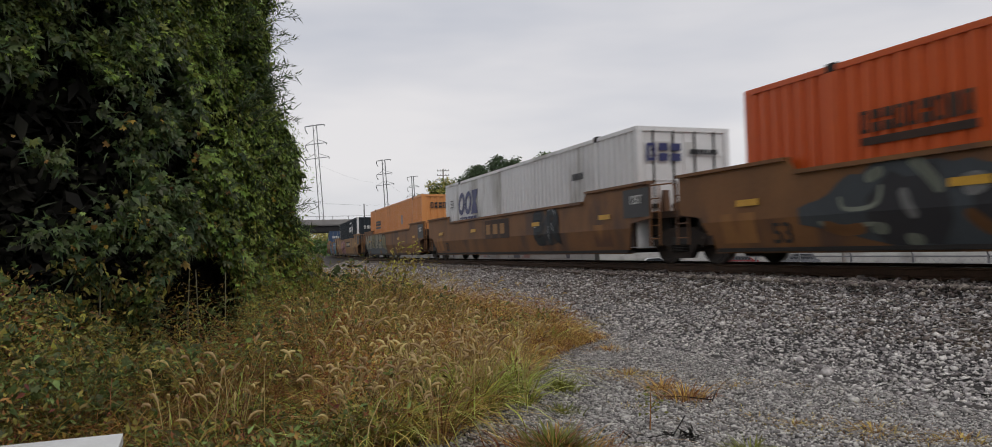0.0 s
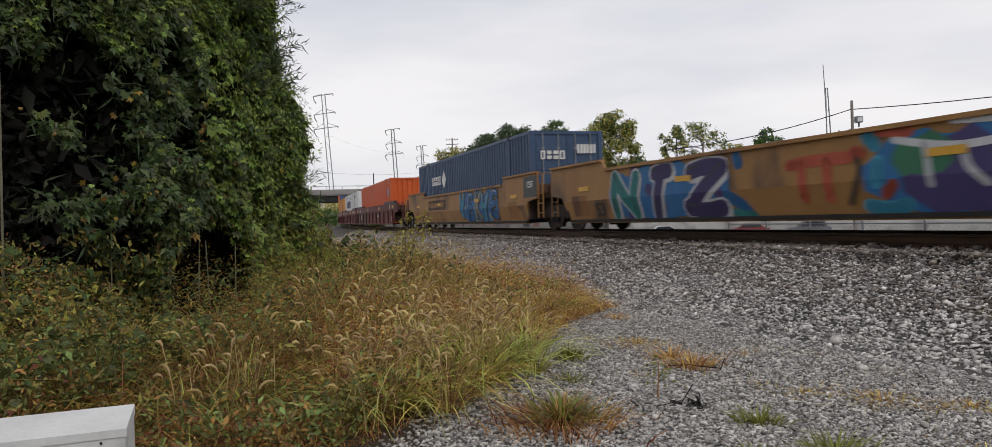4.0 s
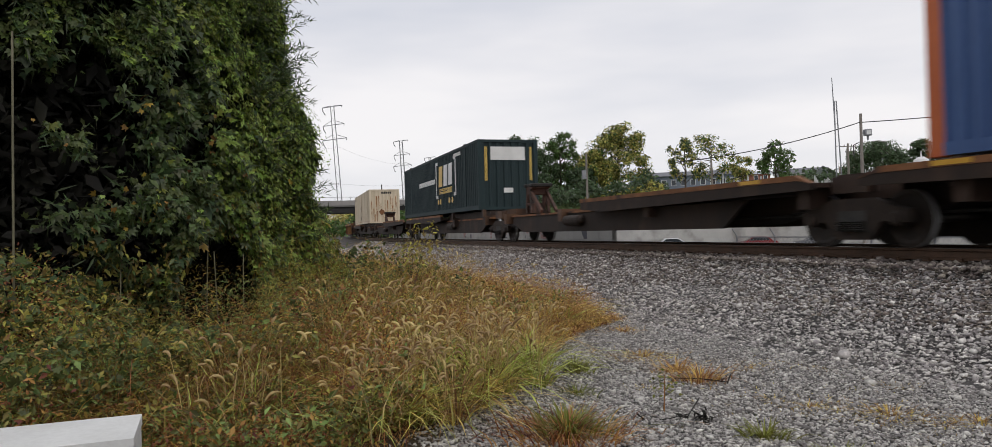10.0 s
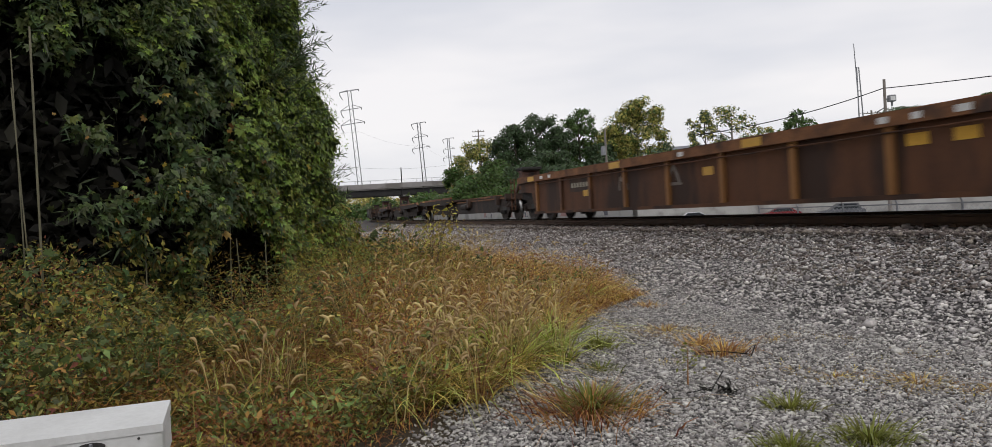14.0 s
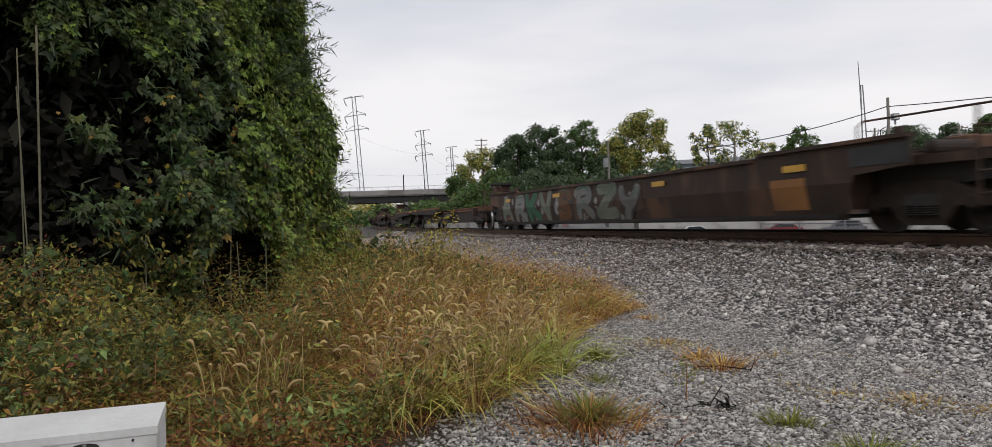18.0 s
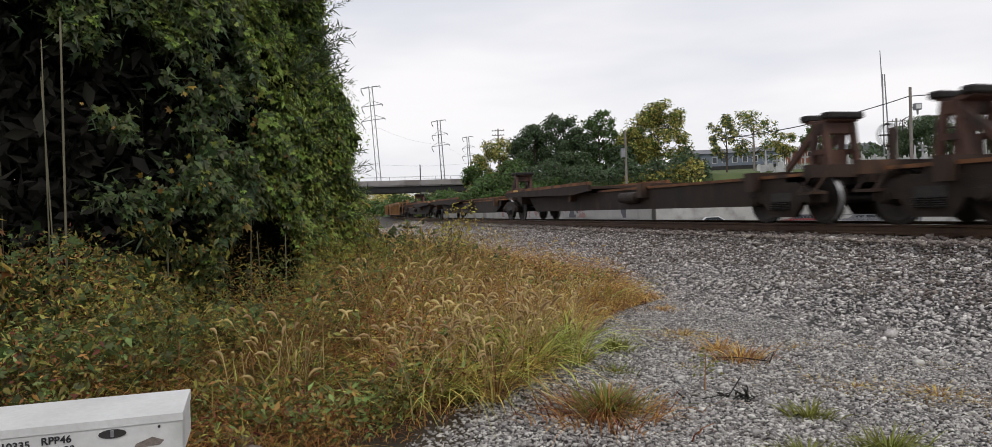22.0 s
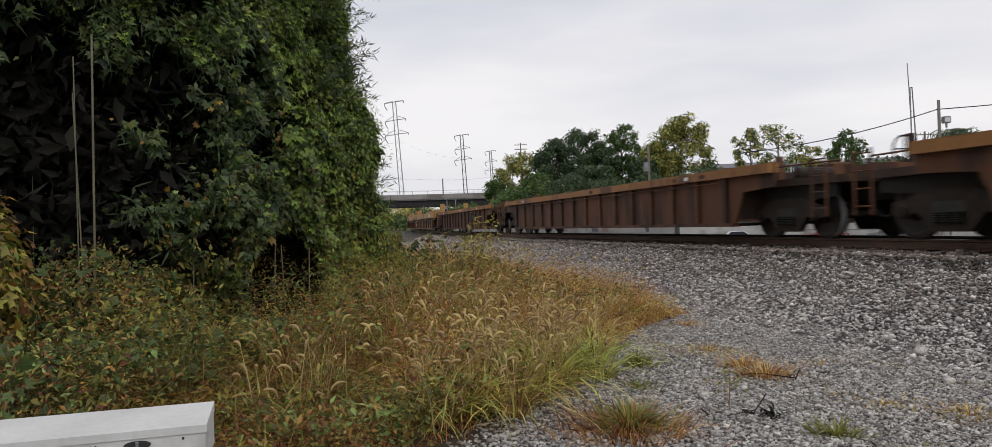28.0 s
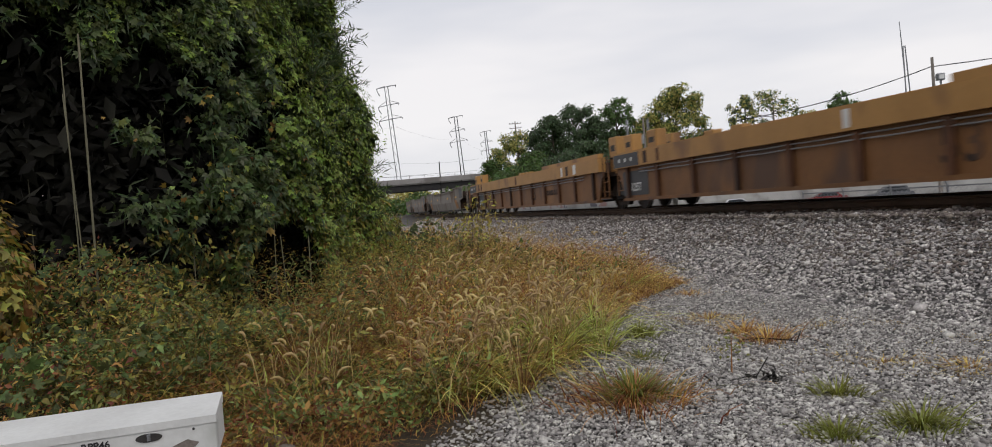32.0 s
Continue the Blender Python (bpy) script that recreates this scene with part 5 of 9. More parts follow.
def container(name, label, paint, posts=None, rails=None, length=16.4, pitch=0.285, post=0.16):
    """A corrugated box with posts at its corners and at the 40-foot lifting points. x forward, y across, z up from its floor."""
    box = thing(name, label, "container", "containers on the train")
    posts, rails = posts or paint, rails or paint
    h, w, H = length / 2, 1.30, 2.896
    wave = [(0.0, 0.0), (0.40, 0.0), (0.48, 0.046), (0.92, 0.046)]
    for y in (-1, 1):
        sh = Shape()
        xs = []
        n = int((length - 0.3) / pitch)
        for k in range(n):
            for f, d in wave:
                xs.append((-h + 0.15 + (k + f) * (length - 0.3) / n, d))
        xs.append((h - 0.15, 0.0))
        for x, d in xs:
            yy = y * (w - 0.012 - d)
            sh.v += [(x, yy, 0.2), (x, yy, H - 0.1)]
        for k in range(len(xs) - 1):
            q = (2 * k, 2 * k + 2, 2 * k + 3, 2 * k + 1)
            sh.f.append(q if y < 0 else q[::-1])
        part("side_panel", sh, paint, box)
        lo, hi = min(y * (w - 0.07), y * w), max(y * (w - 0.07), y * w)
        part("top_rail", Shape().box(-h + 0.1, h - 0.1, lo, hi, H - 0.1, H - 0.005), rails, box)
        part("bottom_rail", Shape().box(-h + 0.1, h - 0.1, lo, hi, 0.02, 0.2), rails, box)
        for x in (-6.1, 6.1):
            part("lift_post", Shape().box(x - 0.09, x + 0.09, min(y * (w - 0.06), y * (w + 0.004)), max(y * (w - 0.06), y * (w + 0.004)), 0.0, H + 0.01), paint, box)
            part("lift_casting", Shape().soft(x - 0.1, x + 0.1, min(y * (w - 0.18), y * (w + 0.008)), max(y * (w - 0.18), y * (w + 0.008)), H - 0.12, H + 0.035, 0.012), "grime", box)
        for x in (-1, 1):
            a, b = min(x * (h - post), x * h), max(x * (h - post), x * h)
            part("corner_post", Shape().soft(a, b, min(y * (w - post), y * (w + 0.002)), max(y * (w - post), y * (w + 0.002)), 0.0, H, 0.015), posts, box)
    part("roof", Shape().box(-h + 0.05, h - 0.05, -w + 0.02, w - 0.02, H - 0.045, H - 0.02), paint, box)
    part("floor_pan", Shape().box(-h + 0.1, h - 0.1, -w + 0.05, w - 0.05, 0.05, 0.18), "grime", box)
    part("rear_wall", Shape().box(-h + 0.03, -h + 0.08, -w + 0.1, w - 0.1, 0.05, H - 0.05), paint, box)
    return box


def door_end(box, paint, rods="galv", length=16.4, ribs=True):
    """Two leaf doors with lock rods on the front end."""
    h = length / 2
    for y in (-1, 1):
        lo, hi = min(y * 0.01, y * 1.14), max(y * 0.01, y * 1.14)
        d = part("door", Shape().box(h - 0.09, h - 0.05, lo, hi, 0.12, 2.78), paint, box)
        if ribs:
            for z in (0.45, 1.0, 1.6, 2.2):
                part("door_rib", Shape().box(h - 0.05, h - 0.03, lo + 0.06, hi - 0.06, z, z + 0.34), paint, d)
        for k in (0.3, 0.85):
            part("lock_rod", Shape().tube((h - 0.015, y * k, 0.1), (h - 0.015, y * k, 2.8), 0.022, 0.022, 8).box(h - 0.03, h + 0.005, y * k - 0.07, y * k + 0.07, 0.95, 1.05).box(h - 0.03, h + 0.005, y * k - 0.05, y * k + 0.05, 2.3, 2.36), rods, d)
    part("door_header", Shape().box(h - 0.12, h - 0.01, -1.16, 1.16, 2.78, 2.89), paint, box)
    part("door_sill", Shape().box(h - 0.12, h - 0.01, -1.16, 1.16, 0.0, 0.12), paint, box)


def wall_end(box, paint, length=16.4, n=7):
    """A corrugated blank end."""
    h = length / 2
    sh = Shape()
    xs = []
    for k in range(n):
        for f, d in ((0, 0), (0.35, 0), (0.45, 0.05), (0.9, 0.05)):
            xs.append((-1.14 + (k + f) * 2.28 / n, d))
    xs.append((1.14, 0))
    for y, d in xs:
        sh.v += [(h - 0.03 - d, y, 0.12), (h - 0.03 - d, y, 2.78)]
    for k in range(len(xs) - 1):
        sh.f.append((2 * k, 2 * k + 2, 2 * k + 3, 2 * k + 1))
    part("front_wall", sh, paint, box)
    part("front_header", Shape().box(h - 0.1, h - 0.005, -1.16, 1.16, 2.78, 2.89), paint, box)
    part("front_sill", Shape().box(h - 0.1, h - 0.005, -1.16, 1.16, 0.0, 0.12), paint, box)


SIDE = -1.304


def make_train():
    """Every unit as (thing, place of its middle along the track at the start, height above the rail)."""
    units = []
    joints = {}

    def place(ob, a, b, up=0.0):
        units.append((ob, (a + b) / 2, up))
        return ob

    def well(a, b, front, rear, label, paint="ochre", ribbed=False, group="coupled well cars", **kw):
        return place(well_car("well_car", label, group, b - a, paint, ribbed, front, rear, **kw), a, b)

    def spine(a, b, front, rear, label, **kw):
        return place(spine_car("spine_car", label, "articulated spine cars", b - a, front, rear, **kw), a, b)

    wells = "ochre well cars"
    # first set: ochre wells with double-length boxes
    c = well(-19.8, 1.5, "coupler", "joint", "ochre well car with black and grey graffiti, rusty ends", group=wells, paint="ochre_old", capacity="black")
    side, lim = -1.472, (-7.0, 5.4, 0.29, 1.60)
    panel(c, -6.7, 5.4, side, 0.27, 1.66, "spray_slate", "graffiti", "black and slate sprayed field", 3)
    panel(c, -5.3, -3.9, side - 0.003, 0.30, 1.50, "spray_black", "graffiti", "black sprayed letter", 5)
    panel(c, -3.6, 2.0, side - 0.003, 0.30, 1.55, "spray_black", "graffiti", "black sprayed letter", 6)
    sprayed_lines(c, "spray_sage", 0.035, [[(-5.8, 1.08), (-5.72, 0.92), (-5.35, 0.90), (-5.1, 0.98), (-5.02, 1.2)], [(-6.25, 0.72), (-5.9, 0.60), (-5.3, 0.66), (-5.1, 0.62)]], side - 0.006, lim)
    sprayed_lines(c, "spray_sage", 0.09, [[(-4.45, 1.52), (-4.3, 1.38), (-4.12, 1.18), (-4.08, 1.12)], [(-5.22, 1.36), (-5.05, 1.42)], [(-5.18, 0.60), (-5.05, 0.58)], [(-4.62, 0.42), (-4.5, 0.40)]], side - 0.006, lim)
    sprayed_lines(c, "spray_grey", 0.08, [[(-4.64, 1.08), (-4.58, 0.9), (-4.5, 0.78)], [(-3.68, 1.18), (-3.5, 1.2), (-3.45, 1.1), (-3.62, 1.04), (-3.68, 1.18)]], side - 0.009, lim)
    sprayed_lines(c, "ochre_old", 0.09, [[(-6.1, 0.66), (-5.8, 0.58), (-5.45, 0.60)], [(-3.65, 0.72), (-3.45, 0.55), (-3.3, 0.50)]], side - 0.009, lim)
    well(1.5, 22.2, "joint", "joint", "ochre well car carrying a white container, patched paint", group=wells, paint="ochre_old", graf=[(3.0, 4.9, 0.50, 1.6, ("spray_slate",), "spray_black", "spray_umber", 2, "black sprayed tag")], sign=(-0.4, 1.0, 2.2, 0.42, 3, "ochre"), plaque=(-0.4, 1.0, 2.2, 0.46), capacity="black")
    c = well(22.2, 43.8, "joint", "coupler", "ochre well car with grey and yellow graffiti letters", group=wells, paint="ochre_old", graf=[(-8.3, -0.2, 0.30, 1.60, ("spray_cream", "spray_cream", "spray_olive"), "spray_slate", "spray_sage", 6, "grey and cream sprayed letters", dict(fat=1.35, shine="spray_cream", word="YERZKS"))], capacity="black")
    panel(c, -8.1, -0.3, side - 0.022, 0.29, 0.74, "spray_dull", "graffiti", "dark slate fade along the foot", 9)
    sprayed_lines(c, "spray_cream", 0.07, [[(-8.25, 1.40), (-8.15, 1.42)], [(-8.45, 1.22), (-8.3, 1.2)], [(-8.5, 1.02), (-8.35, 1.0)]], side, (-9, 0, 0.3, 1.8))
    sprayed_lines(c, "spray_umber", 0.035, [[(-7.4, 1.0), (-7.0, 0.85), (-6.6, 1.02)], [(-5.2, 0.9), (-4.8, 1.1), (-4.5, 0.8)], [(-3.0, 1.3), (-2.5, 1.0), (-2.2, 1.15)]], side - 0.024, lim)
    sprayed_lines(c, "ochre_worn", 0.10, [[(-7.05, 0.45), (-6.95, 0.40), (-6.8, 0.42)], [(-2.6, 0.45), (-2.3, 0.42)]], side - 0.025, lim)
    well(43.8, 67.0, "coupler", "joint", "ochre well car with pink graffiti letters and stencilled number", group=wells, graf=[(-5.7, -1.6, 0.30, 1.60, ("spray_pink",), "spray_umber", "spray_pink", 5, "pink sprayed letters", dict(word="EVERY", shine="spray_rose", fat=1.6))], sign=(1.2, 1.0, 2.9, 0.26, 10, "white"), plaque=(1.2, 1.0, 3.0, 0.28), capacity="black")
    c = well(67.0, 87.8, "joint", "joint", "empty ochre well car covered in blue and green graffiti", group=wells, graf=[(-6.3, -1.5, 0.28, 1.60, ("spray_teal", "spray_purple", "spray_purple"), "spray_white", "spray_blue", 3, "teal and purple sprayed letters with white outlines", dict(fat=1.05, word="NIZ", shine="spray_slate"))], capacity="black")
    lim = (-6.6, 8.4, 0.29, 1.60)
    sprayed_lines(c, "spray_blue", 0.13, [[(-1.75, 1.42), (-1.6, 1.1)], [(-1.25, 1.46), (-1.2, 1.34)], [(-1.6, 0.75), (-1.2, 0.55), (-1.0, 0.36)]], side, lim)
    sprayed_lines(c, "spray_teal", 0.07, [[(-1.5, 0.42), (-1.0, 0.36), (-0.85, 0.34)]], side - 0.004, lim)
    sprayed_lines(c, "spray_red", 0.10, [[(0.15, 1.18), (0.7, 1.22), (1.5, 1.22)], [(0.45, 1.18), (0.47, 0.62)], [(1.02, 1.2), (1.04, 0.60)]], side, lim, "sprayed_line", "red sprayed stroke")
    panel(c, 1.75, 8.3, side, 0.27, 1.66, "spray_blue", "graffiti", "large blue sprayed field", 11)
    panel(c, 2.45, 5.6, side - 0.003, 0.28, 1.50, "spray_purple", "graffiti", "purple and dark blue sprayed letter", 12)
    panel(c, 2.30, 3.3, side - 0.006, 0.85, 1.48, "spray_green", "graffiti", "dark green sprayed corner", 13)
    panel(c, 5.8, 8.0, side - 0.003, 0.30, 1.50, "spray_teal", "graffiti", "teal sprayed letter", 14)
    sprayed_lines(c, "spray_white", 0.055, [[(2.35, 1.40), (2.8, 1.30), (3.4, 1.22), (4.1, 1.26)], [(2.85, 1.28), (2.9, 1.0), (2.92, 0.72)], [(3.45, 1.22), (3.5, 0.95), (3.75, 0.70)], [(3.3, 1.56), (3.9, 1.52)], [(6.0, 1.3), (6.5, 0.6), (7.0, 1.3), (7.6, 0.6)]], side - 0.009, lim, "sprayed_line", "white sprayed stroke")
    sprayed_lines(c, "spray_cyan", 0.11, [[(1.85, 1.5), (2.0, 1.35)], [(2.05, 1.1), (2.0, 0.8)], [(1.8, 0.45), (2.2, 0.40), (2.5, 0.45)]], side - 0.009, lim)
    sprayed_lines(c, "spray_red", 0.09, [[(1.6, 1.30), (1.75, 1.26)], [(2.15, 0.62), (2.3, 0.75)], [(2.1, 1.56), (2.6, 1.50)]], side - 0.012, lim)
    sprayed_lines(c, "spray_umber", 0.05, [[(1.45, 0.50), (1.6, 0.75), (1.7, 1.0), (1.65, 1.2)]], side - 0.012, lim)
    well(87.8, 109.6, "joint", "coupler", "ochre well car with blue graffiti carrying a blue container", group=wells, graf=[(1.4, 6.5, 0.30, 1.60, ("spray_cyan", "spray_blue", "spray_sage"), "spray_umber", "spray_blue", 5, "blue sprayed letters")], sign=(-2.7, 1.0, 2.9, 0.24, 10, "ochre"), plaque=(-2.7, 1.0, 3.0, 0.26), capacity="black")
    # maroon set
    mar = dict(paint="maroon", ribbed=True, group="maroon well cars", top=1.55, band=0.40, pitch=1.9, guides=True, endpaint="maroon")
    well(109.6, 133.6, "coupler", "joint", "maroon ribbed well car with yellow reflectors", sign=(2.0, 0.85, 1.2, 0.22, 6, "white"), **mar)
    well(133.6, 153.5, "joint", "joint", "maroon ribbed well car carrying a white container", mark=-4.5, **mar)
    well(153.5, 175.0, "joint", "coupler", "maroon ribbed well car with stencilled number", sign=(-3.8, 0.62, 2.6, 0.26, 10, "white"), mark=1.6, **mar)
    # five spine units
    sp = [175.0, 195.2, 213.0, 230.8, 248.3, 268.0]
    for k in range(5):
        spine(sp[k], sp[k + 1], "coupler" if k == 0 else "joint", "coupler" if k == 4 else "joint",
              "rusty brown spine car, %s" % ("loaded with one container" if k % 2 == 0 else "empty, with an upright trailer hitch"), hitch="rear" if k % 2 else "")
    c = well(268.0, 292.3, "coupler", "coupler", "single brown ribbed well car, empty, white stencil", paint="brown", ribbed=True, group="single well cars", sign=(-5.1, 1.06, 1.3, 0.16, 6, "white"), plaque=(-5.1, 0.92, 1.2, 0.20), capacity=None, top=1.55, band=0.2, pitch=2.1, rib_paint="ochre_worn", chord="rustedge")
    for x, z in ((-4.7, 0.80), (1.6, 1.02), (6.95, 1.12), (7.75, 1.12)):
        part("yellow_plate", Shape().box(x - 0.19, x + 0.19, -1.472, -1.464, z - 0.09, z + 0.09), "yellow", c, "small yellow plate")
    sprayed_lines(c, "greycar", 0.05, [[(-2.6, 0.45), (-2.5, 1.1)], [(-2.5, 1.1), (-2.1, 0.9), (-2.2, 0.5), (-2.6, 0.45)], [(-0.2, 0.5), (0.2, 1.2), (0.6, 0.5)], [(0.0, 0.8), (0.5, 0.8)]], -1.474, (-9, 9, 0.34, 1.3), "sprayed_line", "faded grey ghost of old graffiti")
    sp = [292.3, 312.4, 331.3, 350.8]
    for k in range(3):
        spine(sp[k], sp[k + 1], "coupler" if k == 0 else "joint", "coupler" if k == 2 else "joint", "empty dark brown spine car with upright hitch", hitch=("front", "rear", "rear")[k])
    well(350.8, 375.8, "coupler", "coupler", "dark brown well car with green and white graffiti, empty", paint="darkbrown", group="single well cars", graf=[(-9.1, 2.6, 0.30, 1.36, ("spray_sage", "spray_grey", "spray_green", "spray_sage", "ochre_old", "spray_grey"), "spray_umber", "darkbrown", 8, "sage green and grey sprayed letters", dict(fat=1.2, shine="spray_green"))], top=1.42, raised=1.5, capacity="ochre")
    sp = [375.8, 395.6, 414.6, 434.0]
    for k in range(3):
        spine(sp[k], sp[k + 1], "coupler" if k == 0 else "joint", "coupler" if k == 2 else "joint", "empty dark brown spine car with upright hitch", hitch=("front", "rear", "rear")[k])
    sp = [434.0, 454.3, 473.9, 492.3]
    for k in range(3):
        spine(sp[k], sp[k + 1], "coupler" if k == 0 else "joint", "coupler" if k == 2 else "joint", "empty dark brown spine car with upright hitch", hitch=("front", "front", "rear")[k])
    och = dict(paint="ochre_worn", ribbed=True, group="worn ribbed well cars", top=1.48, capacity=None, band=0.18, pitch=1.25, rib_paint="ochre")
    well(492.3, 514.3, "coupler", "coupler", "worn ochre ribbed well car, empty", sign=(-6.0, 0.9, 2.2, 0.3, 8, "black"), **och)
    well(514.3, 533.8, "coupler", "coupler", "worn ochre ribbed well car, empty", **och)
    bro = dict(paint="brown", ribbed=True, group="worn ribbed well cars", top=1.5, capacity=None, band=0.18, pitch=1.25, rib_paint="brown", chord="ochre_worn")
    well(533.8, 553.2, "coupler", "coupler", "rusty brown ribbed well car, empty", **bro)
    well(553.2, 577.6, "coupler", "coupler", "rusty brown ribbed well car, empty", **bro)
    well(577.6, 600.6, "coupler", "coupler", "rusty brown ribbed well car, empty, faded tag", graf=[(3.2, 5.4, 0.4, 1.2, ("spray_slate",), "spray_umber", "darkbrown", 3, "faded grey tag")], **bro)
    # chord is lighter than the recessed panels: shading is put into the paint
    new_w = dict(paint="ochre_old", ribbed=True, group="ochre ribbed well cars", top=1.62, band=0.42, pitch=1.7, posts=True, capacity="darkbrown", rib_paint="brown", chord="ochre_lit")
    well(600.6, 623.1, "coupler", "joint", "ochre ribbed well car, empty, with lock posts", mark=1.5, sign=(5.4, 0.74, 2.0, 0.22, 9, "darkbrown"), **new_w)
    well(623.1, 642.2, "joint", "joint", "ochre ribbed well car, empty, with lock posts", mark=2.9, sign=(5.4, 0.74, 2.0, 0.22, 9, "darkbrown"), **new_w)
    well(642.2, 664.8, "joint", "coupler", "ochre ribbed well car, empty, with lock posts", mark=2.9, sign=(5.4, 0.74, 2.0, 0.22, 9, "darkbrown"), **new_w)
    gr = dict(paint="greycar", ribbed=False, group="grey well cars", top=1.6, raised=1.75, capacity=None)
    for k in range(4):
        well(664.8 + 22 * k, 686.8 + 22 * k, "coupler", "coupler", "grey weathered well car, empty", **gr)

    def box_on(mid, up, name, label, paint, **kw):
        c = container(name, label, paint, **kw)
        units.append((c, mid, up))
        return c

    W = 0.36
    c = box_on(-9.2, W, "container", "bright orange corrugated container, dark lettering", "orange")
    wall_end(c, "orange")
    bars(c, -4.6, SIDE, 1.86, 1.9, 0.34, 9, "darkbrown", "brand_marking")
    part("brand_line", Shape().box(-5.55, -3.65, SIDE - 0.004, SIDE + 0.004, 1.50, 1.62), "darkbrown", c)
    c = box_on(11.02, W, "container", "white corrugated container with dark blue lettering and doors", "boxwhite")
    door_end(c, "boxwhite", rods="grime")
    for x, n in ((-5.85, 20), (-4.98, 20)):
        ring = Shape()
        for k in range(n):
            a, b = 2 * math.pi * k / n, 2 * math.pi * (k + 1) / n
            ring.plate([(x + q * 0.40 * math.cos(v) + 0.07 * math.sin(v), 1.95 + (q * 0.46 + (1 - q) * 0.06) * math.sin(v)) for v, q in ((a, 0.52), (b, 0.52), (b, 1), (a, 1))], SIDE - 0.004, SIDE + 0.004)
        part("brand_ring", ring, "navy", c)
    for z0, z1 in ((1.49, 1.95), (2.41, 1.95)):
        part("brand_wedge", Shape().plate([(-4.62, z0), (-3.78, z0), (-4.0, z1), (-4.34, z1)] if z0 < z1 else [(-4.34, z1), (-4.0, z1), (-3.70, z0), (-4.50, z0)], SIDE - 0.004, SIDE + 0.004), "navy", c)
    bars(c, -5.0, SIDE, 1.30, 2.2, 0.2, 10, "navy", "brand_marking")
    bars(c, 5.0, SIDE, 2.0, 0.7, 0.18, 6, "black", "serial_marking")
    bars(c, 0, -0.55, 2.28, 1.0, 0.42, 3, "navy", "brand_marking", end=8.22)
    bars(c, 0, 0.55, 2.3, 0.8, 0.12, 6, "black", "serial_marking", end=8.22)
    letters(c, "53", -7.2, SIDE - 0.006, 2.0, 0.45, "black")
    c = box_on(31.95, W, "container", "faded orange corrugated container with dark lettering", "peach")
    wall_end(c, "peach")
    bars(c, -4.9, SIDE, 1.95, 1.9, 0.32, 9, "black", "brand_marking")
    part("brand_line", Shape().box(-5.85, -3.95, SIDE - 0.004, SIDE + 0.004, 1.60, 1.71), "black", c)
    bars(c, 0, 0.1, 2.35, 1.9, 0.28, 9, "black", "brand_marking", end=8.205)
    part("decal", Shape().box(2.9, 3.3, SIDE - 0.004, SIDE + 0.004, 1.6, 2.1), "galv", c)
    c = box_on(56.3, W, "container", "dark slate container with white corner posts and white lettering", "slate", posts="white")
    wall_end(c, "slate")
    bars(c, 2.6, SIDE, 2.05, 1.9, 0.42, 5, "white", "brand_marking", 0.1)
    part("brand_diamond", Shape().plate([(3.8, 2.05), (4.25, 2.5), (4.7, 2.05), (4.25, 1.6)], SIDE - 0.004, SIDE + 0.004), "white", c)
    bars(c, 3.0, SIDE, 2.6, 1.5, 0.14, 9, "white", "serial_marking")
    bars(c, 0, -0.1, 2.1, 1.3, 0.24, 5, "white", "brand_marking", end=8.205)
    bars(c, 0, 0.85, 2.0, 0.22, 1.3, 2, "white", "serial_marking", end=8.205)
    c = box_on(97.5, W, "container", "deep blue container with white lettering and doors", "umaxblue", posts="umaxblue")
    door_end(c, "umaxblue")
    bars(c, -4.4, SIDE, 1.95, 1.8, 0.4, 5, "white", "brand_marking", 0.1)
    part("brand_diamond", Shape().plate([(-3.4, 1.95), (-3.0, 2.35), (-2.6, 1.95), (-3.0, 1.55)], SIDE - 0.004, SIDE + 0.004), "white", c)
    bars(c, 0, -0.5, 2.1, 0.9, 0.28, 4, "white", "brand_marking", end=8.225)
    bars(c, 0, 0.7, 2.3, 0.7, 0.3, 6, "white", "serial_marking", end=8.225)
    c = box_on(122.9, W, "container", "bright orange corrugated container, no lettering", "orange")
    wall_end(c, "orange")
    part("decal", Shape().tube((7.0, SIDE - 0.005, 2.0), (7.0, SIDE + 0.005, 2.0), 0.3, 0.3, 20), "galv", c)
    c = box_on(142.86, W, "container", "white corrugated container with dark blue lettering and red ring", "boxwhite")
    door_end(c, "boxwhite", rods="grime")
    part("brand_field", Shape().box(-3.6, -0.5, SIDE - 0.003, SIDE + 0.003, 1.5, 2.25), "galv", c, "grey shaded lettering field")
    bars(c, -2.75, SIDE - 0.004, 1.86, 4.5, 0.62, 11, "navy", "brand_marking")
    ring = Shape()
    for k in range(20):
        a, b = radians(60 + 13 * k), radians(60 + 13 * (k + 1))
        ring.plate([(-4.75 + 0.60 * math.cos(a), 1.85 + 0.8 * math.sin(a)), (-4.75 + 0.60 * math.cos(b), 1.85 + 0.8 * math.sin(b)), (-4.75 + 0.68 * math.cos(b), 1.85 + 0.88 * math.sin(b)), (-4.75 + 0.68 * math.cos(a), 1.85 + 0.88 * math.sin(a))], SIDE - 0.004, SIDE + 0.004)
    part("brand_ring", ring, "carred", c)
    bars(c, 5.4, SIDE, 2.42, 1.3, 0.2, 9, "black", "serial_marking")
    bars(c, -0.2, SIDE, 2.45, 1.4, 0.12, 10, "black", "serial_marking")
    bars(c, 0, 0.0, 2.05, 1.7, 0.6, 3, "navy", "brand_marking", end=8.225)
    c = box_on(163.54, W, "container", "amber corrugated container with black lettering", "amber")
    door_end(c, "amber", rods="darkbrown")
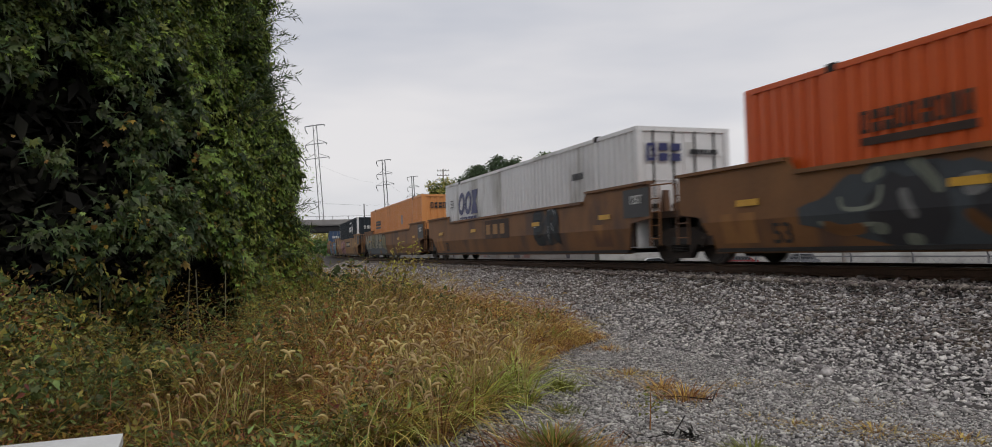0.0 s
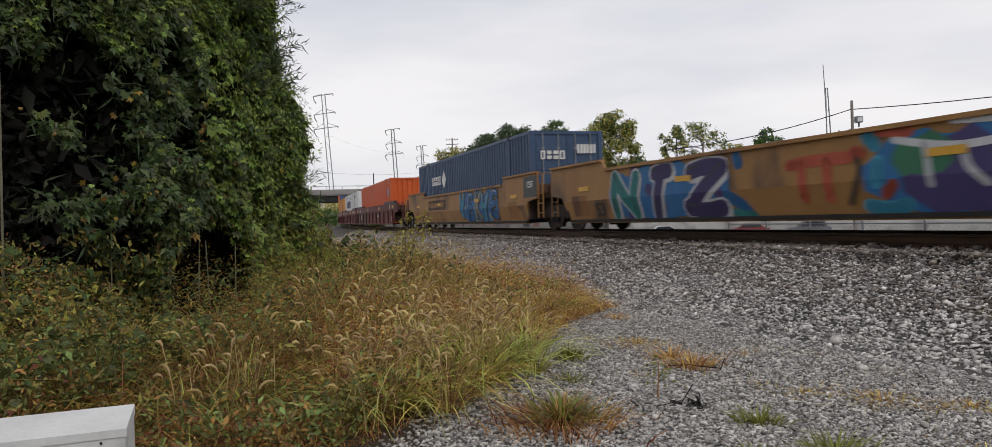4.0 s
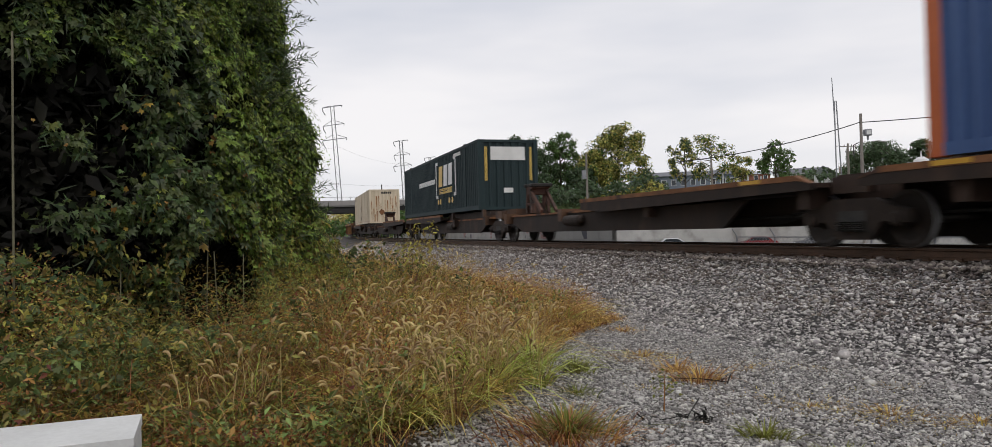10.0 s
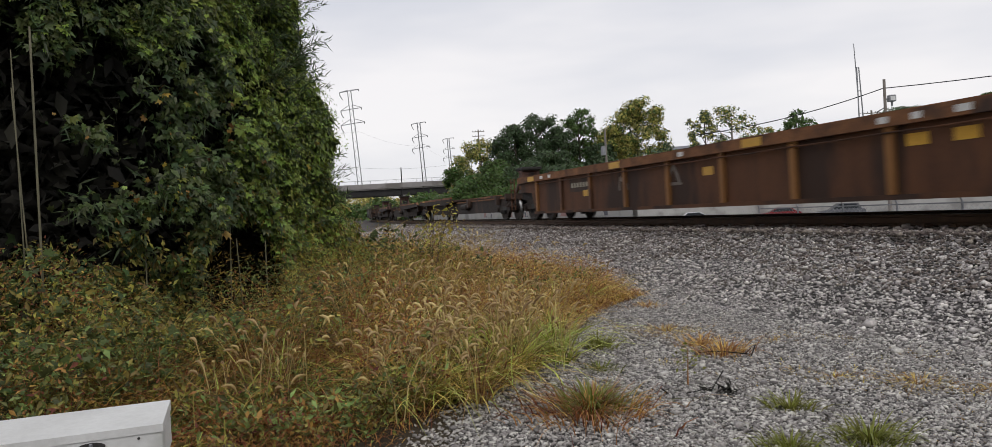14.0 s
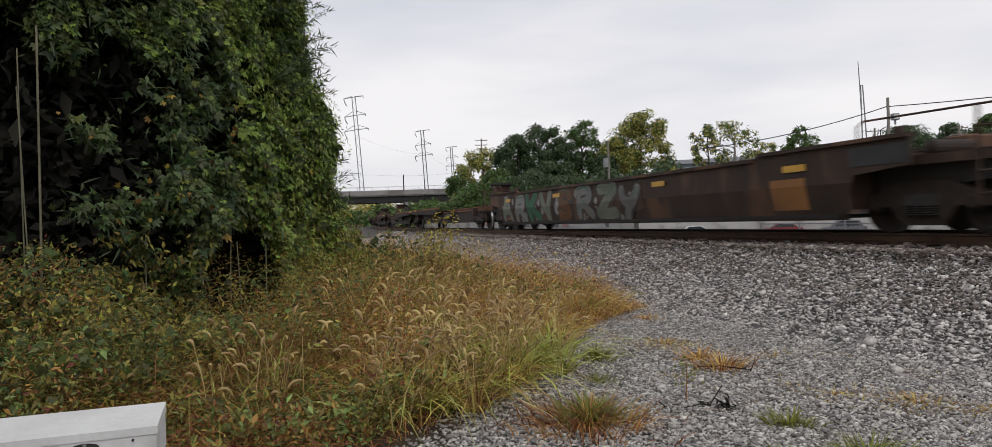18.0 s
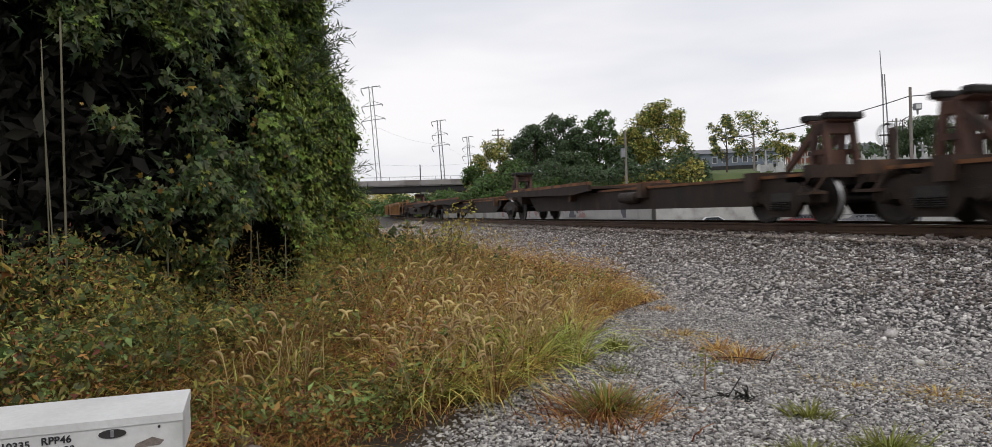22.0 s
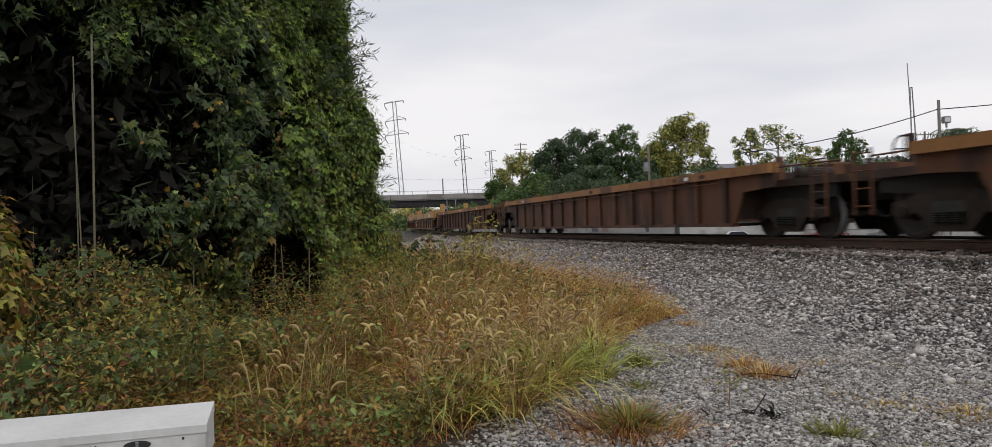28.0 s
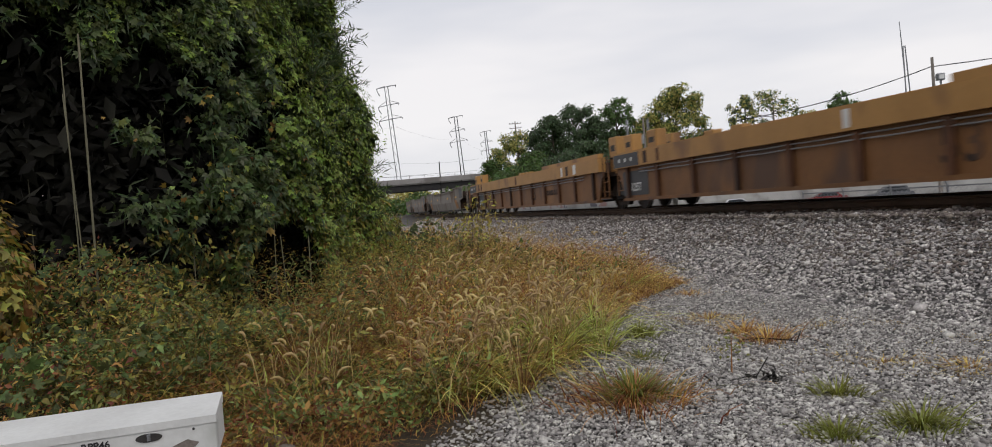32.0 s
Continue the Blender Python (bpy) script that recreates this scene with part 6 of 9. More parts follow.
    bars(c, 4.35, SIDE, 1.94, 1.85, 0.32, 9, "black", "brand_marking")
    part("brand_line", Shape().box(3.4, 5.3, SIDE - 0.004, SIDE + 0.004, 1.58, 1.69), "black", c)
    bars(c, 0, 0.0, 2.3, 1.8, 0.3, 9, "black", "brand_marking", end=8.225)
    S = 1.29
    c = box_on(185.35, S, "container", "blue corrugated container with orange corner posts and white lettering", "pacer", posts="postorange", post=0.25)
    wall_end(c, "pacer", n=6)
    bars(c, -1.6, SIDE, 1.50, 2.2, 0.52, 5, "white", "brand_marking", 0.1, wide=True, gap=0.22)
    bars(c, 1.5, SIDE, 1.55, 3.4, 0.62, 10, "white", "brand_marking", 0.1, wide=True, gap=0.22)
    emb = Shape()
    for k in range(9):
        emb.plate([(-5.7 + 0.04 * abs(4 - k), 1.6 + k * 0.1), (-4.5, 1.6 + k * 0.1), (-4.5, 1.655 + k * 0.1), (-5.7 + 0.04 * abs(4 - k), 1.655 + k * 0.1)], SIDE - 0.004, SIDE + 0.004)
    part("brand_emblem", emb, "white", c)
    letters(c, "53", 7.1, SIDE - 0.004, 2.25, 0.52, "white")
    part("placard", Shape().box(6.75, 7.45, SIDE - 0.005, SIDE + 0.004, 1.5, 1.9), "white", c)
    part("placard", Shape().box(-2.0, -1.6, SIDE - 0.005, SIDE + 0.004, 2.3, 2.75), "white", c)
    letters(c, "53", 8.215, 0.05, 2.25, 0.55, "white", turn=90)
    part("placard", Shape().box(8.203, 8.213, -0.35, 0.45, 1.5, 1.95), "white", c)
    part("placard", Shape().box(8.203, 8.213, -0.35, 0.45, 0.7, 1.0), "white", c)
    bars(c, 4.8, SIDE, 2.62, 1.3, 0.16, 9, "white", "serial_marking")
    c = box_on(222.95, S, "container", "dark green corrugated container with white and gold lettering", "green")
    wall_end(c, "green")
    for x, m in ((1.5, "gold"), (2.5, "white"), (3.45, "white")):
        part("brand_letter", Shape().plate([(x - 0.42, 1.35), (x + 0.30, 1.35), (x + 0.42, 2.35), (x - 0.30, 2.35)], SIDE - 0.004, SIDE + 0.004), m, c)
    bars(c, 2.5, SIDE, 1.12, 2.6, 0.26, 10, "gold", "brand_marking")
    for x, e in ((0.55, 1), (4.45, -1)):
        part("bracket", Shape().box(x - 0.07, x + 0.07, SIDE - 0.004, SIDE + 0.004, 0.8, 2.6).box(min(x, x + e * 0.35), max(x, x + e * 0.35), SIDE - 0.004, SIDE + 0.004, 2.46, 2.6).box(min(x, x + e * 0.35), max(x, x + e * 0.35), SIDE - 0.004, SIDE + 0.004, 0.8, 0.94), "white", c)
    bars(c, -1.7, SIDE, 1.70, 3.9, 0.24, 18, "white", "slogan_marking")
    bars(c, 4.8, SIDE, 2.62, 1.3, 0.16, 9, "white", "serial_marking")
    for x in (0.95, 1.4, 3.2, 3.8):
        part("decal", Shape().tube((x, SIDE - 0.005, 0.62), (x, SIDE + 0.004, 0.62), 0.14, 0.14, 14), "gold", c)
    part("placard", Shape().box(8.165, 8.175, -0.75, 0.75, 2.05, 2.6), "white", c)
    bars(c, 0, -0.95, 1.9, 0.12, 1.4, 2, "gold", "serial_marking", end=8.175)
    bars(c, 0, 1.0, 1.9, 0.1, 1.4, 2, "gold", "serial_marking", end=8.175)
    part("placard", Shape().box(8.165, 8.175, -0.2, 0.2, 0.7, 0.9), "white", c)
    c = box_on(258.22, S, "container", "beige corrugated container with rust-streaked end", "beige")
    wall_end(c, "beige")
    for x, z in ((-0.35, 1.48), (-0.35, 0.54)):
        part("hazard_diamond", Shape().plate([(x - 0.2, z), (x, z + 0.26), (x + 0.2, z), (x, z - 0.26)], SIDE - 0.004, SIDE + 0.004), "girder", c)
    bars(c, -6.9, SIDE, 2.55, 1.4, 0.14, 9, "greycar", "serial_marking", gap=0.4)
    bars(c, 0, 0.2, 2.6, 0.9, 0.16, 5, "girder", "serial_marking", end=8.175)
    rr = random.Random(5)
    for k in range(22):
        y, z1, w = rr.uniform(-1.12, 1.12), rr.uniform(0.7, 2.45), rr.uniform(0.02, 0.06)
        z0 = max(0.12, z1 - rr.uniform(0.4, 1.5))
        part("rust_streak", Shape().add([(8.172, y - w, z1 - 0.1), (8.172, y, z1), (8.172, y + w, z1 - 0.08), (8.172, y + w * 0.4, z0), (8.172, y - w * 0.3, z0)], [(0, 4, 3, 2, 1)]), "rust", c)
    part("hazard_diamond", Shape().add([(8.176, -0.5, 0.95), (8.176, -0.24, 1.25), (8.176, 0.02, 0.95), (8.176, -0.24, 0.65)], [(0, 3, 2, 1)]), "rustedge", c)
    part("lower_stripe", Shape().box(-8.0, 8.0, SIDE - 0.004, SIDE + 0.002, 0.185, 0.205), "rust", c)
    return units


UNITS = make_train()
for _o in (TRUCK, *TRUCK.children_recursive):
    bpy.data.objects.remove(_o)


def motions():
    """The train rolls by at an even pace along the curve of the track."""
    for ob, s0, up in UNITS:
        rows = []
        for k in range(33):
            s = s0 - SPEED * k
            a, b = track(s + 6.5), track(s - 6.5)
            mid = (a + b) / 2 + Vector((0, 0, up))
            d = b - a
            rows.append((float(k), Matrix.Translation(mid) @ Matrix.Rotation(math.atan2(d.y, d.x), 4, "Z") @ Matrix.Rotation(-math.atan2(d.z, math.hypot(d.x, d.y)), 4, "Y")))
        walk(ob, rows)
    # wheels turn with the pace; every wheelset of a kind rolls alike
    for group, x in zip(WHEELSETS, (-0.89, 0.89)):
        first = group[0]
        step = SPEED / FPS / 0.4545
        walk(first, [(k / FPS, Matrix.Translation((x, 0, 0.455)) @ Matrix.Rotation(step * k, 4, "Y")) for k in range(32 * FPS + 1)])
        keys = first.animation_data
        for other in group[1:]:
            other.rotation_mode = "QUATERNION"
            other.animation_data_create()
            other.animation_data.action = keys.action
            other.animation_data.action_slot = keys.action_slot


# ---- far side of the line: lot, wall, fence, hill ----
def build_far_wall():
    sh = Shape()
    sweep(sh, [(-7.0, -2.8), (-6.75, -2.8), (-6.75, 0.52), (-7.0, 0.52)], 21, 126, 3)
    wall = thing("wall_far", "low pale concrete retaining wall with sprayed tags", "wall", kind="structure")
    part("wall_face", sh, "concrete", wall)
    cap = Shape()
    sweep(cap, [(-7.05, 0.52), (-6.70, 0.52), (-6.70, 0.60), (-7.05, 0.60)], 21, 126, 3)
    part("coping", cap, "concrete", wall)
    for k, (a, b) in enumerate(((24, 27), (30, 34), (38, 43), (48, 52))):
        g = Shape()
        sweep(g, [(-6.745, -0.15), (-6.738, -0.15), (-6.738, 0.42), (-6.745, 0.42)], a, b, 0.8)
        part("graffiti", g, "graf_wall", wall, "sprayed tag")


build_far_wall()


def build_lot_wall():
    out = [(88.0 * math.sin(radians(b)), 88.0 * math.cos(radians(b))) for b in range(2, 44, 3)]
    back = [(88.5 * math.sin(radians(b)), 88.5 * math.cos(radians(b))) for b in range(41, 1, -3)]
    thing("wall_lot", "pale concrete retaining wall behind the parking lot", "wall", kind="structure", shape=Shape().slab(out[::-1] + back[::-1], -1.5, 3.2), mat="concrete")


build_lot_wall()


def build_fence():
    fence = thing("chain_link_fence", "galvanised chain link fence with slanted top arms", "fence")
    post = Shape().tube((0, 0, -0.6), (0, 0, 1.75), 0.035, 0.035, 8).tube((0, 0, 1.75), (0.0, 0.22, 2.05), 0.022, 0.022, 6).mesh("fence_post", "galv")
    for k in range(16):
        s = -22 + k * 2.4
        p = track(s, -9.0, -1.80)
        q = track(s + 0.3, -9.0, -1.80)
        part("fence_post", post, None, fence, at=Matrix.Translation(p) @ Matrix.Rotation(math.atan2(q.y - p.y, q.x - p.x), 4, "Z"))
    for h in (-1.7, -0.9, -0.1):
        sh = Shape()
        sweep(sh, [(-9.02, h - 0.02), (-8.98, h - 0.02), (-8.98, h + 0.02), (-9.02, h + 0.02)], -22, 14, 2.4)
        part("fence_rail", sh, "galv", fence)
    net = Shape()
    for k in range(180):
        for e in (1, -1):
            a, b = track(-22 + 0.2 * k, -9.0, -1.72 if e > 0 else -0.1), track(-22 + 0.2 * k + 1.6, -9.0, -0.1 if e > 0 else -1.72)
            net.beam(a, b, 0.006, 0.006)
    part("wire_mesh", net, "galv", fence)["kind"] = "stuff"


build_fence()


def parked_car(label, paint, x, y, turn, boxy=0.0):
    car = thing("parked_car", label, "car", "cars in the lot", at=pose(x, y, float(ground_height(x, y)[0]), 0, 0, turn))
    b = boxy
    low = Shape().plate([(-2.2, 0.3), (-2.25, 0.75), (-2.1, 0.95), (-1.2, 1.0), (1.0, 0.98), (2.05, 0.82), (2.25, 0.6), (2.2, 0.28)], -0.88, 0.88)
    part("body", low, paint, car)
    part("cabin", Shape().plate([(-1.7 - 0.3 * b, 0.98), (-1.15 - 0.7 * b, 1.42 + 0.2 * b), (0.25, 1.45 + 0.2 * b), (1.05, 0.98)], -0.74, 0.74), paint, car)
    for y0 in (-0.75, 0.75):
        part("side_window", Shape().plate([(-1.45 - 0.3 * b, 1.02), (-1.05 - 0.5 * b, 1.36 + 0.2 * b), (0.2, 1.38 + 0.2 * b), (0.85, 1.02)], y0 - 0.006, y0 + 0.006), "pane", car)
    part("windscreen", Shape().add([(1.03, -0.66, 1.01), (1.03, 0.66, 1.01), (0.29, 0.62, 1.44), (0.29, -0.62, 1.44)], [(0, 1, 2, 3)]), "pane", car)
    for x0 in (-1.35, 1.4):
        for y0 in (-0.82, 0.82):
            w = part("wheel", Shape().tube((x0, y0 - 0.1, 0.32), (x0, y0 + 0.1, 0.32), 0.32, 0.32, 18), "tyre", car)
            part("rim", Shape().tube((x0, y0 - 0.11, 0.32), (x0, y0 + 0.11, 0.32), 0.19, 0.19, 12), "galv", w)
    for y0 in (-0.6, 0.6):
        part("headlight", Shape().soft(2.12, 2.26, y0 - 0.2, y0 + 0.2, 0.62, 0.76, 0.02), "white", car)
    part("bumper", Shape().soft(2.14, 2.3, -0.8, 0.8, 0.34, 0.52, 0.03), paint, car)
    return car


parked_car("white saloon car parked in the lot", "carwhite", 18.4, 84.5, -8)
parked_car("dark red saloon car parked in the lot", "carred", 26.4, 81.8, 172)
parked_car("dark grey hatchback parked in the lot", "cargrey", 31.8, 79.2, 170, 0.6)


# ---- towers, poles, wires, bridge ----
def tower(x, y, base, top, spread, lean=0.0):
    t = thing("transmission_tower", "grey lattice steel transmission tower with davit arms", "tower", "power line towers", at=pose(x, y, base, 0, lean, 14))
    H = top - base
    w0, w1 = spread, spread * 0.72

    def leg(e, f, k):
        w = w0 + (w1 - w0) * k
        return Vector((e * w, f * 0.9, H * k))
    for e in (-1, 1):
        sh = Shape()
        for f in (-1, 1):
            sh.beam(leg(e, f, 0), leg(e, f, 1), 0.30, 0.30)
        n = 16
        for k in range(n):
            sh.beam(leg(e, -1, k / n), leg(e, 1, (k + 1) / n), 0.12, 0.12)
            sh.beam(leg(e, 1, k / n), leg(e, -1, (k + 1) / n), 0.12, 0.12)
        part("mast_leg", sh, "galv", t)
    br = Shape()
    n = 14
    for k in range(n):
        e = 1 if k % 2 else -1
        br.beam(leg(-e, 0, k / n), leg(e, 0, (k + 1) / n), 0.08, 0.08)
    part("bracing", br, "galv", t)["kind"] = "stuff"
    for drop, reach, rise in ((0.2, 4.0, 0.3), (7.8, 4.3, 1.7), (13.8, 4.9, 1.9)):
        z = H - drop
        arm = Shape().beam((-reach, 0, z - 0.5), (0, 0, z), 0.26, 0.28).beam((reach, 0, z + 0.3), (0, 0, z), 0.26, 0.28).beam((-reach, 0, z - 0.4), (-w1, 0, z + rise), 0.18, 0.18).beam((reach, 0, z + 0.4), (w1, 0, z + rise), 0.18, 0.18)
        a = part("cross_arm", arm, "galv", t)
        part("insulator", Shape().path([(-reach, 0, z - 0.5), (-reach + 0.1, 0, z - 1.9), (-reach + 0.9, 0, z - 3.4)], 0.16, 6), "girder", a)
        part("insulator", Shape().path([(reach, 0, z + 0.3), (reach - 0.1, 0, z - 0.5)], 0.14, 6), "girder", a)
    return t


tower(-69.4, 312.5, 2.0, 55.3, 0.95, -3.2)
tower(-56.6, 416.5, 2.0, 53.0, 1.05, -2.6)
tower(-54.5, 547.0, 2.0, 56.5, 0.95, -2.2)
tower(-51.0, 690.0, 2.0, 62.0, 1.1, -1.8)


def wires(pts, sag, r, name, label):
    sh = Shape()
    for a, b in zip(pts[:-1], pts[1:]):
        a, b = Vector(a), Vector(b)
        sh.path([a.lerp(b, k / 12) - Vector((0, 0, sag * 4 * (k / 12) * (1 - k / 12))) for k in range(13)], r, 5)
    return thing(name, label, "wire", shape=sh, mat="girder")


wires([(-150, 235, 31.0), (-69.4, 312.5, 38.0), (-56.6, 416.5, 40.0), (-54.5, 547, 42)], 2.0, 0.02, "power_line", "thin dark overhead power line")
wires([(-150, 225, 22.0), (-66, 314, 22.5), (-30, 330, 23.5)], 1.0, 0.03, "power_line", "thin dark overhead power line across the sky")
wires([(-150, 225, 16.5), (-60, 314, 17.0), (-30, 330, 17.2)], 0.6, 0.03, "power_line", "thin dark overhead power line above the bridge")


def utility_pole(x, y, base, top, arms=1, label="weathered timber utility pole with cross arms", box=False):
    p = thing("utility_pole", label, "pole", "utility poles", at=pose(x, y, base))
    H = top - base
    part("shaft", Shape().tube((0, 0, -1), (0, 0, H), 0.17, 0.12, 10), "pole", p)
    for k in range(arms):
        z = H - 0.4 - 0.9 * k
        a = part("cross_arm", Shape().box(-1.2, 1.2, -0.06, 0.06, z - 0.06, z + 0.06), "pole", p)
        for e in (-1.1, -0.5, 0.5, 1.1):
            part("insulator", Shape().tube((e, 0, z + 0.06), (e, 0, z + 0.26), 0.05, 0.03, 8), "girder", a)
    if box:
        part("transformer", Shape().tube((-0.35, -0.2, H - 3.2), (-0.35, -0.2, H - 2.1), 0.3, 0.3, 14), "galv", p)
    return p


utility_pole(-9.4, 149.7, 4, 17.9, 3)
utility_pole(9.8, 94.5, 5.0, 10.9, 0, "grey timber utility pole with a transformer", True)
utility_pole(46.5, 104.0, 6.0, 12.2, 1)
utility_pole(62.0, 112.0, 6.0, 13.0, 2)
utility_pole(28.4, 106.0, 6.0, 11.0, 0, "thin grey street pole")
lamp = utility_pole(32.5, 69.9, -0.8, 11.4, 0, "tall grey timber pole with a floodlight")
part("floodlight", Shape().soft(0.28, 0.90, -0.28, 0.28, 10.15, 10.75, 0.06), "galv", lamp, "boxy floodlight head")
part("light_glass", Shape().box(0.38, 0.80, -0.295, -0.28, 10.25, 10.62), "white", lamp)
part("bracket", Shape().beam((0, 0, 10.4), (0.3, 0, 10.4), 0.1, 0.1).tube((0.6, 0, 10.15), (0.6, 0, 9.75), 0.10, 0.08, 8), "galv", lamp)
part("service_loop", Shape().tube((-0.15, 0, 9.6), (-0.75, 0, 9.3), 0.04, 0.04, 6).tube((-0.75, 0, 9.3), (-0.7, 0, 8.2), 0.04, 0.04, 6), "girder", lamp)
wires([(16.0, 72.0, 7.6), (32.4, 69.9, 10.6)], 0.5, 0.045, "service_wire", "dark service wire from the floodlight pole")
wires([(32.6, 69.9, 10.6), (52.0, 40.0, 10.2)], 0.6, 0.045, "service_wire", "dark service wire crossing to the next pole")


def radio_mast():
    m = thing("radio_mast", "slender two-legged radio mast", "mast", at=pose(43.9, 101.8, float(ground_height(43.9, 101.8)[0]) - 0.1))
    part("whip", Shape().tube((0.0, 0, 9.0), (-0.25, 0, 15.3), 0.10, 0.05, 8), "galv", m)
    part("mast_leg", Shape().tube((0.0, 0, 0), (0.0, 0, 12.2), 0.10, 0.08, 8), "galv", m)
    part("mast_leg", Shape().tube((0.75, 0, 0), (0.25, 0, 12.2), 0.10, 0.08, 8), "galv", m)
    part("bracing", Shape().beam((0, 0, 3), (0.6, 0, 3.2), 0.05, 0.05).beam((0, 0, 6), (0.5, 0, 6.2), 0.05, 0.05).beam((0, 0, 9), (0.4, 0, 9.2), 0.05, 0.05).beam((0, 0, 12.1), (0.3, 0, 12.1), 0.05, 0.05), "galv", m)


radio_mast()


def build_bridge():
    b = thing("road_bridge", "grey concrete road bridge over the railway with dark girders", "bridge")
    a, c = Vector((-112, 183, 0)), Vector((-19.5, 200, 0))
    d = (c - a).normalized()
    n = Vector((-d.y, d.x, 0))

    def bar(u0, u1, v0, v1, z0, z1, name, mat, label=""):
        sh = Shape()
        q = [a + d * u0 + n * v0, a + d * u1 + n * v0, a + d * u1 + n * v1, a + d * u0 + n * v1]
        sh.slab([(p.x, p.y) for p in q], z0, z1)
        return part(name, sh, mat, b, label)
    L = (c - a).length
    bar(0, L, 0, 11, 8.9, 9.5, "deck", "bridgeconc")
    bar(0, L, -0.25, 0.1, 9.2, 10.5, "parapet", "bridgeconc")
    bar(0, L, 10.9, 11.25, 9.2, 10.5, "parapet", "bridgeconc")
    for k in range(5):
        bar(0, L, 0.5 + 2.4 * k, 0.9 + 2.4 * k, 7.3, 8.9, "girder", "girder")
    bar(L - 1.0, L + 16, 0, 11, 0, 8.9, "abutment", "bridgeconc")
    bar(L, L + 16, -0.25, 11.25, 8.9, 9.5, "approach_slab", "bridgeconc")
    bar(L, L + 16, -0.25, 0.1, 9.5, 10.5, "approach_parapet", "bridgeconc")
    for u in (L - 14.2, L - 44):
        bar(u, u + 2.2, 0.2, 10.8, 6.4, 7.3, "pier_cap", "bridgeconc")
        for v in (1.2, 5.0, 8.8):
            p = a + d * (u + 1.1) + n * v
            part("pier_column", Shape().tube((p.x, p.y, 0.5), (p.x, p.y, 6.5), 0.8, 0.8, 16), "girder" if u > L - 20 else "bridgeconc", b)
    sh = Shape()
    for k in range(int(L / 4)):
        p = a + d * (k * 4.0) + n * 0.0
        sh.beam((p.x, p.y, 10.5), (p.x, p.y, 11.4), 0.09, 0.09)
    part("fence_posts", sh, "galv", b)["kind"] = "stuff"
    p, q = a, a + d * L
    part("fence_rail", Shape().beam((p.x, p.y, 11.4), (q.x, q.y, 11.4), 0.07, 0.07), "galv", b)
    for u, h, r in ((L - 14, 14.5, 0.14), (L - 8.5, 13.0, 0.12)):
        p = a + d * u
        part("sign_post", Shape().tube((p.x, p.y, 6), (p.x, p.y, h), r, r, 8), "girder", b)


build_bridge()


# ---- buildings on the hill ----
def block_house(name, label, x, y, z, turn, w, dpt, h, roof_h, wall, roof, wins, storeys=2, gable=True):
    """A house whose long front faces -y before it is turned."""
    o = thing(name, label, "house", "buildings on the hill", at=pose(x, y, z, 0, 0, turn))
    part("wall", Shape().box(-w / 2, w / 2, 0, dpt, -3, h), wall, o)
    rs = Shape()
    if gable:
        rs.add([(-w / 2 - 0.4, -0.5, h), (w / 2 + 0.4, -0.5, h), (w / 2 + 0.4, dpt + 0.5, h), (-w / 2 - 0.4, dpt + 0.5, h), (-w / 2 - 0.4, dpt / 2, h + roof_h), (w / 2 + 0.4, dpt / 2, h + roof_h)],
               [(0, 1, 5, 4), (2, 3, 4, 5), (0, 4, 3), (1, 2, 5), (0, 3, 2, 1)])
    else:
        rs.box(-w / 2 - 0.3, w / 2 + 0.3, -0.3, dpt + 0.3, h, h + roof_h)
    part("roof", rs, roof, o)
    sh_h = h / storeys
    for s in range(storeys):
        for k in range(wins):
            cx = -w / 2 + (k + 0.5) * w / wins
            z0 = s * sh_h + sh_h * 0.34
            f = part("window", Shape().box(cx - 0.62, cx + 0.62, -0.06, 0.02, z0 - 0.08, z0 + 1.38), "housewhite", o)
            part("pane", Shape().box(cx - 0.5, cx + 0.5, -0.075, -0.06, z0, z0 + 1.3), "pane", f)
    return o


store = block_house("shop_building", "long blue-grey shop building with dark shingle roof", 42.7, 185.2, 10.3, -13.0, 25.5, 11, 3.5, 1.4, "siding", "roof", 11, 1)
part("awning", Shape().box(-12.7, 12.7, -1.6, 0, -0.6, 0.35), "girder", store, "dark awning over the ground floor")
part("sign_board", Shape().box(-10.6, -7.6, -1.66, -1.61, 0.1, 0.9), "white", store, "pale sign without readable words")
block_house("house", "low red brick house with pale roof beyond the graves", 74.4, 228.2, 13.9, -18.1, 8.0, 8, 2.6, 1.0, "brickred", "roofpale", 3, 1)
block_house("house", "long white house with blue-grey roof and dark windows", 93.2, 242.6, 14.2, -21.0, 16.0, 9, 3.3, 1.8, "housewhite", "roof", 6, 1)
block_house("house", "white gabled house with grey roof", 99.0, 231.0, 13.4, 66.0, 8.0, 6.0, 2.6, 2.6, "housewhite", "roof", 3, 1)
block_house("house", "tan house with brown hipped roof", 105.4, 232.6, 14.4, -24.2, 7.0, 8, 2.4, 1.9, "concrete", "roofbrown", 3, 1)
tower_house = block_house("church", "grey stone church tower with pinnacles above the trees", 172.6, 383.0, 14.0, -24.3, 4.4, 4.4, 22.8, 0.4, "bridgeconc", "bridgeconc", 1, 1, False)
for _x in (-2.0, 0.0, 2.0):
    part("pinnacle", Shape().tube((_x, 0.3, 23.0), (_x, 0.3, 25.0), 0.3, 0.06, 5), "bridgeconc", tower_house)
mausoleum = block_house("mausoleum", "small white domed mausoleum with arched dark doorway", 51.6, 95.2, 6.5, -28.5, 2.5, 2.6, 2.0, 0.25, "housewhite", "marble", 0, 1, False)
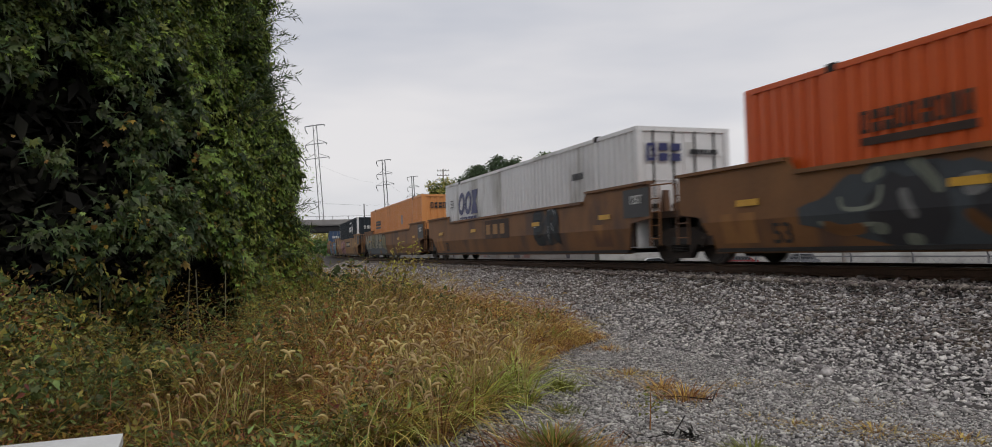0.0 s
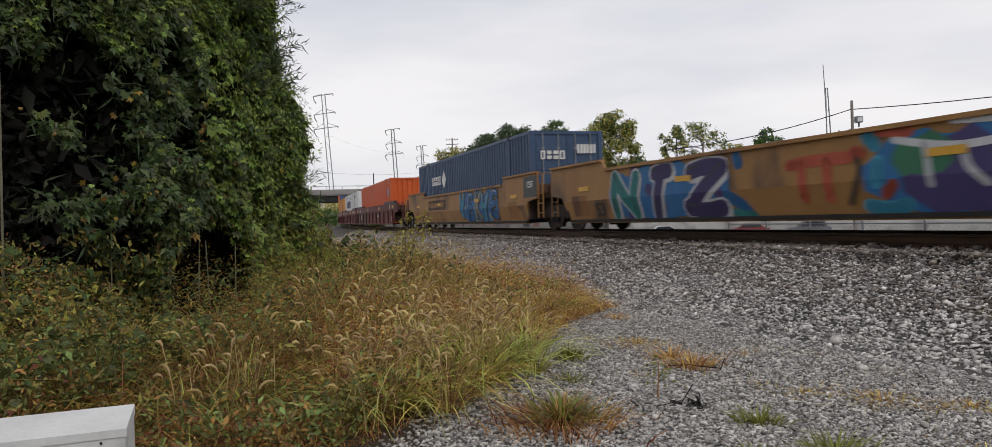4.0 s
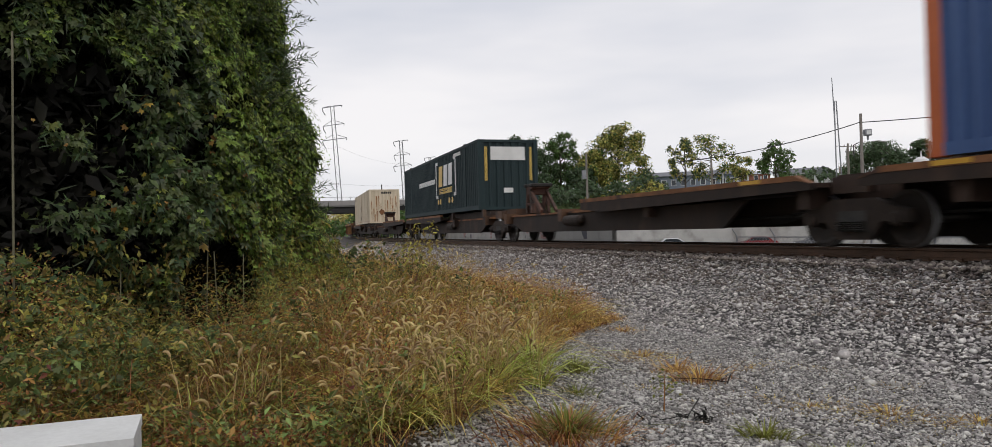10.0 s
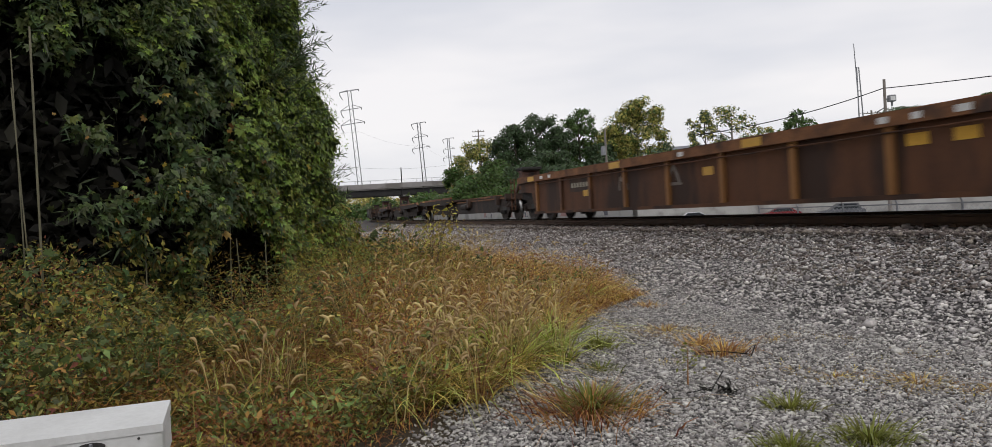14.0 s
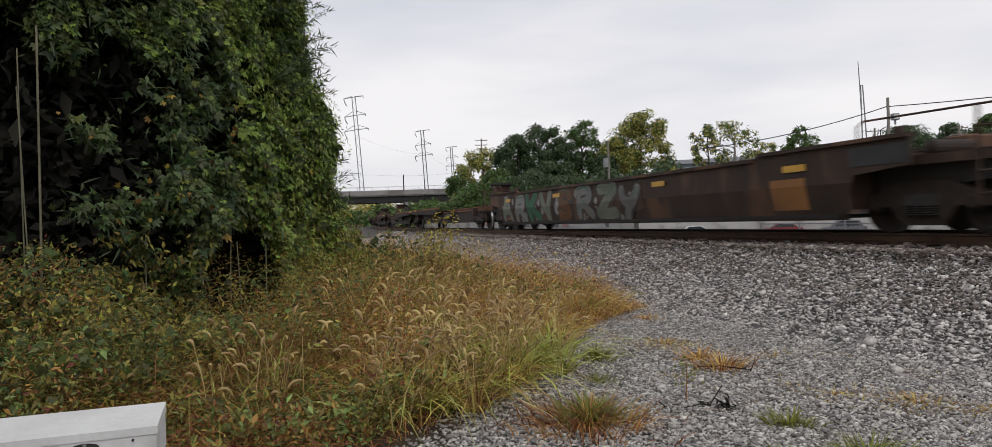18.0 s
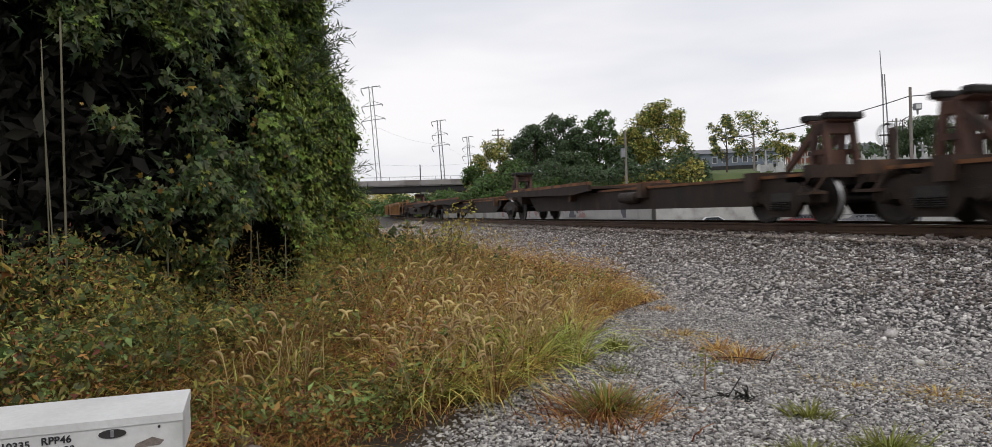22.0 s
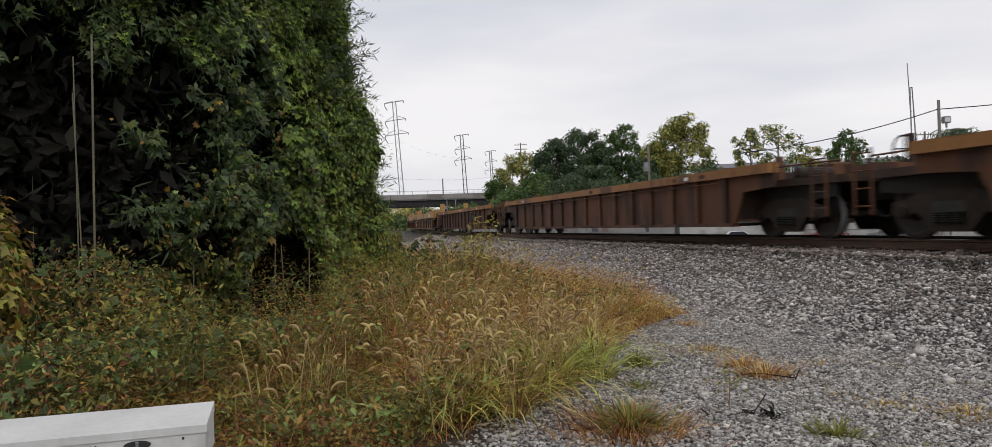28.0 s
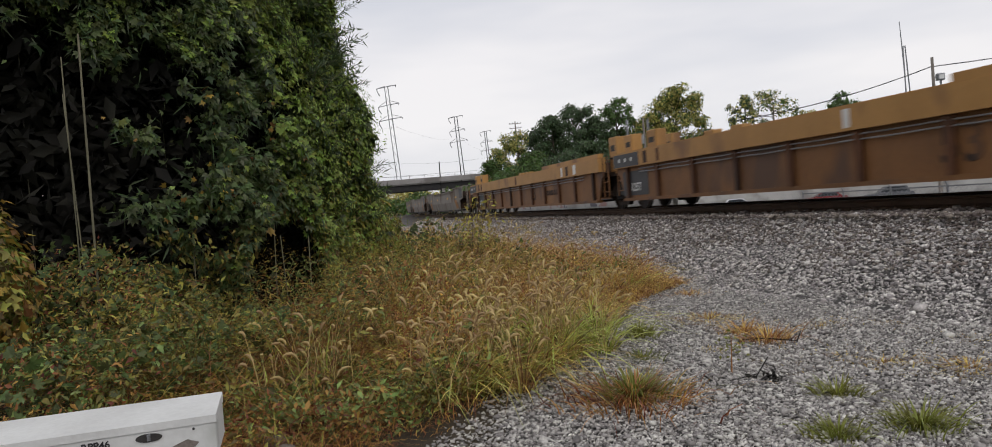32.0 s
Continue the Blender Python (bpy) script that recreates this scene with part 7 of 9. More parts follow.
part("dome", Shape().tube((0, 1.2, 2.2), (0, 1.2, 2.6), 0.95, 0.85, 16).tube((0, 1.2, 2.6), (0, 1.2, 2.95), 0.85, 0.35, 16).tube((0, 1.2, 2.95), (0, 1.2, 3.7), 0.12, 0.05, 8), "housewhite", mausoleum)
part("doorway", Shape().plate([(-0.38, 0.0), (0.38, 0.0), (0.38, 1.1), (0.25, 1.4), (0.0, 1.52), (-0.25, 1.4), (-0.38, 1.1)], -0.02, 0.02), "slot", mausoleum, "dark arched doorway")
part("cornice", Shape().box(-1.4, 1.4, -0.15, 0.0, 1.8, 2.0), "housewhite", mausoleum)
block_house("house", "low white house with pale blue roof beyond the mausoleum", 115.2, 200.6, 13.8, -29.6, 8.0, 7, 3.4, 0.8, "housewhite", "roofpale", 3, 1)
block_house("house", "dark gabled house on the hill crest", 119.5, 197.5, 16.4, 62, 7.0, 6.5, 1.8, 2.4, "siding", "roof", 2, 1)


def gravestones():
    rnd = random.Random(8)
    kinds = []
    a = Shape().soft(-0.3, 0.3, -0.1, 0.1, 0.18, 0.9, 0.03).soft(-0.4, 0.4, -0.17, 0.17, 0, 0.18, 0.02)
    kinds.append(("slab", a.mesh("gravestone", "marble")))
    pts = [(-0.32, 0.1), (0.32, 0.1), (0.32, 0.85), (0.2, 1.05), (0, 1.13), (-0.2, 1.05), (-0.32, 0.85)]
    kinds.append(("round-topped", Shape().plate(pts, -0.09, 0.09).soft(-0.42, 0.42, -0.18, 0.18, 0, 0.12, 0.02).mesh("gravestone", "marble")))
    c = Shape().soft(-0.35, 0.35, -0.3, 0.3, 0, 0.5, 0.03).box(-0.1, 0.1, -0.08, 0.08, 0.5, 1.9).box(-0.42, 0.42, -0.08, 0.08, 1.3, 1.5)
    kinds.append(("cross", c.mesh("gravestone", "marble")))
    d = Shape().soft(-0.45, 0.45, -0.45, 0.45, 0, 0.6, 0.04).tube((0, 0, 0.6), (0, 0, 2.3), 0.22, 0.10, 4).tube((0, 0, 2.3), (0, 0, 2.5), 0.1, 0.0, 4)
    kinds.append(("obelisk", d.mesh("gravestone", "marble")))
    e = Shape().soft(-0.55, 0.55, -0.4, 0.4, 0, 0.8, 0.04).soft(-0.35, 0.35, -0.25, 0.25, 0.8, 1.3, 0.03).tube((0, 0, 1.3), (0, 0, 1.9), 0.2, 0.12, 8)
    kinds.append(("monument", e.mesh("gravestone", "marble")))
    for k in range(230):
        r = 97 + 43 * rnd.random() ** 1.6
        b = radians(rnd.uniform(15.3, 29.5))
        x, y = r * math.sin(b), r * math.cos(b)
        i = min(4, int(rnd.random() ** 1.3 * 5))
        ob = new("gravestone", kinds[i][1])
        ob.matrix_basis = Matrix.Translation((x, y, float(ground_height(x, y)[0]) - 0.03)) @ Matrix.Rotation(-b + radians(rnd.uniform(-12, 12)), 4, "Z") @ Matrix.Diagonal((0.95, 0.95, rnd.uniform(0.7, 1.15), 1))
        tagged(ob, "pale weathered %s gravestone on the grassy hill" % kinds[i][0], "gravestone", "cemetery stones")


gravestones()


# ---- foliage ----
LEAF = (np.array([(0, 0, 0), (-0.52, 0.42, 0.02), (-0.20, 0.52, 0.05), (0, 1.0, -0.06), (0.20, 0.52, 0.05), (0.52, 0.42, 0.02)]), np.array([(0, 2, 1), (0, 3, 2), (0, 4, 3), (0, 5, 4)]))
OVAL = (np.array([(0, 0, 0), (-0.28, 0.4, 0.04), (0, 1.0, -0.05), (0.28, 0.4, 0.04)]), np.array([(0, 2, 1), (0, 3, 2)]))
BLADE = (np.array([(0, 0, 0), (-0.06, 0.35, 0.01), (0, 1.0, -0.12), (0.06, 0.35, 0.01)]), np.array([(0, 2, 1), (0, 3, 2)]))


LANCE = (np.array([(0, 0, 0), (-0.20, 0.38, 0.04), (0, 1.0, -0.14), (0.20, 0.38, 0.04)]), np.array([(0, 2, 1), (0, 3, 2)]))


def creeper_form():
    """A leaf of five pointed leaflets that hang from one stalk."""
    vs, fs = [(0, 0, 0)], []
    for a, l in ((-82, 0.66), (-40, 0.88), (0, 1.0), (40, 0.88), (82, 0.66)):
        c, d = math.sin(radians(a)), math.cos(radians(a))
        k = len(vs)
        for f, w, z in ((0.48, -0.25, 0.03), (1.0, 0.0, -0.16), (0.48, 0.25, 0.03)):
            vs.append((l * (f * c + w * d), l * (f * d - w * c), z * l))
        fs += [(0, k + 1, k), (0, k + 2, k + 1)]
    return np.array(vs), np.array(fs)


CREEPER = creeper_form()


def wobble(p, scale, seed):
    """Smooth noise from a few waves, about -1 to 1, for n x 3 points."""
    rng = np.random.default_rng(seed)
    out = np.zeros(len(p))
    for k in range(7):
        w = rng.normal(size=3) * scale * (0.6 + 0.35 * k)
        out += np.sin(p @ w + rng.uniform(0, 6.28)) / (1 + 0.35 * k)
    return out / 2.6


def leaf_mesh(name, P, N, T, size, form, mat):
    """Leaves at P, facing N, their tips towards T."""
    base, tri = form
    N = N / np.linalg.norm(N, axis=1)[:, None]
    T = T - N * np.sum(T * N, 1)[:, None]
    T = T / (np.linalg.norm(T, axis=1)[:, None] + 1e-9)
    B = np.cross(T, N)
    V = (P[:, None, :] + size[:, None, None] * (base[None, :, 0:1] * B[:, None, :] + base[None, :, 1:2] * T[:, None, :] + base[None, :, 2:3] * N[:, None, :]))
    F = tri[None] + (np.arange(len(P)) * len(base))[:, None, None]
    return arrays(name, V.reshape(-1, 3), F.reshape(-1, 3), mat)


FRONT = [(-4.5, 15.0), (-3.5, 13.0), (-3.1, 11.2), (-3.4, 9.9), (-4.0, 8.7), (-4.9, 7.6), (-6.0, 6.5), (-7.4, 5.4), (-9.4, 4.2), (-13.0, 2.5)]


def front_point(t):
    f = np.array(FRONT)
    seg = np.concatenate([[0], np.cumsum(np.linalg.norm(np.diff(f, axis=0), axis=1))])
    s = np.asarray(t) * seg[-1]
    x, y = np.interp(s, seg, f[:, 0]), np.interp(s, seg, f[:, 1])
    x2, y2 = np.interp(s + 0.15, seg, f[:, 0]), np.interp(s + 0.15, seg, f[:, 1])
    x1, y1 = np.interp(s - 0.15, seg, f[:, 0]), np.interp(s - 0.15, seg, f[:, 1])
    d = np.stack([x2 - x1, y2 - y1], 1)
    d /= np.linalg.norm(d, axis=1)[:, None]
    return np.stack([x, y], 1), np.stack([-d[:, 1], d[:, 0]], 1) * -1.0


def thicket_points(rng, n, zmin, zmax, depth, seed, holes=0.0, lo=0.0, hi=1.0):
    t = rng.uniform(lo, hi, n)
    z = rng.uniform(zmin, zmax, n)
    p, out = front_point(t)
    flip = np.sum(out * (p - np.array([-7.0, 13.0])), 1) < 0
    out[flip] *= -1
    q = np.stack([p[:, 0], p[:, 1], z], 1)
    side = ease(0.42, 0.27, t)
    bulge = (0.5 - 0.26 * side) * wobble(q, 1.1, 77) + (0.24 + 0.04 * side) * wobble(q, 3.2, 78) + 0.10 * side * wobble(q, 8.0, 83)
    face = -0.55 * ease(0.9, 0.0, z) - 0.05 * np.maximum(z - 1.2, 0)
    edge = np.interp(z, [0.0, 0.7, 1.3, 2.0, 2.9, 3.9, 4.8, 6.6], [0.55, 0.58, 0.36, -0.04, -0.24, -0.38, -0.52, -0.80])
    lean = face + (edge - face) * side
    inward = rng.exponential(depth, n) if depth > 0 else np.maximum(-rng.exponential(-depth, n), -0.17)
    d = bulge + lean - inward
    shade = (0.45 * ease(0.28, 0.5, t) + 0.12 * ease(0.45, 0.62, t)) * (1 - 0.6 * ease(1.6, 0.6, z)) * (1 - 0.9 * ease(2.8, 4.2, z)) + 0.22 * ease(0.28, 0.36, t) * ease(0.8, 1.4, z) * ease(3.4, 2.6, z) + 0.8 * ease(0.39, 0.47, t) * ease(0.6, 1.2, z) * ease(4.2, 3.2, z)
    keep = 0.6 * wobble(q + 7.0, 1.7, 79) + 0.75 * wobble(q, 4.2, 80) + 0.55 * wobble(q, 10.0, 81) > -1.2 + holes + shade + 0.16 * rng.normal(size=n)
    P = q.copy()
    P[:, :2] += out * d[:, None]
    # a dark hollow between the stems near the foot, and two higher up
    for cx, cy, cz, rx, ry, rz in ((-5.2, 7.4, 1.9, 0.35, 0.6, 0.9), (-4.6, 8.1, 3.4, 0.35, 0.7, 0.4), (-6.4, 6.3, 2.9, 0.4, 0.6, 0.6)):
        keep &= ((P[:, 0] - cx) / rx) ** 2 + ((P[:, 1] - cy) / ry) ** 2 + ((P[:, 2] - cz) / rz) ** 2 > 0.8 + 0.5 * rng.random(n)
    ax, ay = P[:, 0] + 3.62, P[:, 1] - 9.35
    keep &= ((0.93 * ax + 0.36 * ay) / 0.50) ** 2 + ((-0.36 * ax + 0.93 * ay) / 2.2) ** 2 + ((P[:, 2] - 0.65) / 0.95) ** 2 > 0.8 + 0.5 * rng.random(n)
    O = np.stack([out[:, 0], out[:, 1], np.zeros(n)], 1)
    return P[keep], O[keep]


def build_thicket():
    rng = np.random.default_rng(11)
    bush = thing("bamboo_thicket", "tall dense bamboo thicket overgrown with green vines", "thicket")

    def crown(name, n, zmin, zmax, depth, seed, form, size, mat, holes=0.0, lo=0.0, hi=1.0, droop=0.8, label=""):
        P, O = thicket_points(rng, n, zmin, zmax, depth, seed, holes, lo, hi)
        k = len(P)
        N = O * 0.9 + np.array([0, 0, 0.55]) + rng.normal(0, 0.55, (k, 3))
        T = np.array([0, 0, -droop]) + O * 0.5 + rng.normal(0, 0.55, (k, 3))
        ob = part(name, leaf_mesh(name, P, N, T, size * np.exp(rng.normal(0, 0.28, k)), form, mat), None, bush, label)
        ob["kind"] = "stuff"
    crown("vine_leaves", 38000, 0.7, 6.6, 0.15, 21, CREEPER, 0.068, "vine", 1.0, 0.2, 0.60)
    crown("vine_leaves", 24000, 0.7, 6.6, 0.10, 22, LANCE, 0.088, "vine", 0.98, 0.2, 0.60)
    # brighter leaves paint in the skylight on the right edge
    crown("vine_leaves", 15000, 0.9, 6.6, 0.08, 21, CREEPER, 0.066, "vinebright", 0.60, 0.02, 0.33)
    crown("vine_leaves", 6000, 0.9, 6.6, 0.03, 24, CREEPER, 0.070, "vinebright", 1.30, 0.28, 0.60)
    # this deeper layer is a darker green that stands for shade
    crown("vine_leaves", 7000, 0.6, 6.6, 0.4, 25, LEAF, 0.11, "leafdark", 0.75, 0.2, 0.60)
    crown("vine_leaves", 5000, 0.6, 6.6, 0.2, 25, LEAF, 0.20, "vine", 0.6, 0.58, 1.0)
    crown("bamboo_leaves", 18000, 1.2, 6.6, 0.20, 31, BLADE, 0.15, "bamboo", 0.95, 0.28, 0.62, 0.5)
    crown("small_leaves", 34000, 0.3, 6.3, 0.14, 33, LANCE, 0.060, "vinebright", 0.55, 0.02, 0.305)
    crown("small_leaves", 16000, 0.1, 2.0, 0.12, 36, LANCE, 0.055, "understory", 0.35, 0.02, 0.33)
    crown("low_leaves", 11000, 0.1, 1.5, 0.15, 37, LANCE, 0.075, "understory", 0.6, 0.1, 0.62)
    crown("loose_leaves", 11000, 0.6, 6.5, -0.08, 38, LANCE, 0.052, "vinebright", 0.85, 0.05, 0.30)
    crown("loose_leaves", 2500, 0.6, 6.5, -0.03, 39, BLADE, 0.10, "bamboo", 0.9, 0.05, 0.32, 0.5)
    crown("turning_leaves", 900, 0.5, 3.2, 0.15, 35, CREEPER, 0.055, "autumn", 0.8, 0.1, 0.62)
    # unseen leaf roof and rear fill, added to block skylight inside the thicket
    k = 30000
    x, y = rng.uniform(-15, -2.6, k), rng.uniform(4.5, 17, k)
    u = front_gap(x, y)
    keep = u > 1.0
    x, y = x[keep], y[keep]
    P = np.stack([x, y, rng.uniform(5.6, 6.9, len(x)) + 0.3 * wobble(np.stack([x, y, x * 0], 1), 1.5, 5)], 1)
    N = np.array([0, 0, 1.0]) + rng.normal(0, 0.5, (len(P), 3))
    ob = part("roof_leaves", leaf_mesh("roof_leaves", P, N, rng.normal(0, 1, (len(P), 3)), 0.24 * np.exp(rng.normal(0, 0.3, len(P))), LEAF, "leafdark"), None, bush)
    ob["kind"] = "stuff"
    # near-black inner leaves: shade inside the thicket is put into their colour
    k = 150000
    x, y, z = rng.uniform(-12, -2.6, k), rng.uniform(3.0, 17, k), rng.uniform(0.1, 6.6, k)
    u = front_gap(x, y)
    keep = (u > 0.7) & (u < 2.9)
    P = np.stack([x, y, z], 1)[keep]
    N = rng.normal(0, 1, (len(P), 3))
    ob = part("inner_leaves", leaf_mesh("inner_leaves", P, N, rng.normal(0, 1, (len(P), 3)), 0.24 * np.exp(rng.normal(0, 0.3, len(P))), LANCE, "shade_deadleaf"), None, bush)
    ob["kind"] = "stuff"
    # larger near-black leaves added behind, to close gaps and hold that shade
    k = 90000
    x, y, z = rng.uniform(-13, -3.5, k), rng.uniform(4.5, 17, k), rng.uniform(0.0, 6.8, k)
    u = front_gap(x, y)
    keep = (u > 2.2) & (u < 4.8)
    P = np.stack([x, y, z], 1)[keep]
    part("inner_leaves", leaf_mesh("inner_leaves", P, rng.normal(0, 1, P.shape), rng.normal(0, 1, P.shape), np.full(len(P), 0.42), OVAL, "shade_deadleaf"), None, bush)["kind"] = "stuff"
    # canes
    rnd = random.Random(3)
    for k in range(16):
        t = rnd.uniform(0.36, 0.9)
        p, out = front_point(np.array([t]))
        back = rnd.uniform(0.5, 1.7)
        c = np.array([-7.0, 13.0])
        o = out[0] if np.dot(out[0], p[0] - c) > 0 else -out[0]
        x, y = p[0] - o * back
        H = rnd.uniform(4.5, 6.6)
        dx, dy = rnd.uniform(-0.25, 0.25), rnd.uniform(-0.25, 0.25)
        r = rnd.uniform(0.005, 0.010)
        n = 18
        sh = Shape().path([(x + dx * (j / n) ** 2, y + dy * (j / n) ** 2, H * j / n) for j in range(n + 1)], [r * (1 - 0.5 * j / n) * (1.18 if j % 2 else 1.0) for j in range(n + 1)], 6)
        part("cane", sh, "cane", bush)
    for x, y, H, dx in ((-4.78, 7.16, 3.55, 0.05), (-3.56, 9.15, 1.35, -0.05), (-3.76, 9.2, 1.5, 0.06), (-3.36, 9.4, 1.3, 0.02), (-4.95, 7.3, 3.0, -0.1), (-4.35, 8.3, 1.9, 0.05), (-5.1, 7.4, 3.4, 0.0)):
        sh = Shape().path([(x + dx * j / 16, y, H * j / 16) for j in range(17)], [((0.012 if H > 3.5 else 0.008) - 0.002 * j / 16) * (1.15 if j % 2 else 1.0) for j in range(17)], 7)
        part("cane", sh, "cane", bush, "pale upright bamboo cane")
    # arching bamboo sprays at the right edge
    P, T = [], []
    for k in range(170):
        z0 = 1.3 + 4.6 * rnd.random() ** 0.8
        base = Vector((-3.22 - 0.16 * max(z0 - 2.0, 0) * 1.0 + 0.22 * max(2.0 - z0, 0) + rnd.uniform(-0.35, 0.05), rnd.uniform(10.6, 12.4), z0))
        d = Vector((rnd.uniform(0.15, 0.8), rnd.uniform(-0.7, 0.2), rnd.uniform(0.3, 1.0))).normalized()
        L = rnd.uniform(0.35, 0.85) * (0.75 + 0.10 * min(z0, 4.0))
        line = [base + d * (L * j / 8) + Vector((0, 0, -0.35 * L * (j / 8) ** 2)) for j in range(9)]
        sh = Shape().path(line, [0.006 * (1.1 - j / 8) for j in range(9)], 5)
        for p in line[1:]:
            for _ in range(5):
                P.append(p + Vector((rnd.uniform(-0.03, 0.03), rnd.uniform(-0.03, 0.03), rnd.uniform(-0.03, 0.03))))
                T.append(d + Vector((rnd.uniform(-0.8, 0.8), rnd.uniform(-0.8, 0.8), rnd.uniform(-0.9, 0.3))))
        part("bamboo_branch", sh, "cane", bush)
    P, T = np.array(P), np.array(T)
    N = np.array([0, -0.3, 0.6]) + rng.normal(0, 0.6, P.shape)
    part("bamboo_sprays", leaf_mesh("bamboo_sprays", P, N, T, 0.115 * np.exp(rng.normal(0, 0.25, len(P))), BLADE, "bamboo"), None, bush)["kind"] = "stuff"


def front_gap(x, y):
    """How far a point lies behind the thicket's front line."""
    f = np.array(FRONT)
    best = np.full(len(x), 1e9)
    sign = np.ones(len(x))
    for a, b in zip(f[:-1], f[1:]):
        d = b - a
        L = np.linalg.norm(d)
        d = d / L
        rx, ry = x - a[0], y - a[1]
        t = np.clip(rx * d[0] + ry * d[1], 0, L)
        qx, qy = rx - t * d[0], ry - t * d[1]
        dist = np.hypot(qx, qy)
        side = np.where(d[0] * ry - d[1] * rx < 0, 1.0, -1.0)
        near = dist < best
        best = np.where(near, dist, best)
        sign = np.where(near, side, sign)
    return best * sign


build_thicket()


def edge_x(y):
    """Where the weeds end towards the gravel."""
    return np.interp(y, [2.5, 4.6, 5.4, 6.6, 7.6, 9.0, 10.4, 11.2, 12.2, 13.2, 15.0, 18.0, 24.0, 34.0], [-1.9, -0.95, -0.58, 0.05, 0.12, 0.35, 0.7, 1.05, 1.7, 1.5, 0.7, -0.8, -3.4, -6.6])


def weed_points(rng, n, inset=0.0, ymin=3.0, ymax=30.0, width=5.0, power=1.7, narrow=False):
    y = ymin + (ymax - ymin) * rng.random(n) ** power
    w = width * rng.random(n) * (np.interp(y, [4.0, 7.0, 10.5], [0.42, 0.66, 1.0]) if narrow else 1.0)
    x = edge_x(y) - inset - w
    return weed_keep(x, y, w + inset)


def weed_keep(x, y, w):
    g = front_gap(x, y)
    keep = (g < 0.5) & ((x < -2.7) | (y > 4.2) | (x > -1.3))
    keep &= ~((x > -3.4) & (x < -1.35) & (y < 3.2 + 0.36 * (x + 3.2) + 0.1))
    q = np.stack([x, y, x * 0], 1)
    keep &= (wobble(q, 3.8, 555) + 0.6 * wobble(q, 9.0, 556) > -0.42) | (w < 0.25) | (y < 5.7)
    keep &= (((x + 3.35) / 0.5) ** 2 + ((y - 8.5) / 1.8) ** 2 > 1) | (np.arange(len(x)) % 6 == 0)
    x, y, w = x[keep], y[keep], w[keep]
    return x, y, ground_height(x, y), w


def blades(name, label, x, y, z, h, lean, width, mat, seed, parent=None, az=None, kind="grass"):
    """Grass blades as arching strips: they rise, lean out and droop at the tip."""
    rng = np.random.default_rng(seed)
    n = len(x)
    a = rng.uniform(0, 2 * np.pi, n) if az is None else az
    d = np.stack([np.cos(a), np.sin(a), np.zeros(n)], 1)
    b = a + rng.normal(0, 0.7, n)
    side = np.stack([-np.sin(b), np.cos(b), np.zeros(n)], 1)
    P = np.stack([x, y, z - 0.02], 1)
    up = np.array([0, 0, 1.0])
    droop = np.clip(lean, 0, 1.3) * rng.uniform(0.25, 0.75, n)
    V = np.zeros((n, 9, 3))
    for k, f in enumerate((0.0, 0.3, 0.58, 0.82, 1.0)):
        c = P + d * (lean * h * f ** 1.7)[:, None] + up * (h * (f - droop * f ** 3.2))[:, None]
        if k == 4:
            V[:, 8] = c
        else:
            w = (width * (1 - 0.6 * f * f))[:, None] * side * 0.5
            V[:, 2 * k], V[:, 2 * k + 1] = c - w, c + w
    tri = np.array([(0, 1, 3), (0, 3, 2), (2, 3, 5), (2, 5, 4), (4, 5, 7), (4, 7, 6), (6, 7, 8)])
    F = tri[None] + (np.arange(n) * 9)[:, None, None]
    ob = new(name, arrays(name, V.reshape(-1, 3), F.reshape(-1, 3), mat))
    if parent:
        ob.parent = parent
        ob["kind"] = "stuff"
    else:
        tagged(ob, label, kind, kind="stuff")
    return ob


def foxtails(name, label, x, y, z, h, seed, mat="seed", az=None):
    """Nodding seed heads on thin arching stems."""
    rng = np.random.default_rng(seed)
    n = len(x)
    a = rng.uniform(0, 2 * np.pi, n) if az is None else az
    d = np.stack([np.cos(a), np.sin(a), np.zeros(n)], 1)
    s = np.stack([-np.sin(a), np.cos(a), np.zeros(n)], 1)
    up = np.array([0, 0, 1.0])
    base = np.stack([x, y, z], 1)
    reach = rng.uniform(0.12, 0.5, n) * h
    top = base + up * h[:, None] + d * reach[:, None]
    mid = base + up * (0.58 * h)[:, None] + d * (0.30 * reach)[:, None]
    L = rng.uniform(0.065, 0.14, n)
    bend = rng.uniform(1.0, 2.7, n)
    rings = []
    cur = top.copy()
    ang = np.arctan2(reach * 1.4, h)
    R = np.array([0.005, 0.0105, 0.0125, 0.0105, 0.004])
    for k in range(5):
        t = up * np.cos(ang)[:, None] + d * np.sin(ang)[:, None]
        nn = d * np.cos(ang)[:, None] - up * np.sin(ang)[:, None]
        for e in range(5):
            th = e * np.pi * 0.4
            rings.append(cur + (nn * math.cos(th) + s * math.sin(th)) * (R[k] * rng.uniform(0.75, 1.25, n))[:, None])
        cur = cur + t * (L / 4)[:, None]
        ang = ang + bend / 4
    st = [base - s * 0.003, base + s * 0.003, mid + s * 0.0028, mid - s * 0.0028, top - s * 0.0022, top + s * 0.0022]
    V = np.stack(rings + st, 1)
    F = []
    for k in range(4):
        for e in range(5):
            b, c = k * 5 + e, k * 5 + (e + 1) % 5
            F += [(b, c, c + 5), (b, c + 5, b + 5)]
    F += [(25, 26, 27), (25, 27, 28), (28, 27, 30), (28, 30, 29)]
    F = np.array(F)[None] + (np.arange(n) * 31)[:, None, None]
    ob = new(name, arrays(name, V.reshape(-1, 3), F.reshape(-1, 3), mat))
    return tagged(ob, label, "grass", kind="stuff")


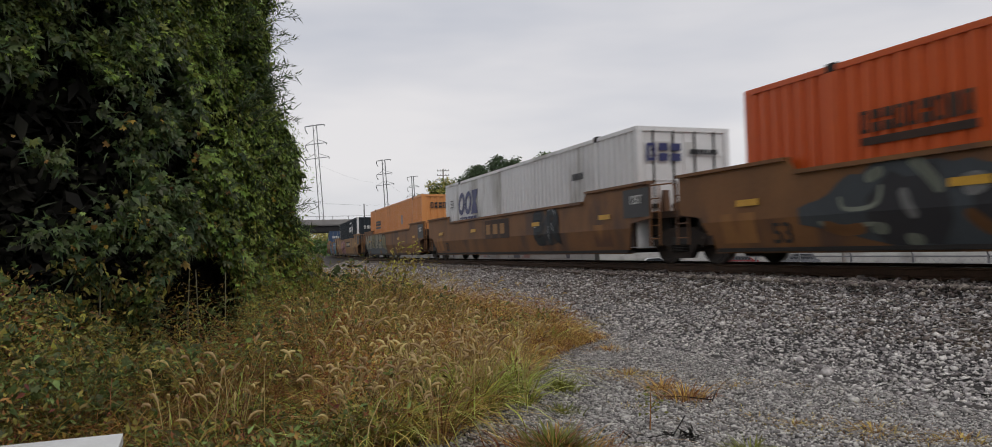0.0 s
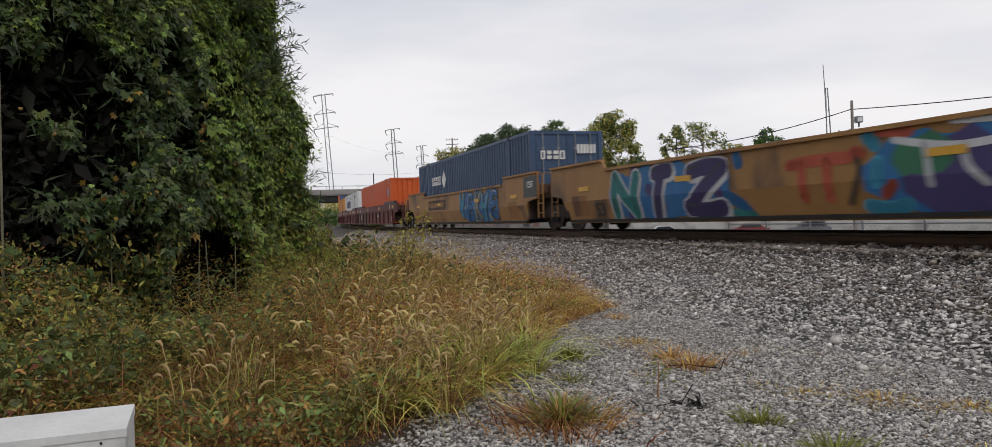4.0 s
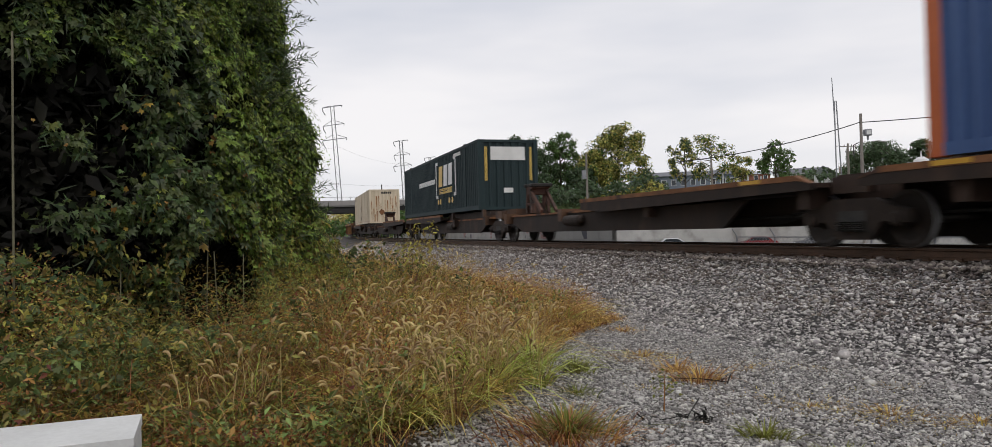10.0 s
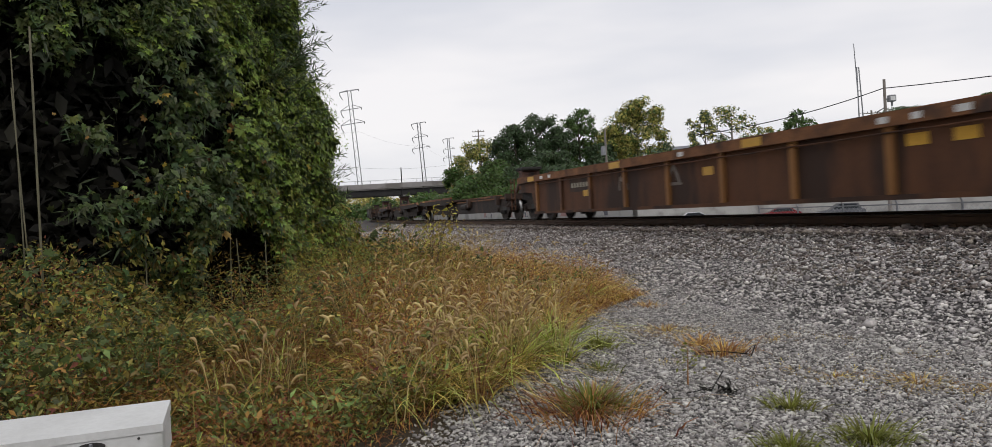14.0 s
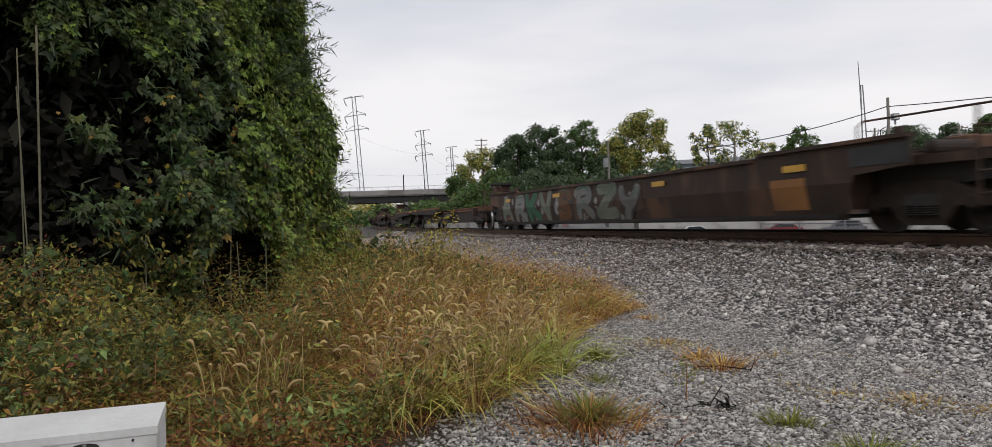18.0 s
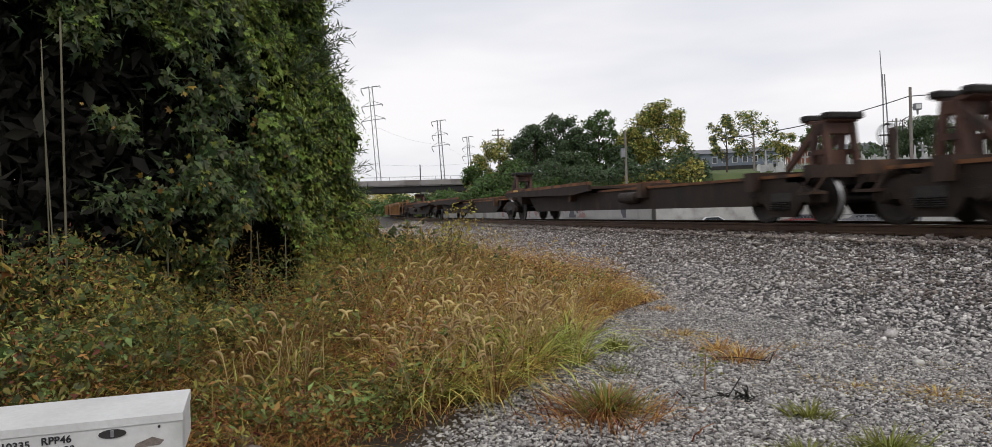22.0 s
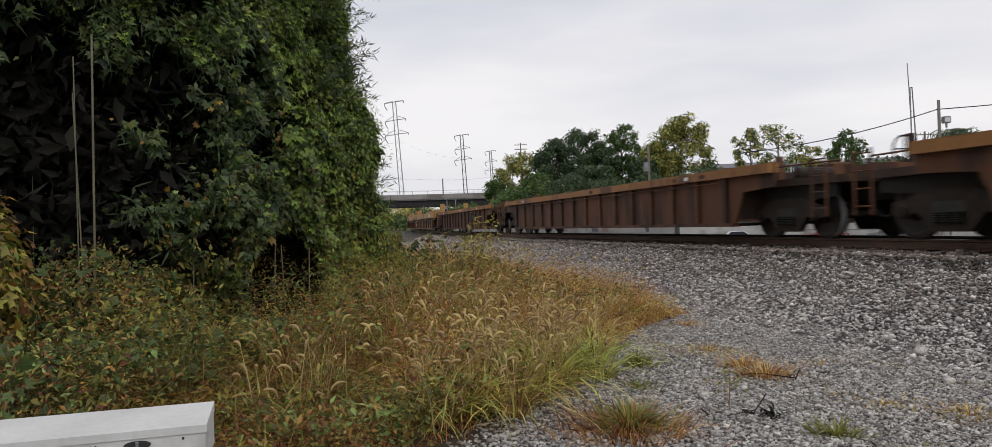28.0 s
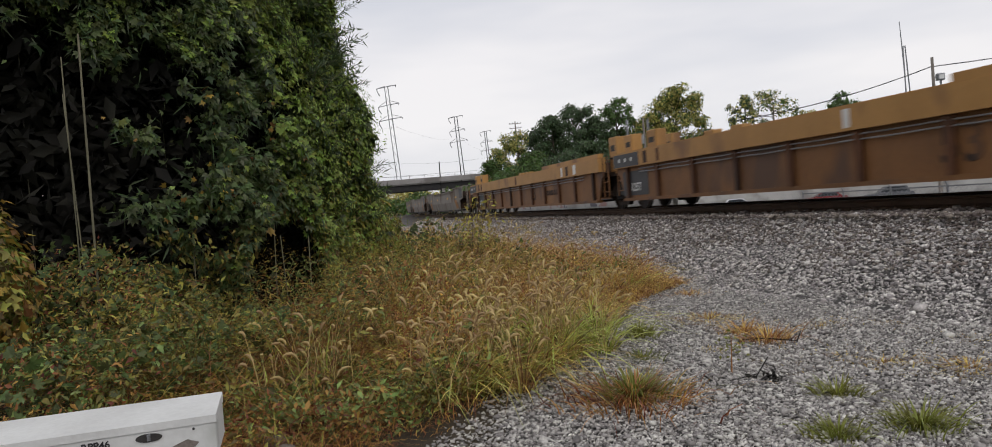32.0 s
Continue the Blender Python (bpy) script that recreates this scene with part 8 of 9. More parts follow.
def weed_height(w, y):
    """The sward rises away from the gravel."""
    return (0.26 + 0.40 * ease(0.0, 0.55, w) + 0.34 * ease(0.6, 3.0, w)) * np.interp(y, [4.0, 5.2, 7.0, 11.0, 15.0], [0.5, 0.8, 1.0, 1.0, 1.2])


def build_weeds():
    rng = np.random.default_rng(41)

    def stand(name, label, n, mat, tall, lean, width, seed, inset=0.0, ymin=3.0, ymax=30.0, span=5.0, power=1.7, patch=None, freq=0.9):
        """A loose tangle of single blades, in patches."""
        x, y, z, w = weed_points(rng, n, inset, ymin, ymax, span, power, True)
        if patch is not None:
            k = wobble(np.stack([x, y, y * 0], 1), freq, patch[0]) > patch[1] + rng.normal(0, 0.2, len(x))
            x, y, z, w = x[k], y[k], z[k], w[k]
        q = np.stack([x, y, y * 0], 1)
        bump = np.maximum(1 + 0.38 * wobble(q, 1.6, 90) + 0.45 * wobble(q, 5.0, 91), 0.2)
        h = weed_height(w, y) * tall * rng.uniform(0.45, 1.15, len(x)) * bump * (1 - 0.8 * np.exp(-((x + 3.35) / 0.55) ** 2 - ((y - 8.7) / 1.9) ** 2))
        scale = np.clip(y / 8.0, 0.8, 2.2)
        blades(name, label, x, y, z, h, rng.uniform(lean * 0.25, lean, len(x)), width * scale * rng.uniform(0.6, 1.3, len(x)), mat, seed)

    def clumps(name, label, n, count, mat, tall, lean, width, seed, inset, ymin, ymax, span, power=1.3, spot=None, head=0):
        """Tussocks: blades fanning out of a shared foot, with seed heads on some stems."""
        x, y, z, w = weed_points(rng, n, inset, ymin, ymax, span, power, True)
        if spot is not None:
            x, y = spot[:, 0] + rng.normal(0, 0.1, len(spot)), spot[:, 1] + rng.normal(0, 0.1, len(spot))
            z, w = ground_height(x, y), np.full(len(x), 1.2)
        k = np.repeat(np.arange(len(x)), count)
        m = len(k)
        tone = rng.uniform(0.7, 1.15, len(x))[k]
        a = rng.uniform(0, 2 * np.pi, m)
        q = 0.10 * np.sqrt(rng.random(m))
        X, Y = x[k] + q * np.cos(a), y[k] + q * np.sin(a)
        H = np.maximum(weed_height(w, y), 0.42)[k] * tall * tone
        A = a + rng.normal(0, 0.5, m)
        scale = np.clip(Y / 9.0, 0.8, 1.9)
        blades(name, label, X, Y, z[k], H * rng.uniform(0.4, 1.0, m), rng.uniform(0.35, lean, m), 1.35 * width * scale * rng.uniform(0.6, 1.3, m), mat, seed, az=A)
        if head:
            k = np.repeat(np.arange(len(x)), head)
            a = rng.uniform(0, 2 * np.pi, len(k))
            foxtails("foxtail_grass", "nodding pale foxtail seed heads on thin stems", x[k] + 0.07 * np.cos(a), y[k] + 0.07 * np.sin(a), z[k], np.maximum(weed_height(w, y), 0.45)[k] * tall * rng.uniform(0.45, 1.1, len(k)), seed + 7, az=a + rng.normal(0, 0.6, len(k)))
    # matted undergrowth first, then tussocks that stand out of it
    stand("red_weeds", "matted reddish brown weed stems", 19000, "redweed", 0.9, 2.2, 0.008, 53, 0.05, 3.6, 26, 5.0, 1.5, (4, -0.45))
    stand("green_grass", "leaning olive green grass among the weeds", 9000, "grassolive", 0.80, 2.2, 0.012, 52, 0.4, 3.4, 26, 5.5, 1.7, (3, 0.0))
    stand("tan_grass", "leaning golden tan grass beside the gravel", 13000, "grasstan", 0.95, 2.2, 0.010, 51, 0.0, 6.5, 28, 3.4, 1.5, (2, -0.2))
    stand("dry_grass", "dry orange grass along the ballast edge", 26000, "grassdry", 0.85, 1.8, 0.010, 54, -0.1, 8.6, 26, 2.6, 1.3, (6, -0.7))
    stand("fine_weeds", "feathery yellow-green fine-leaved weeds", 9000, "fineweed", 0.8, 2.0, 0.006, 56, 1.5, 6.0, 15, 5.5, 1.2, (9, -0.15), 1.1)
    # feathery weeds in soft mounds
    for label, n, mat, seed, inset, span, y0, y1, tall, size in (("soft mounds of rust-brown feathery weeds", 230, "redweed", 71, 0.3, 3.2, 5.6, 14, 0.92, 0.030), ("soft mounds of olive feathery weeds", 150, "fineweed", 72, 1.2, 3.6, 5.4, 15, 1.05, 0.036),
                                                                 ("dark green feathery weeds", 90, "weedgreen", 73, 1.3, 3.8, 5.0, 11, 1.0, 0.040), ("rust-orange feathery weeds along the ballast", 120, "grassdry", 74, 0.0, 1.8, 8.5, 17, 0.72, 0.034)):
        x, y, z, w = weed_points(rng, n, inset, y0, y1, span, 1.2, True)
        H = weed_height(w, y) * tall * rng.uniform(0.75, 1.2, len(x))
        m = 170
        k = np.repeat(np.arange(len(x)), m)
        f = rng.random(len(k)) ** 0.55
        a, q = rng.uniform(0, 6.28, len(k)), (0.05 + 0.24 * f * (1.25 - f)) * np.sqrt(rng.random(len(k))) * 1.5
        P = np.stack([x[k] + q * np.cos(a), y[k] + q * np.sin(a), z[k] + H[k] * f], 1)
        T = np.stack([np.cos(a), np.sin(a), 0.9 - 0.8 * rng.random(len(k))], 1) + rng.normal(0, 0.35, P.shape)
        ob = new("feathery_weeds", leaf_mesh("feathery_weeds", P, np.array([0.0, -0.2, 0.9]) + rng.normal(0, 0.6, P.shape), T, size * (0.7 + 0.05 * P[:, 1]) * np.exp(rng.normal(0, 0.35, len(k))), BLADE, mat))
        tagged(ob, label, "weeds", kind="stuff")
    for x, y, H, r in ((-2.9, 10.0, 1.15, 0.24), (-2.6, 9.5, 0.95, 0.24), (-2.55, 10.5, 1.28, 0.26), (-2.2, 10.3, 1.08, 0.25), (-2.3, 9.7, 0.92, 0.22), (-3.0, 9.4, 0.9, 0.2), (-2.0, 11.0, 1.1, 0.26), (-2.75, 11.0, 1.42, 0.24), (-1.25, 11.3, 1.0, 0.26), (-1.7, 10.8, 0.95, 0.24)):
        k = 520
        f = rng.random(k) ** 0.6
        a, q = rng.uniform(0, 6.28, k), r * np.sqrt(rng.random(k)) * (0.5 + 1.4 * f * (1.2 - f))
        P = np.stack([x + q * np.cos(a), y + q * np.sin(a), float(ground_height(x, y)[0]) + H * f * (1 - 0.35 * (q / r) ** 2)], 1)
        T = np.stack([np.cos(a), np.sin(a), 1.0 - 0.8 * rng.random(k)], 1) + rng.normal(0, 0.4, P.shape)
        ob = new("feathery_weeds", leaf_mesh("feathery_weeds", P, np.array([0.0, -0.3, 0.9]) + rng.normal(0, 0.6, P.shape), T, 0.048 * np.exp(rng.normal(0, 0.35, k)), BLADE, "oliveweed"))
        tagged(ob, "tall olive-yellow feathery weed at the thicket's foot", "weeds", kind="stuff")
    edge = np.array([(-0.62, 5.6), (-0.75, 5.8), (-0.85, 5.55), (-0.5, 5.9), (-0.35, 6.1), (-0.95, 5.7), (-0.7, 6.2), (-0.45, 6.4), (-1.05, 5.9), (-0.25, 6.35), (-0.6, 6.7), (-0.9, 6.4)])
    clumps("foxtail_tussock", "golden foxtail grass tussocks at the gravel edge", 0, 85, "grasstan", 0.98, 2.4, 0.012, 57, 0, 5, 6, 1, spot=edge[::2], head=9)
    clumps("foxtail_tussock", "yellow-green foxtail grass tussocks at the gravel edge", 0, 75, "grassbright", 0.95, 2.2, 0.013, 55, 0, 5, 6, 1, spot=edge[1::2], head=9)
    green = np.array([(-0.02, 6.65), (0.05, 6.85), (-0.15, 6.9), (0.0, 7.1), (-0.3, 6.75), (0.1, 7.3), (-0.1, 7.5), (-0.25, 7.2), (0.05, 7.7), (-0.6, 7.1), (-0.5, 7.5), (-0.95, 6.1), (-1.2, 6.2)])
    clumps("foxtail_tussock", "bright green foxtail grass tussocks at the gravel edge", 0, 52, "grassbright", 0.90, 2.1, 0.016, 58, 0, 5, 6, 1, spot=green, head=12)
    clumps("foxtail_tussock", "yellow-green foxtail grass tussocks in the weeds", 60, 40, "grassbright", 1.05, 2.2, 0.011, 59, 0.2, 5.4, 12, 2.6, 1.2, head=5)
    clumps("foxtail_tussock", "golden foxtail grass tussocks further off", 110, 34, "grassgold", 1.02, 2.2, 0.011, 65, 0.1, 5.8, 16, 2.4, 1.2, head=3)
    clumps("grass_clumps", "tall green grass beside the cabinet", 0, 40, "grassbright", 1.15, 1.8, 0.011, 66, 0, 5, 6, 1, spot=np.array([(-1.85, 5.25), (-1.95, 5.5), (-1.7, 5.4), (-2.1, 5.2), (-1.6, 5.65)]), head=5)
    # pale straws lying across
    k = 90
    x, y, z, w = weed_points(rng, k, 0.1, 4.8, 12, 3.4, 1.0, True)
    blades("straw", "pale bent straws lying across the weeds", x, y, z + 0.1, rng.uniform(0.5, 0.95, len(x)), rng.uniform(0.5, 1.3, len(x)), np.full(len(x), 0.007), "seed", 67)
    # broad-leaved undergrowth in drifts
    for name, n, mat, size, seed, lo, form, cut in (("weed_leaves", 19000, "understory", 0.056, 61, 1.5, LANCE, 0.12), ("weed_leaves", 11000, "weedgreen", 0.058, 62, 1.6, LANCE, 0.18), ("autumn_leaves", 3000, "autumn", 0.046, 63, 1.7, LANCE, 0.15),
                                                   ("weed_leaves", 9000, "vine", 0.055, 64, 2.2, CREEPER, 0.1), ("withered_leaves", 16000, "redweed", 0.040, 68, 0.5, LANCE, -0.1), ("weed_leaves", 10000, "weedgreen", 0.046, 69, 0.4, LANCE, 0.1), ("weed_leaves", 8000, "understory", 0.050, 60, 0.6, LANCE, 0.0)):
        x, y, z, w = weed_points(rng, n * 3, lo, 3.0, 13.5, 7.0, 1.15)
        q = np.stack([x, y, z], 1)
        keep = wobble(q, 1.6, seed) + 0.6 * wobble(q, 4.5, seed + 100) > cut + rng.normal(0, 0.25, len(x))
        x, y, z, w = x[keep][:n], y[keep][:n], z[keep][:n], w[keep][:n]
        q = np.stack([x, y, z], 1)
        H = weed_height(w, y) * 0.62 + 0.45 * ease(2.5, 5.0, w) + 0.34 * wobble(q, 1.6, 161) + 0.28 * wobble(q, 5.0, 162)
        H *= 1 - 0.85 * np.exp(-((x + 3.35) / 0.55) ** 2 - ((y - 8.7) / 1.9) ** 2)
        zz = z + np.maximum(H, 0.1) * rng.uniform(0.3, 1.0, len(x)) ** 0.6
        P = np.stack([x, y, zz], 1)
        N = np.array([0.1, -0.35, 0.8]) + rng.normal(0, 0.75, P.shape)
        T = rng.normal(0, 1, P.shape) + np.array([0, -0.2, -0.3])
        ob = new(name, leaf_mesh(name, P, N, T, size * np.exp(rng.normal(0, 0.3, len(x))), form, mat))
        tagged(ob, "tangle of %s broad-leaved weeds" % {"autumn": "yellow and rust coloured", "redweed": "withered brown"}.get(mat, "green"), "weeds", kind="stuff")


build_weeds()


def build_edge_leaves():
    """Low leafy weeds between the cabinet and the gravel."""
    rng = np.random.default_rng(47)
    for n, mat, seed, size in ((6000, "weedgreen", 1, 0.044), (8000, "understory", 2, 0.042), (5000, "redweed", 3, 0.034)):
        y = rng.uniform(3.9, 6.6, n * 2)
        x = edge_x(y) - 0.15 - 2.0 * rng.random(n * 2) ** 0.8
        q = np.stack([x, y, x * 0], 1)
        k = wobble(q, 3.0, 300 + seed) + 0.5 * wobble(q, 9.0, 310 + seed) > -0.15
        x, y, z, w = weed_keep(x[k][:n], y[k][:n], x[k][:n] * 0 + 1.0)
        q = np.stack([x, y, x * 0], 1)
        top = np.clip(0.24 + 0.14 * wobble(q, 2.5, 321) + 0.10 * wobble(q, 7.0, 322), 0.06, 0.6)
        P = np.stack([x, y, z + top * rng.random(len(x)) ** 0.6], 1)
        N = np.array([0.1, -0.3, 0.8]) + rng.normal(0, 0.7, P.shape)
        ob = new("weed_leaves", leaf_mesh("weed_leaves", P, N, rng.normal(0, 1, P.shape), size * np.exp(rng.normal(0, 0.35, len(x))), LANCE, mat))
        tagged(ob, "low %s weeds beside the cabinet" % {"weedgreen": "fresh green", "understory": "yellow-green", "redweed": "withered brown"}[mat], "weeds", kind="stuff")


build_edge_leaves()


def tuft(x, y, r, h, n, mat, label, seed, lean=1.0, width=0.007):
    rng = np.random.default_rng(seed)
    a, q = rng.uniform(0, 6.28, n), r * np.abs(rng.normal(0, 0.55, n)) * (1 + 0.4 * np.sin(3 * seed + 2.0 * rng.uniform(0, 6.28)))
    xs, ys = x + q * np.cos(a), y + q * np.sin(a)
    b = blades("grass_tuft", label, xs, ys, ground_height(xs, ys), h * rng.uniform(0.35, 1.15, n), rng.uniform(0.3, lean * 1.5, n), 1.35 * width * rng.uniform(0.7, 1.3, n), mat, seed)
    tagged(b, label, "grass tuft", kind="stuff")
    return b


tuft(0.63, 7.78, 0.16, 0.24, 240, "grassgreen", "small green grass tuft in the gravel", 81)
tuft(1.74, 5.31, 0.10, 0.17, 160, "grassgreen", "small bright green grass tuft in the gravel", 82)
tuft(0.35, 5.25, 0.34, 0.24, 600, "redweed", "flattened brown grass tuft at the weed edge", 83, 1.2)
tuft(0.38, 5.35, 0.30, 0.26, 420, "grassgreen", "green grass tuft at the weed edge", 84, 1.1)
tuft(1.95, 4.55, 0.22, 0.2, 300, "grassgreen", "green grass tuft near the camera", 85)
tuft(1.45, 4.45, 0.26, 0.15, 240, "grassgreen", "low green grass tuft near the camera", 86)
tuft(1.80, 7.35, 0.17, 0.24, 220, "grassdry", "dry orange grass tuft in the gravel", 87, 1.2)
tuft(1.68, 7.85, 0.20, 0.20, 180, "grassdry", "dry orange grass tuft in the gravel", 88, 1.3)
tuft(1.5, 8.75, 0.30, 0.12, 260, "grasstan", "thin tan grass patch in the gravel", 89, 1.4)
tuft(2.45, 7.9, 0.30, 0.07, 140, "grasstan", "thin tan grass patch in the gravel", 90, 1.4)
tuft(2.9, 5.9, 0.40, 0.10, 260, "grasstan", "thin pale grass patch in the gravel", 91, 1.4)
tuft(2.4, 6.2, 0.35, 0.08, 160, "grasstan", "thin pale grass patch in the gravel", 92, 1.4)
tuft(3.4, 5.6, 0.25, 0.10, 140, "grasstan", "thin pale grass patch in the gravel", 93, 1.4)
for _k, (_x, _y, _r, _n) in enumerate(((2.6, 6.1, 0.8, 420), (3.15, 5.6, 0.7, 420), (3.5, 5.1, 0.6, 300), (2.2, 6.5, 0.6, 240), (1.45, 8.6, 0.7, 500), (1.0, 9.2, 0.4, 380), (2.6, 8.1, 0.5, 260), (3.1, 7.9, 0.4, 160), (2.9, 4.6, 0.4, 420), (1.2, 7.0, 0.4, 200), (3.4, 6.9, 0.5, 200))):
    tuft(_x, _y, _r, 0.055, int(_n * 1.5), "grasstan", "thin flattened tan grass patch in the gravel", 130 + _k, 1.5, 0.006)
tuft(1.6, 11.0, 0.3, 0.12, 200, "grassdry", "dry grass patch in the gravel", 94, 1.3)
tuft(0.55, 6.6, 0.14, 0.12, 120, "grassgreen", "low green weed in the gravel", 95, 1.2)


def build_debris():
    rnd = random.Random(5)
    st = thing("dead_branch", "dark dead branch lying on the gravel", "branch")
    def twig(pts, r):
        sh = Shape()
        for a, b in zip(pts[:-1], pts[1:]):
            sh.tube(a, b, r, r * 0.8, 6)
        return part("twig", sh, "grime", st)
    twig([(0.95, 5.78, 0.03), (1.15, 5.74, 0.05), (1.32, 5.80, 0.07)], 0.005)
    twig([(1.32, 5.80, 0.05), (1.40, 5.92, 0.10), (1.45, 5.95, 0.16)], 0.005)
    twig([(1.28, 5.68, 0.03), (1.40, 5.78, 0.06), (1.46, 5.82, 0.05)], 0.008)
    twig([(1.0, 5.8, 0.03), (0.93, 5.76, 0.09)], 0.006)
    rng = np.random.default_rng(19)
    P = np.array([1.43, 5.78, 0.04]) + rng.normal(0, 0.045, (26, 3)) * np.array([1.3, 1.0, 0.5])
    P[:, 2] = np.maximum(P[:, 2], 0.01)
    part("dead_leaves", leaf_mesh("dead_leaves", P, rng.normal(0, 0.6, P.shape) + np.array([0, -0.3, 0.8]), rng.normal(0, 1, P.shape), np.full(26, 0.075), OVAL, "shade_deadleaf"), None, st, "dark withered leaves")["kind"] = "stuff"
    st2 = thing("dead_branch", "second dark dead branch beside dry grass", "branch")
    for pts in ([(1.55, 7.35, 0.03), (1.75, 7.25, 0.05), (1.98, 7.05, 0.05)], [(1.98, 7.05, 0.04), (2.05, 7.15, 0.12)]):
        sh = Shape()
        for a, b in zip(pts[:-1], pts[1:]):
            sh.tube(a, b, 0.006, 0.005, 6)
        part("twig", sh, "grime", st2)
    sap = thing("sapling", "small dry sapling rising from the gravel", "weed")
    part("stem", Shape().tube((1.18, 6.0, 0.0), (1.2, 6.02, 0.33), 0.006, 0.003, 6), "redweed", sap)
    rng = np.random.default_rng(9)
    P = np.array([1.2, 6.02, 0.25]) + rng.normal(0, 0.06, (60, 3))
    part("leaves", leaf_mesh("leaves", P, rng.normal(0, 0.5, P.shape) + np.array([0, 0, 1.0]), rng.normal(0, 1, P.shape), np.full(60, 0.04), OVAL, "grassgreen"), None, sap)["kind"] = "stuff"
    # tall weed standing before the track
    tw = thing("tall_weed", "tall feathery green weed beside the ballast", "weed")
    x0, y0 = -1.52, 11.3
    g0 = float(ground_height(x0, y0)[0])
    tips = []
    for dx, dz, r in ((0.36, 1.50, 0.009), (0.10, 1.46, 0.007), (0.24, 1.30, 0.006), (0.44, 1.22, 0.006), (0.02, 1.25, 0.005)):
        line = [(x0 + dx * (j / 8) ** 1.6, y0 + 0.05 * dx * j / 8, g0 + dz * (j / 8) ** 0.9) for j in range(9)]
        part("stem", Shape().path(line, [r * (1.1 - 0.8 * j / 8) for j in range(9)], 5), "bark", tw)
        tips += [line[j] for j in (5, 6, 6, 7, 7, 8, 8, 8)]
    P = np.array(tips)[rng.integers(0, len(tips), 300)] + rng.normal(0, 1, (300, 3)) * np.array([0.075, 0.06, 0.05])
    part("leaves", leaf_mesh("leaves", P, rng.normal(0, 0.6, P.shape) + np.array([0, -0.2, 0.8]), rng.normal(0, 1, P.shape) + np.array([0.3, 0, 0.1]), 0.066 * np.exp(rng.normal(0, 0.3, len(P))), LANCE, "oliveweed"), None, tw)["kind"] = "stuff"
    # stones beside the cabinet
    for x, y, r in ((-2.05, 4.72, 0.10), (-1.93, 4.52, 0.09), (-1.80, 4.30, 0.10), (-2.2, 4.9, 0.07)):
        bm = bmesh.new()
        bmesh.ops.create_icosphere(bm, subdivisions=2, radius=r)
        for v in bm.verts:
            v.co *= 1 + 0.22 * noise.noise(v.co * 6 + Vector((x, y, 0)) * 9)
            v.co.z *= 0.7
        sh = Shape()
        bm.verts.index_update()
        sh.add([v.co[:] for v in bm.verts], [[q.index for q in f.verts] for f in bm.faces])
        bm.free()
        thing("rock", "brown-grey rock half hidden by weeds", "rock", "rocks by the cabinet", at=pose(x, y, 0.10, 10, 5, 40 * x), shape=sh, mat="rock")


build_debris()


def build_shrub():
    rng = np.random.default_rng(17)
    s = thing("vine_shrub", "vine-covered shrub with yellowing leaves beside the thicket", "shrub")
    c = np.array([-4.75, 5.35, 0.0])
    part("stem", Shape().path([(c[0], c[1], 0.0), (c[0] + 0.05, c[1], 0.8), (c[0] - 0.05, c[1] + 0.1, 1.9)], [0.03, 0.02, 0.008], 6), "bark", s)
    for n, mat, seed in ((4800, "vinebright", 1), (2600, "autumn", 2), (4200, "understory", 3)):
        d = rng.normal(size=(n, 3))
        d /= np.linalg.norm(d, axis=1)[:, None]
        P = c + np.array([0, 0, 1.15]) + d * np.array([0.70, 0.66, 1.16]) * (0.75 + 0.25 * wobble(d * 2, 1.2, seed))[:, None] * rng.random((n, 1)) ** 0.25
        N = d + np.array([0, 0, 0.4]) + rng.normal(0, 0.4, d.shape)
        part("leaves", leaf_mesh("leaves", P, N, rng.normal(0, 0.7, P.shape) + np.array([0, 0, -0.6]), 0.07 * np.exp(rng.normal(0, 0.3, n)), LEAF, mat), None, s)["kind"] = "stuff"


build_shrub()


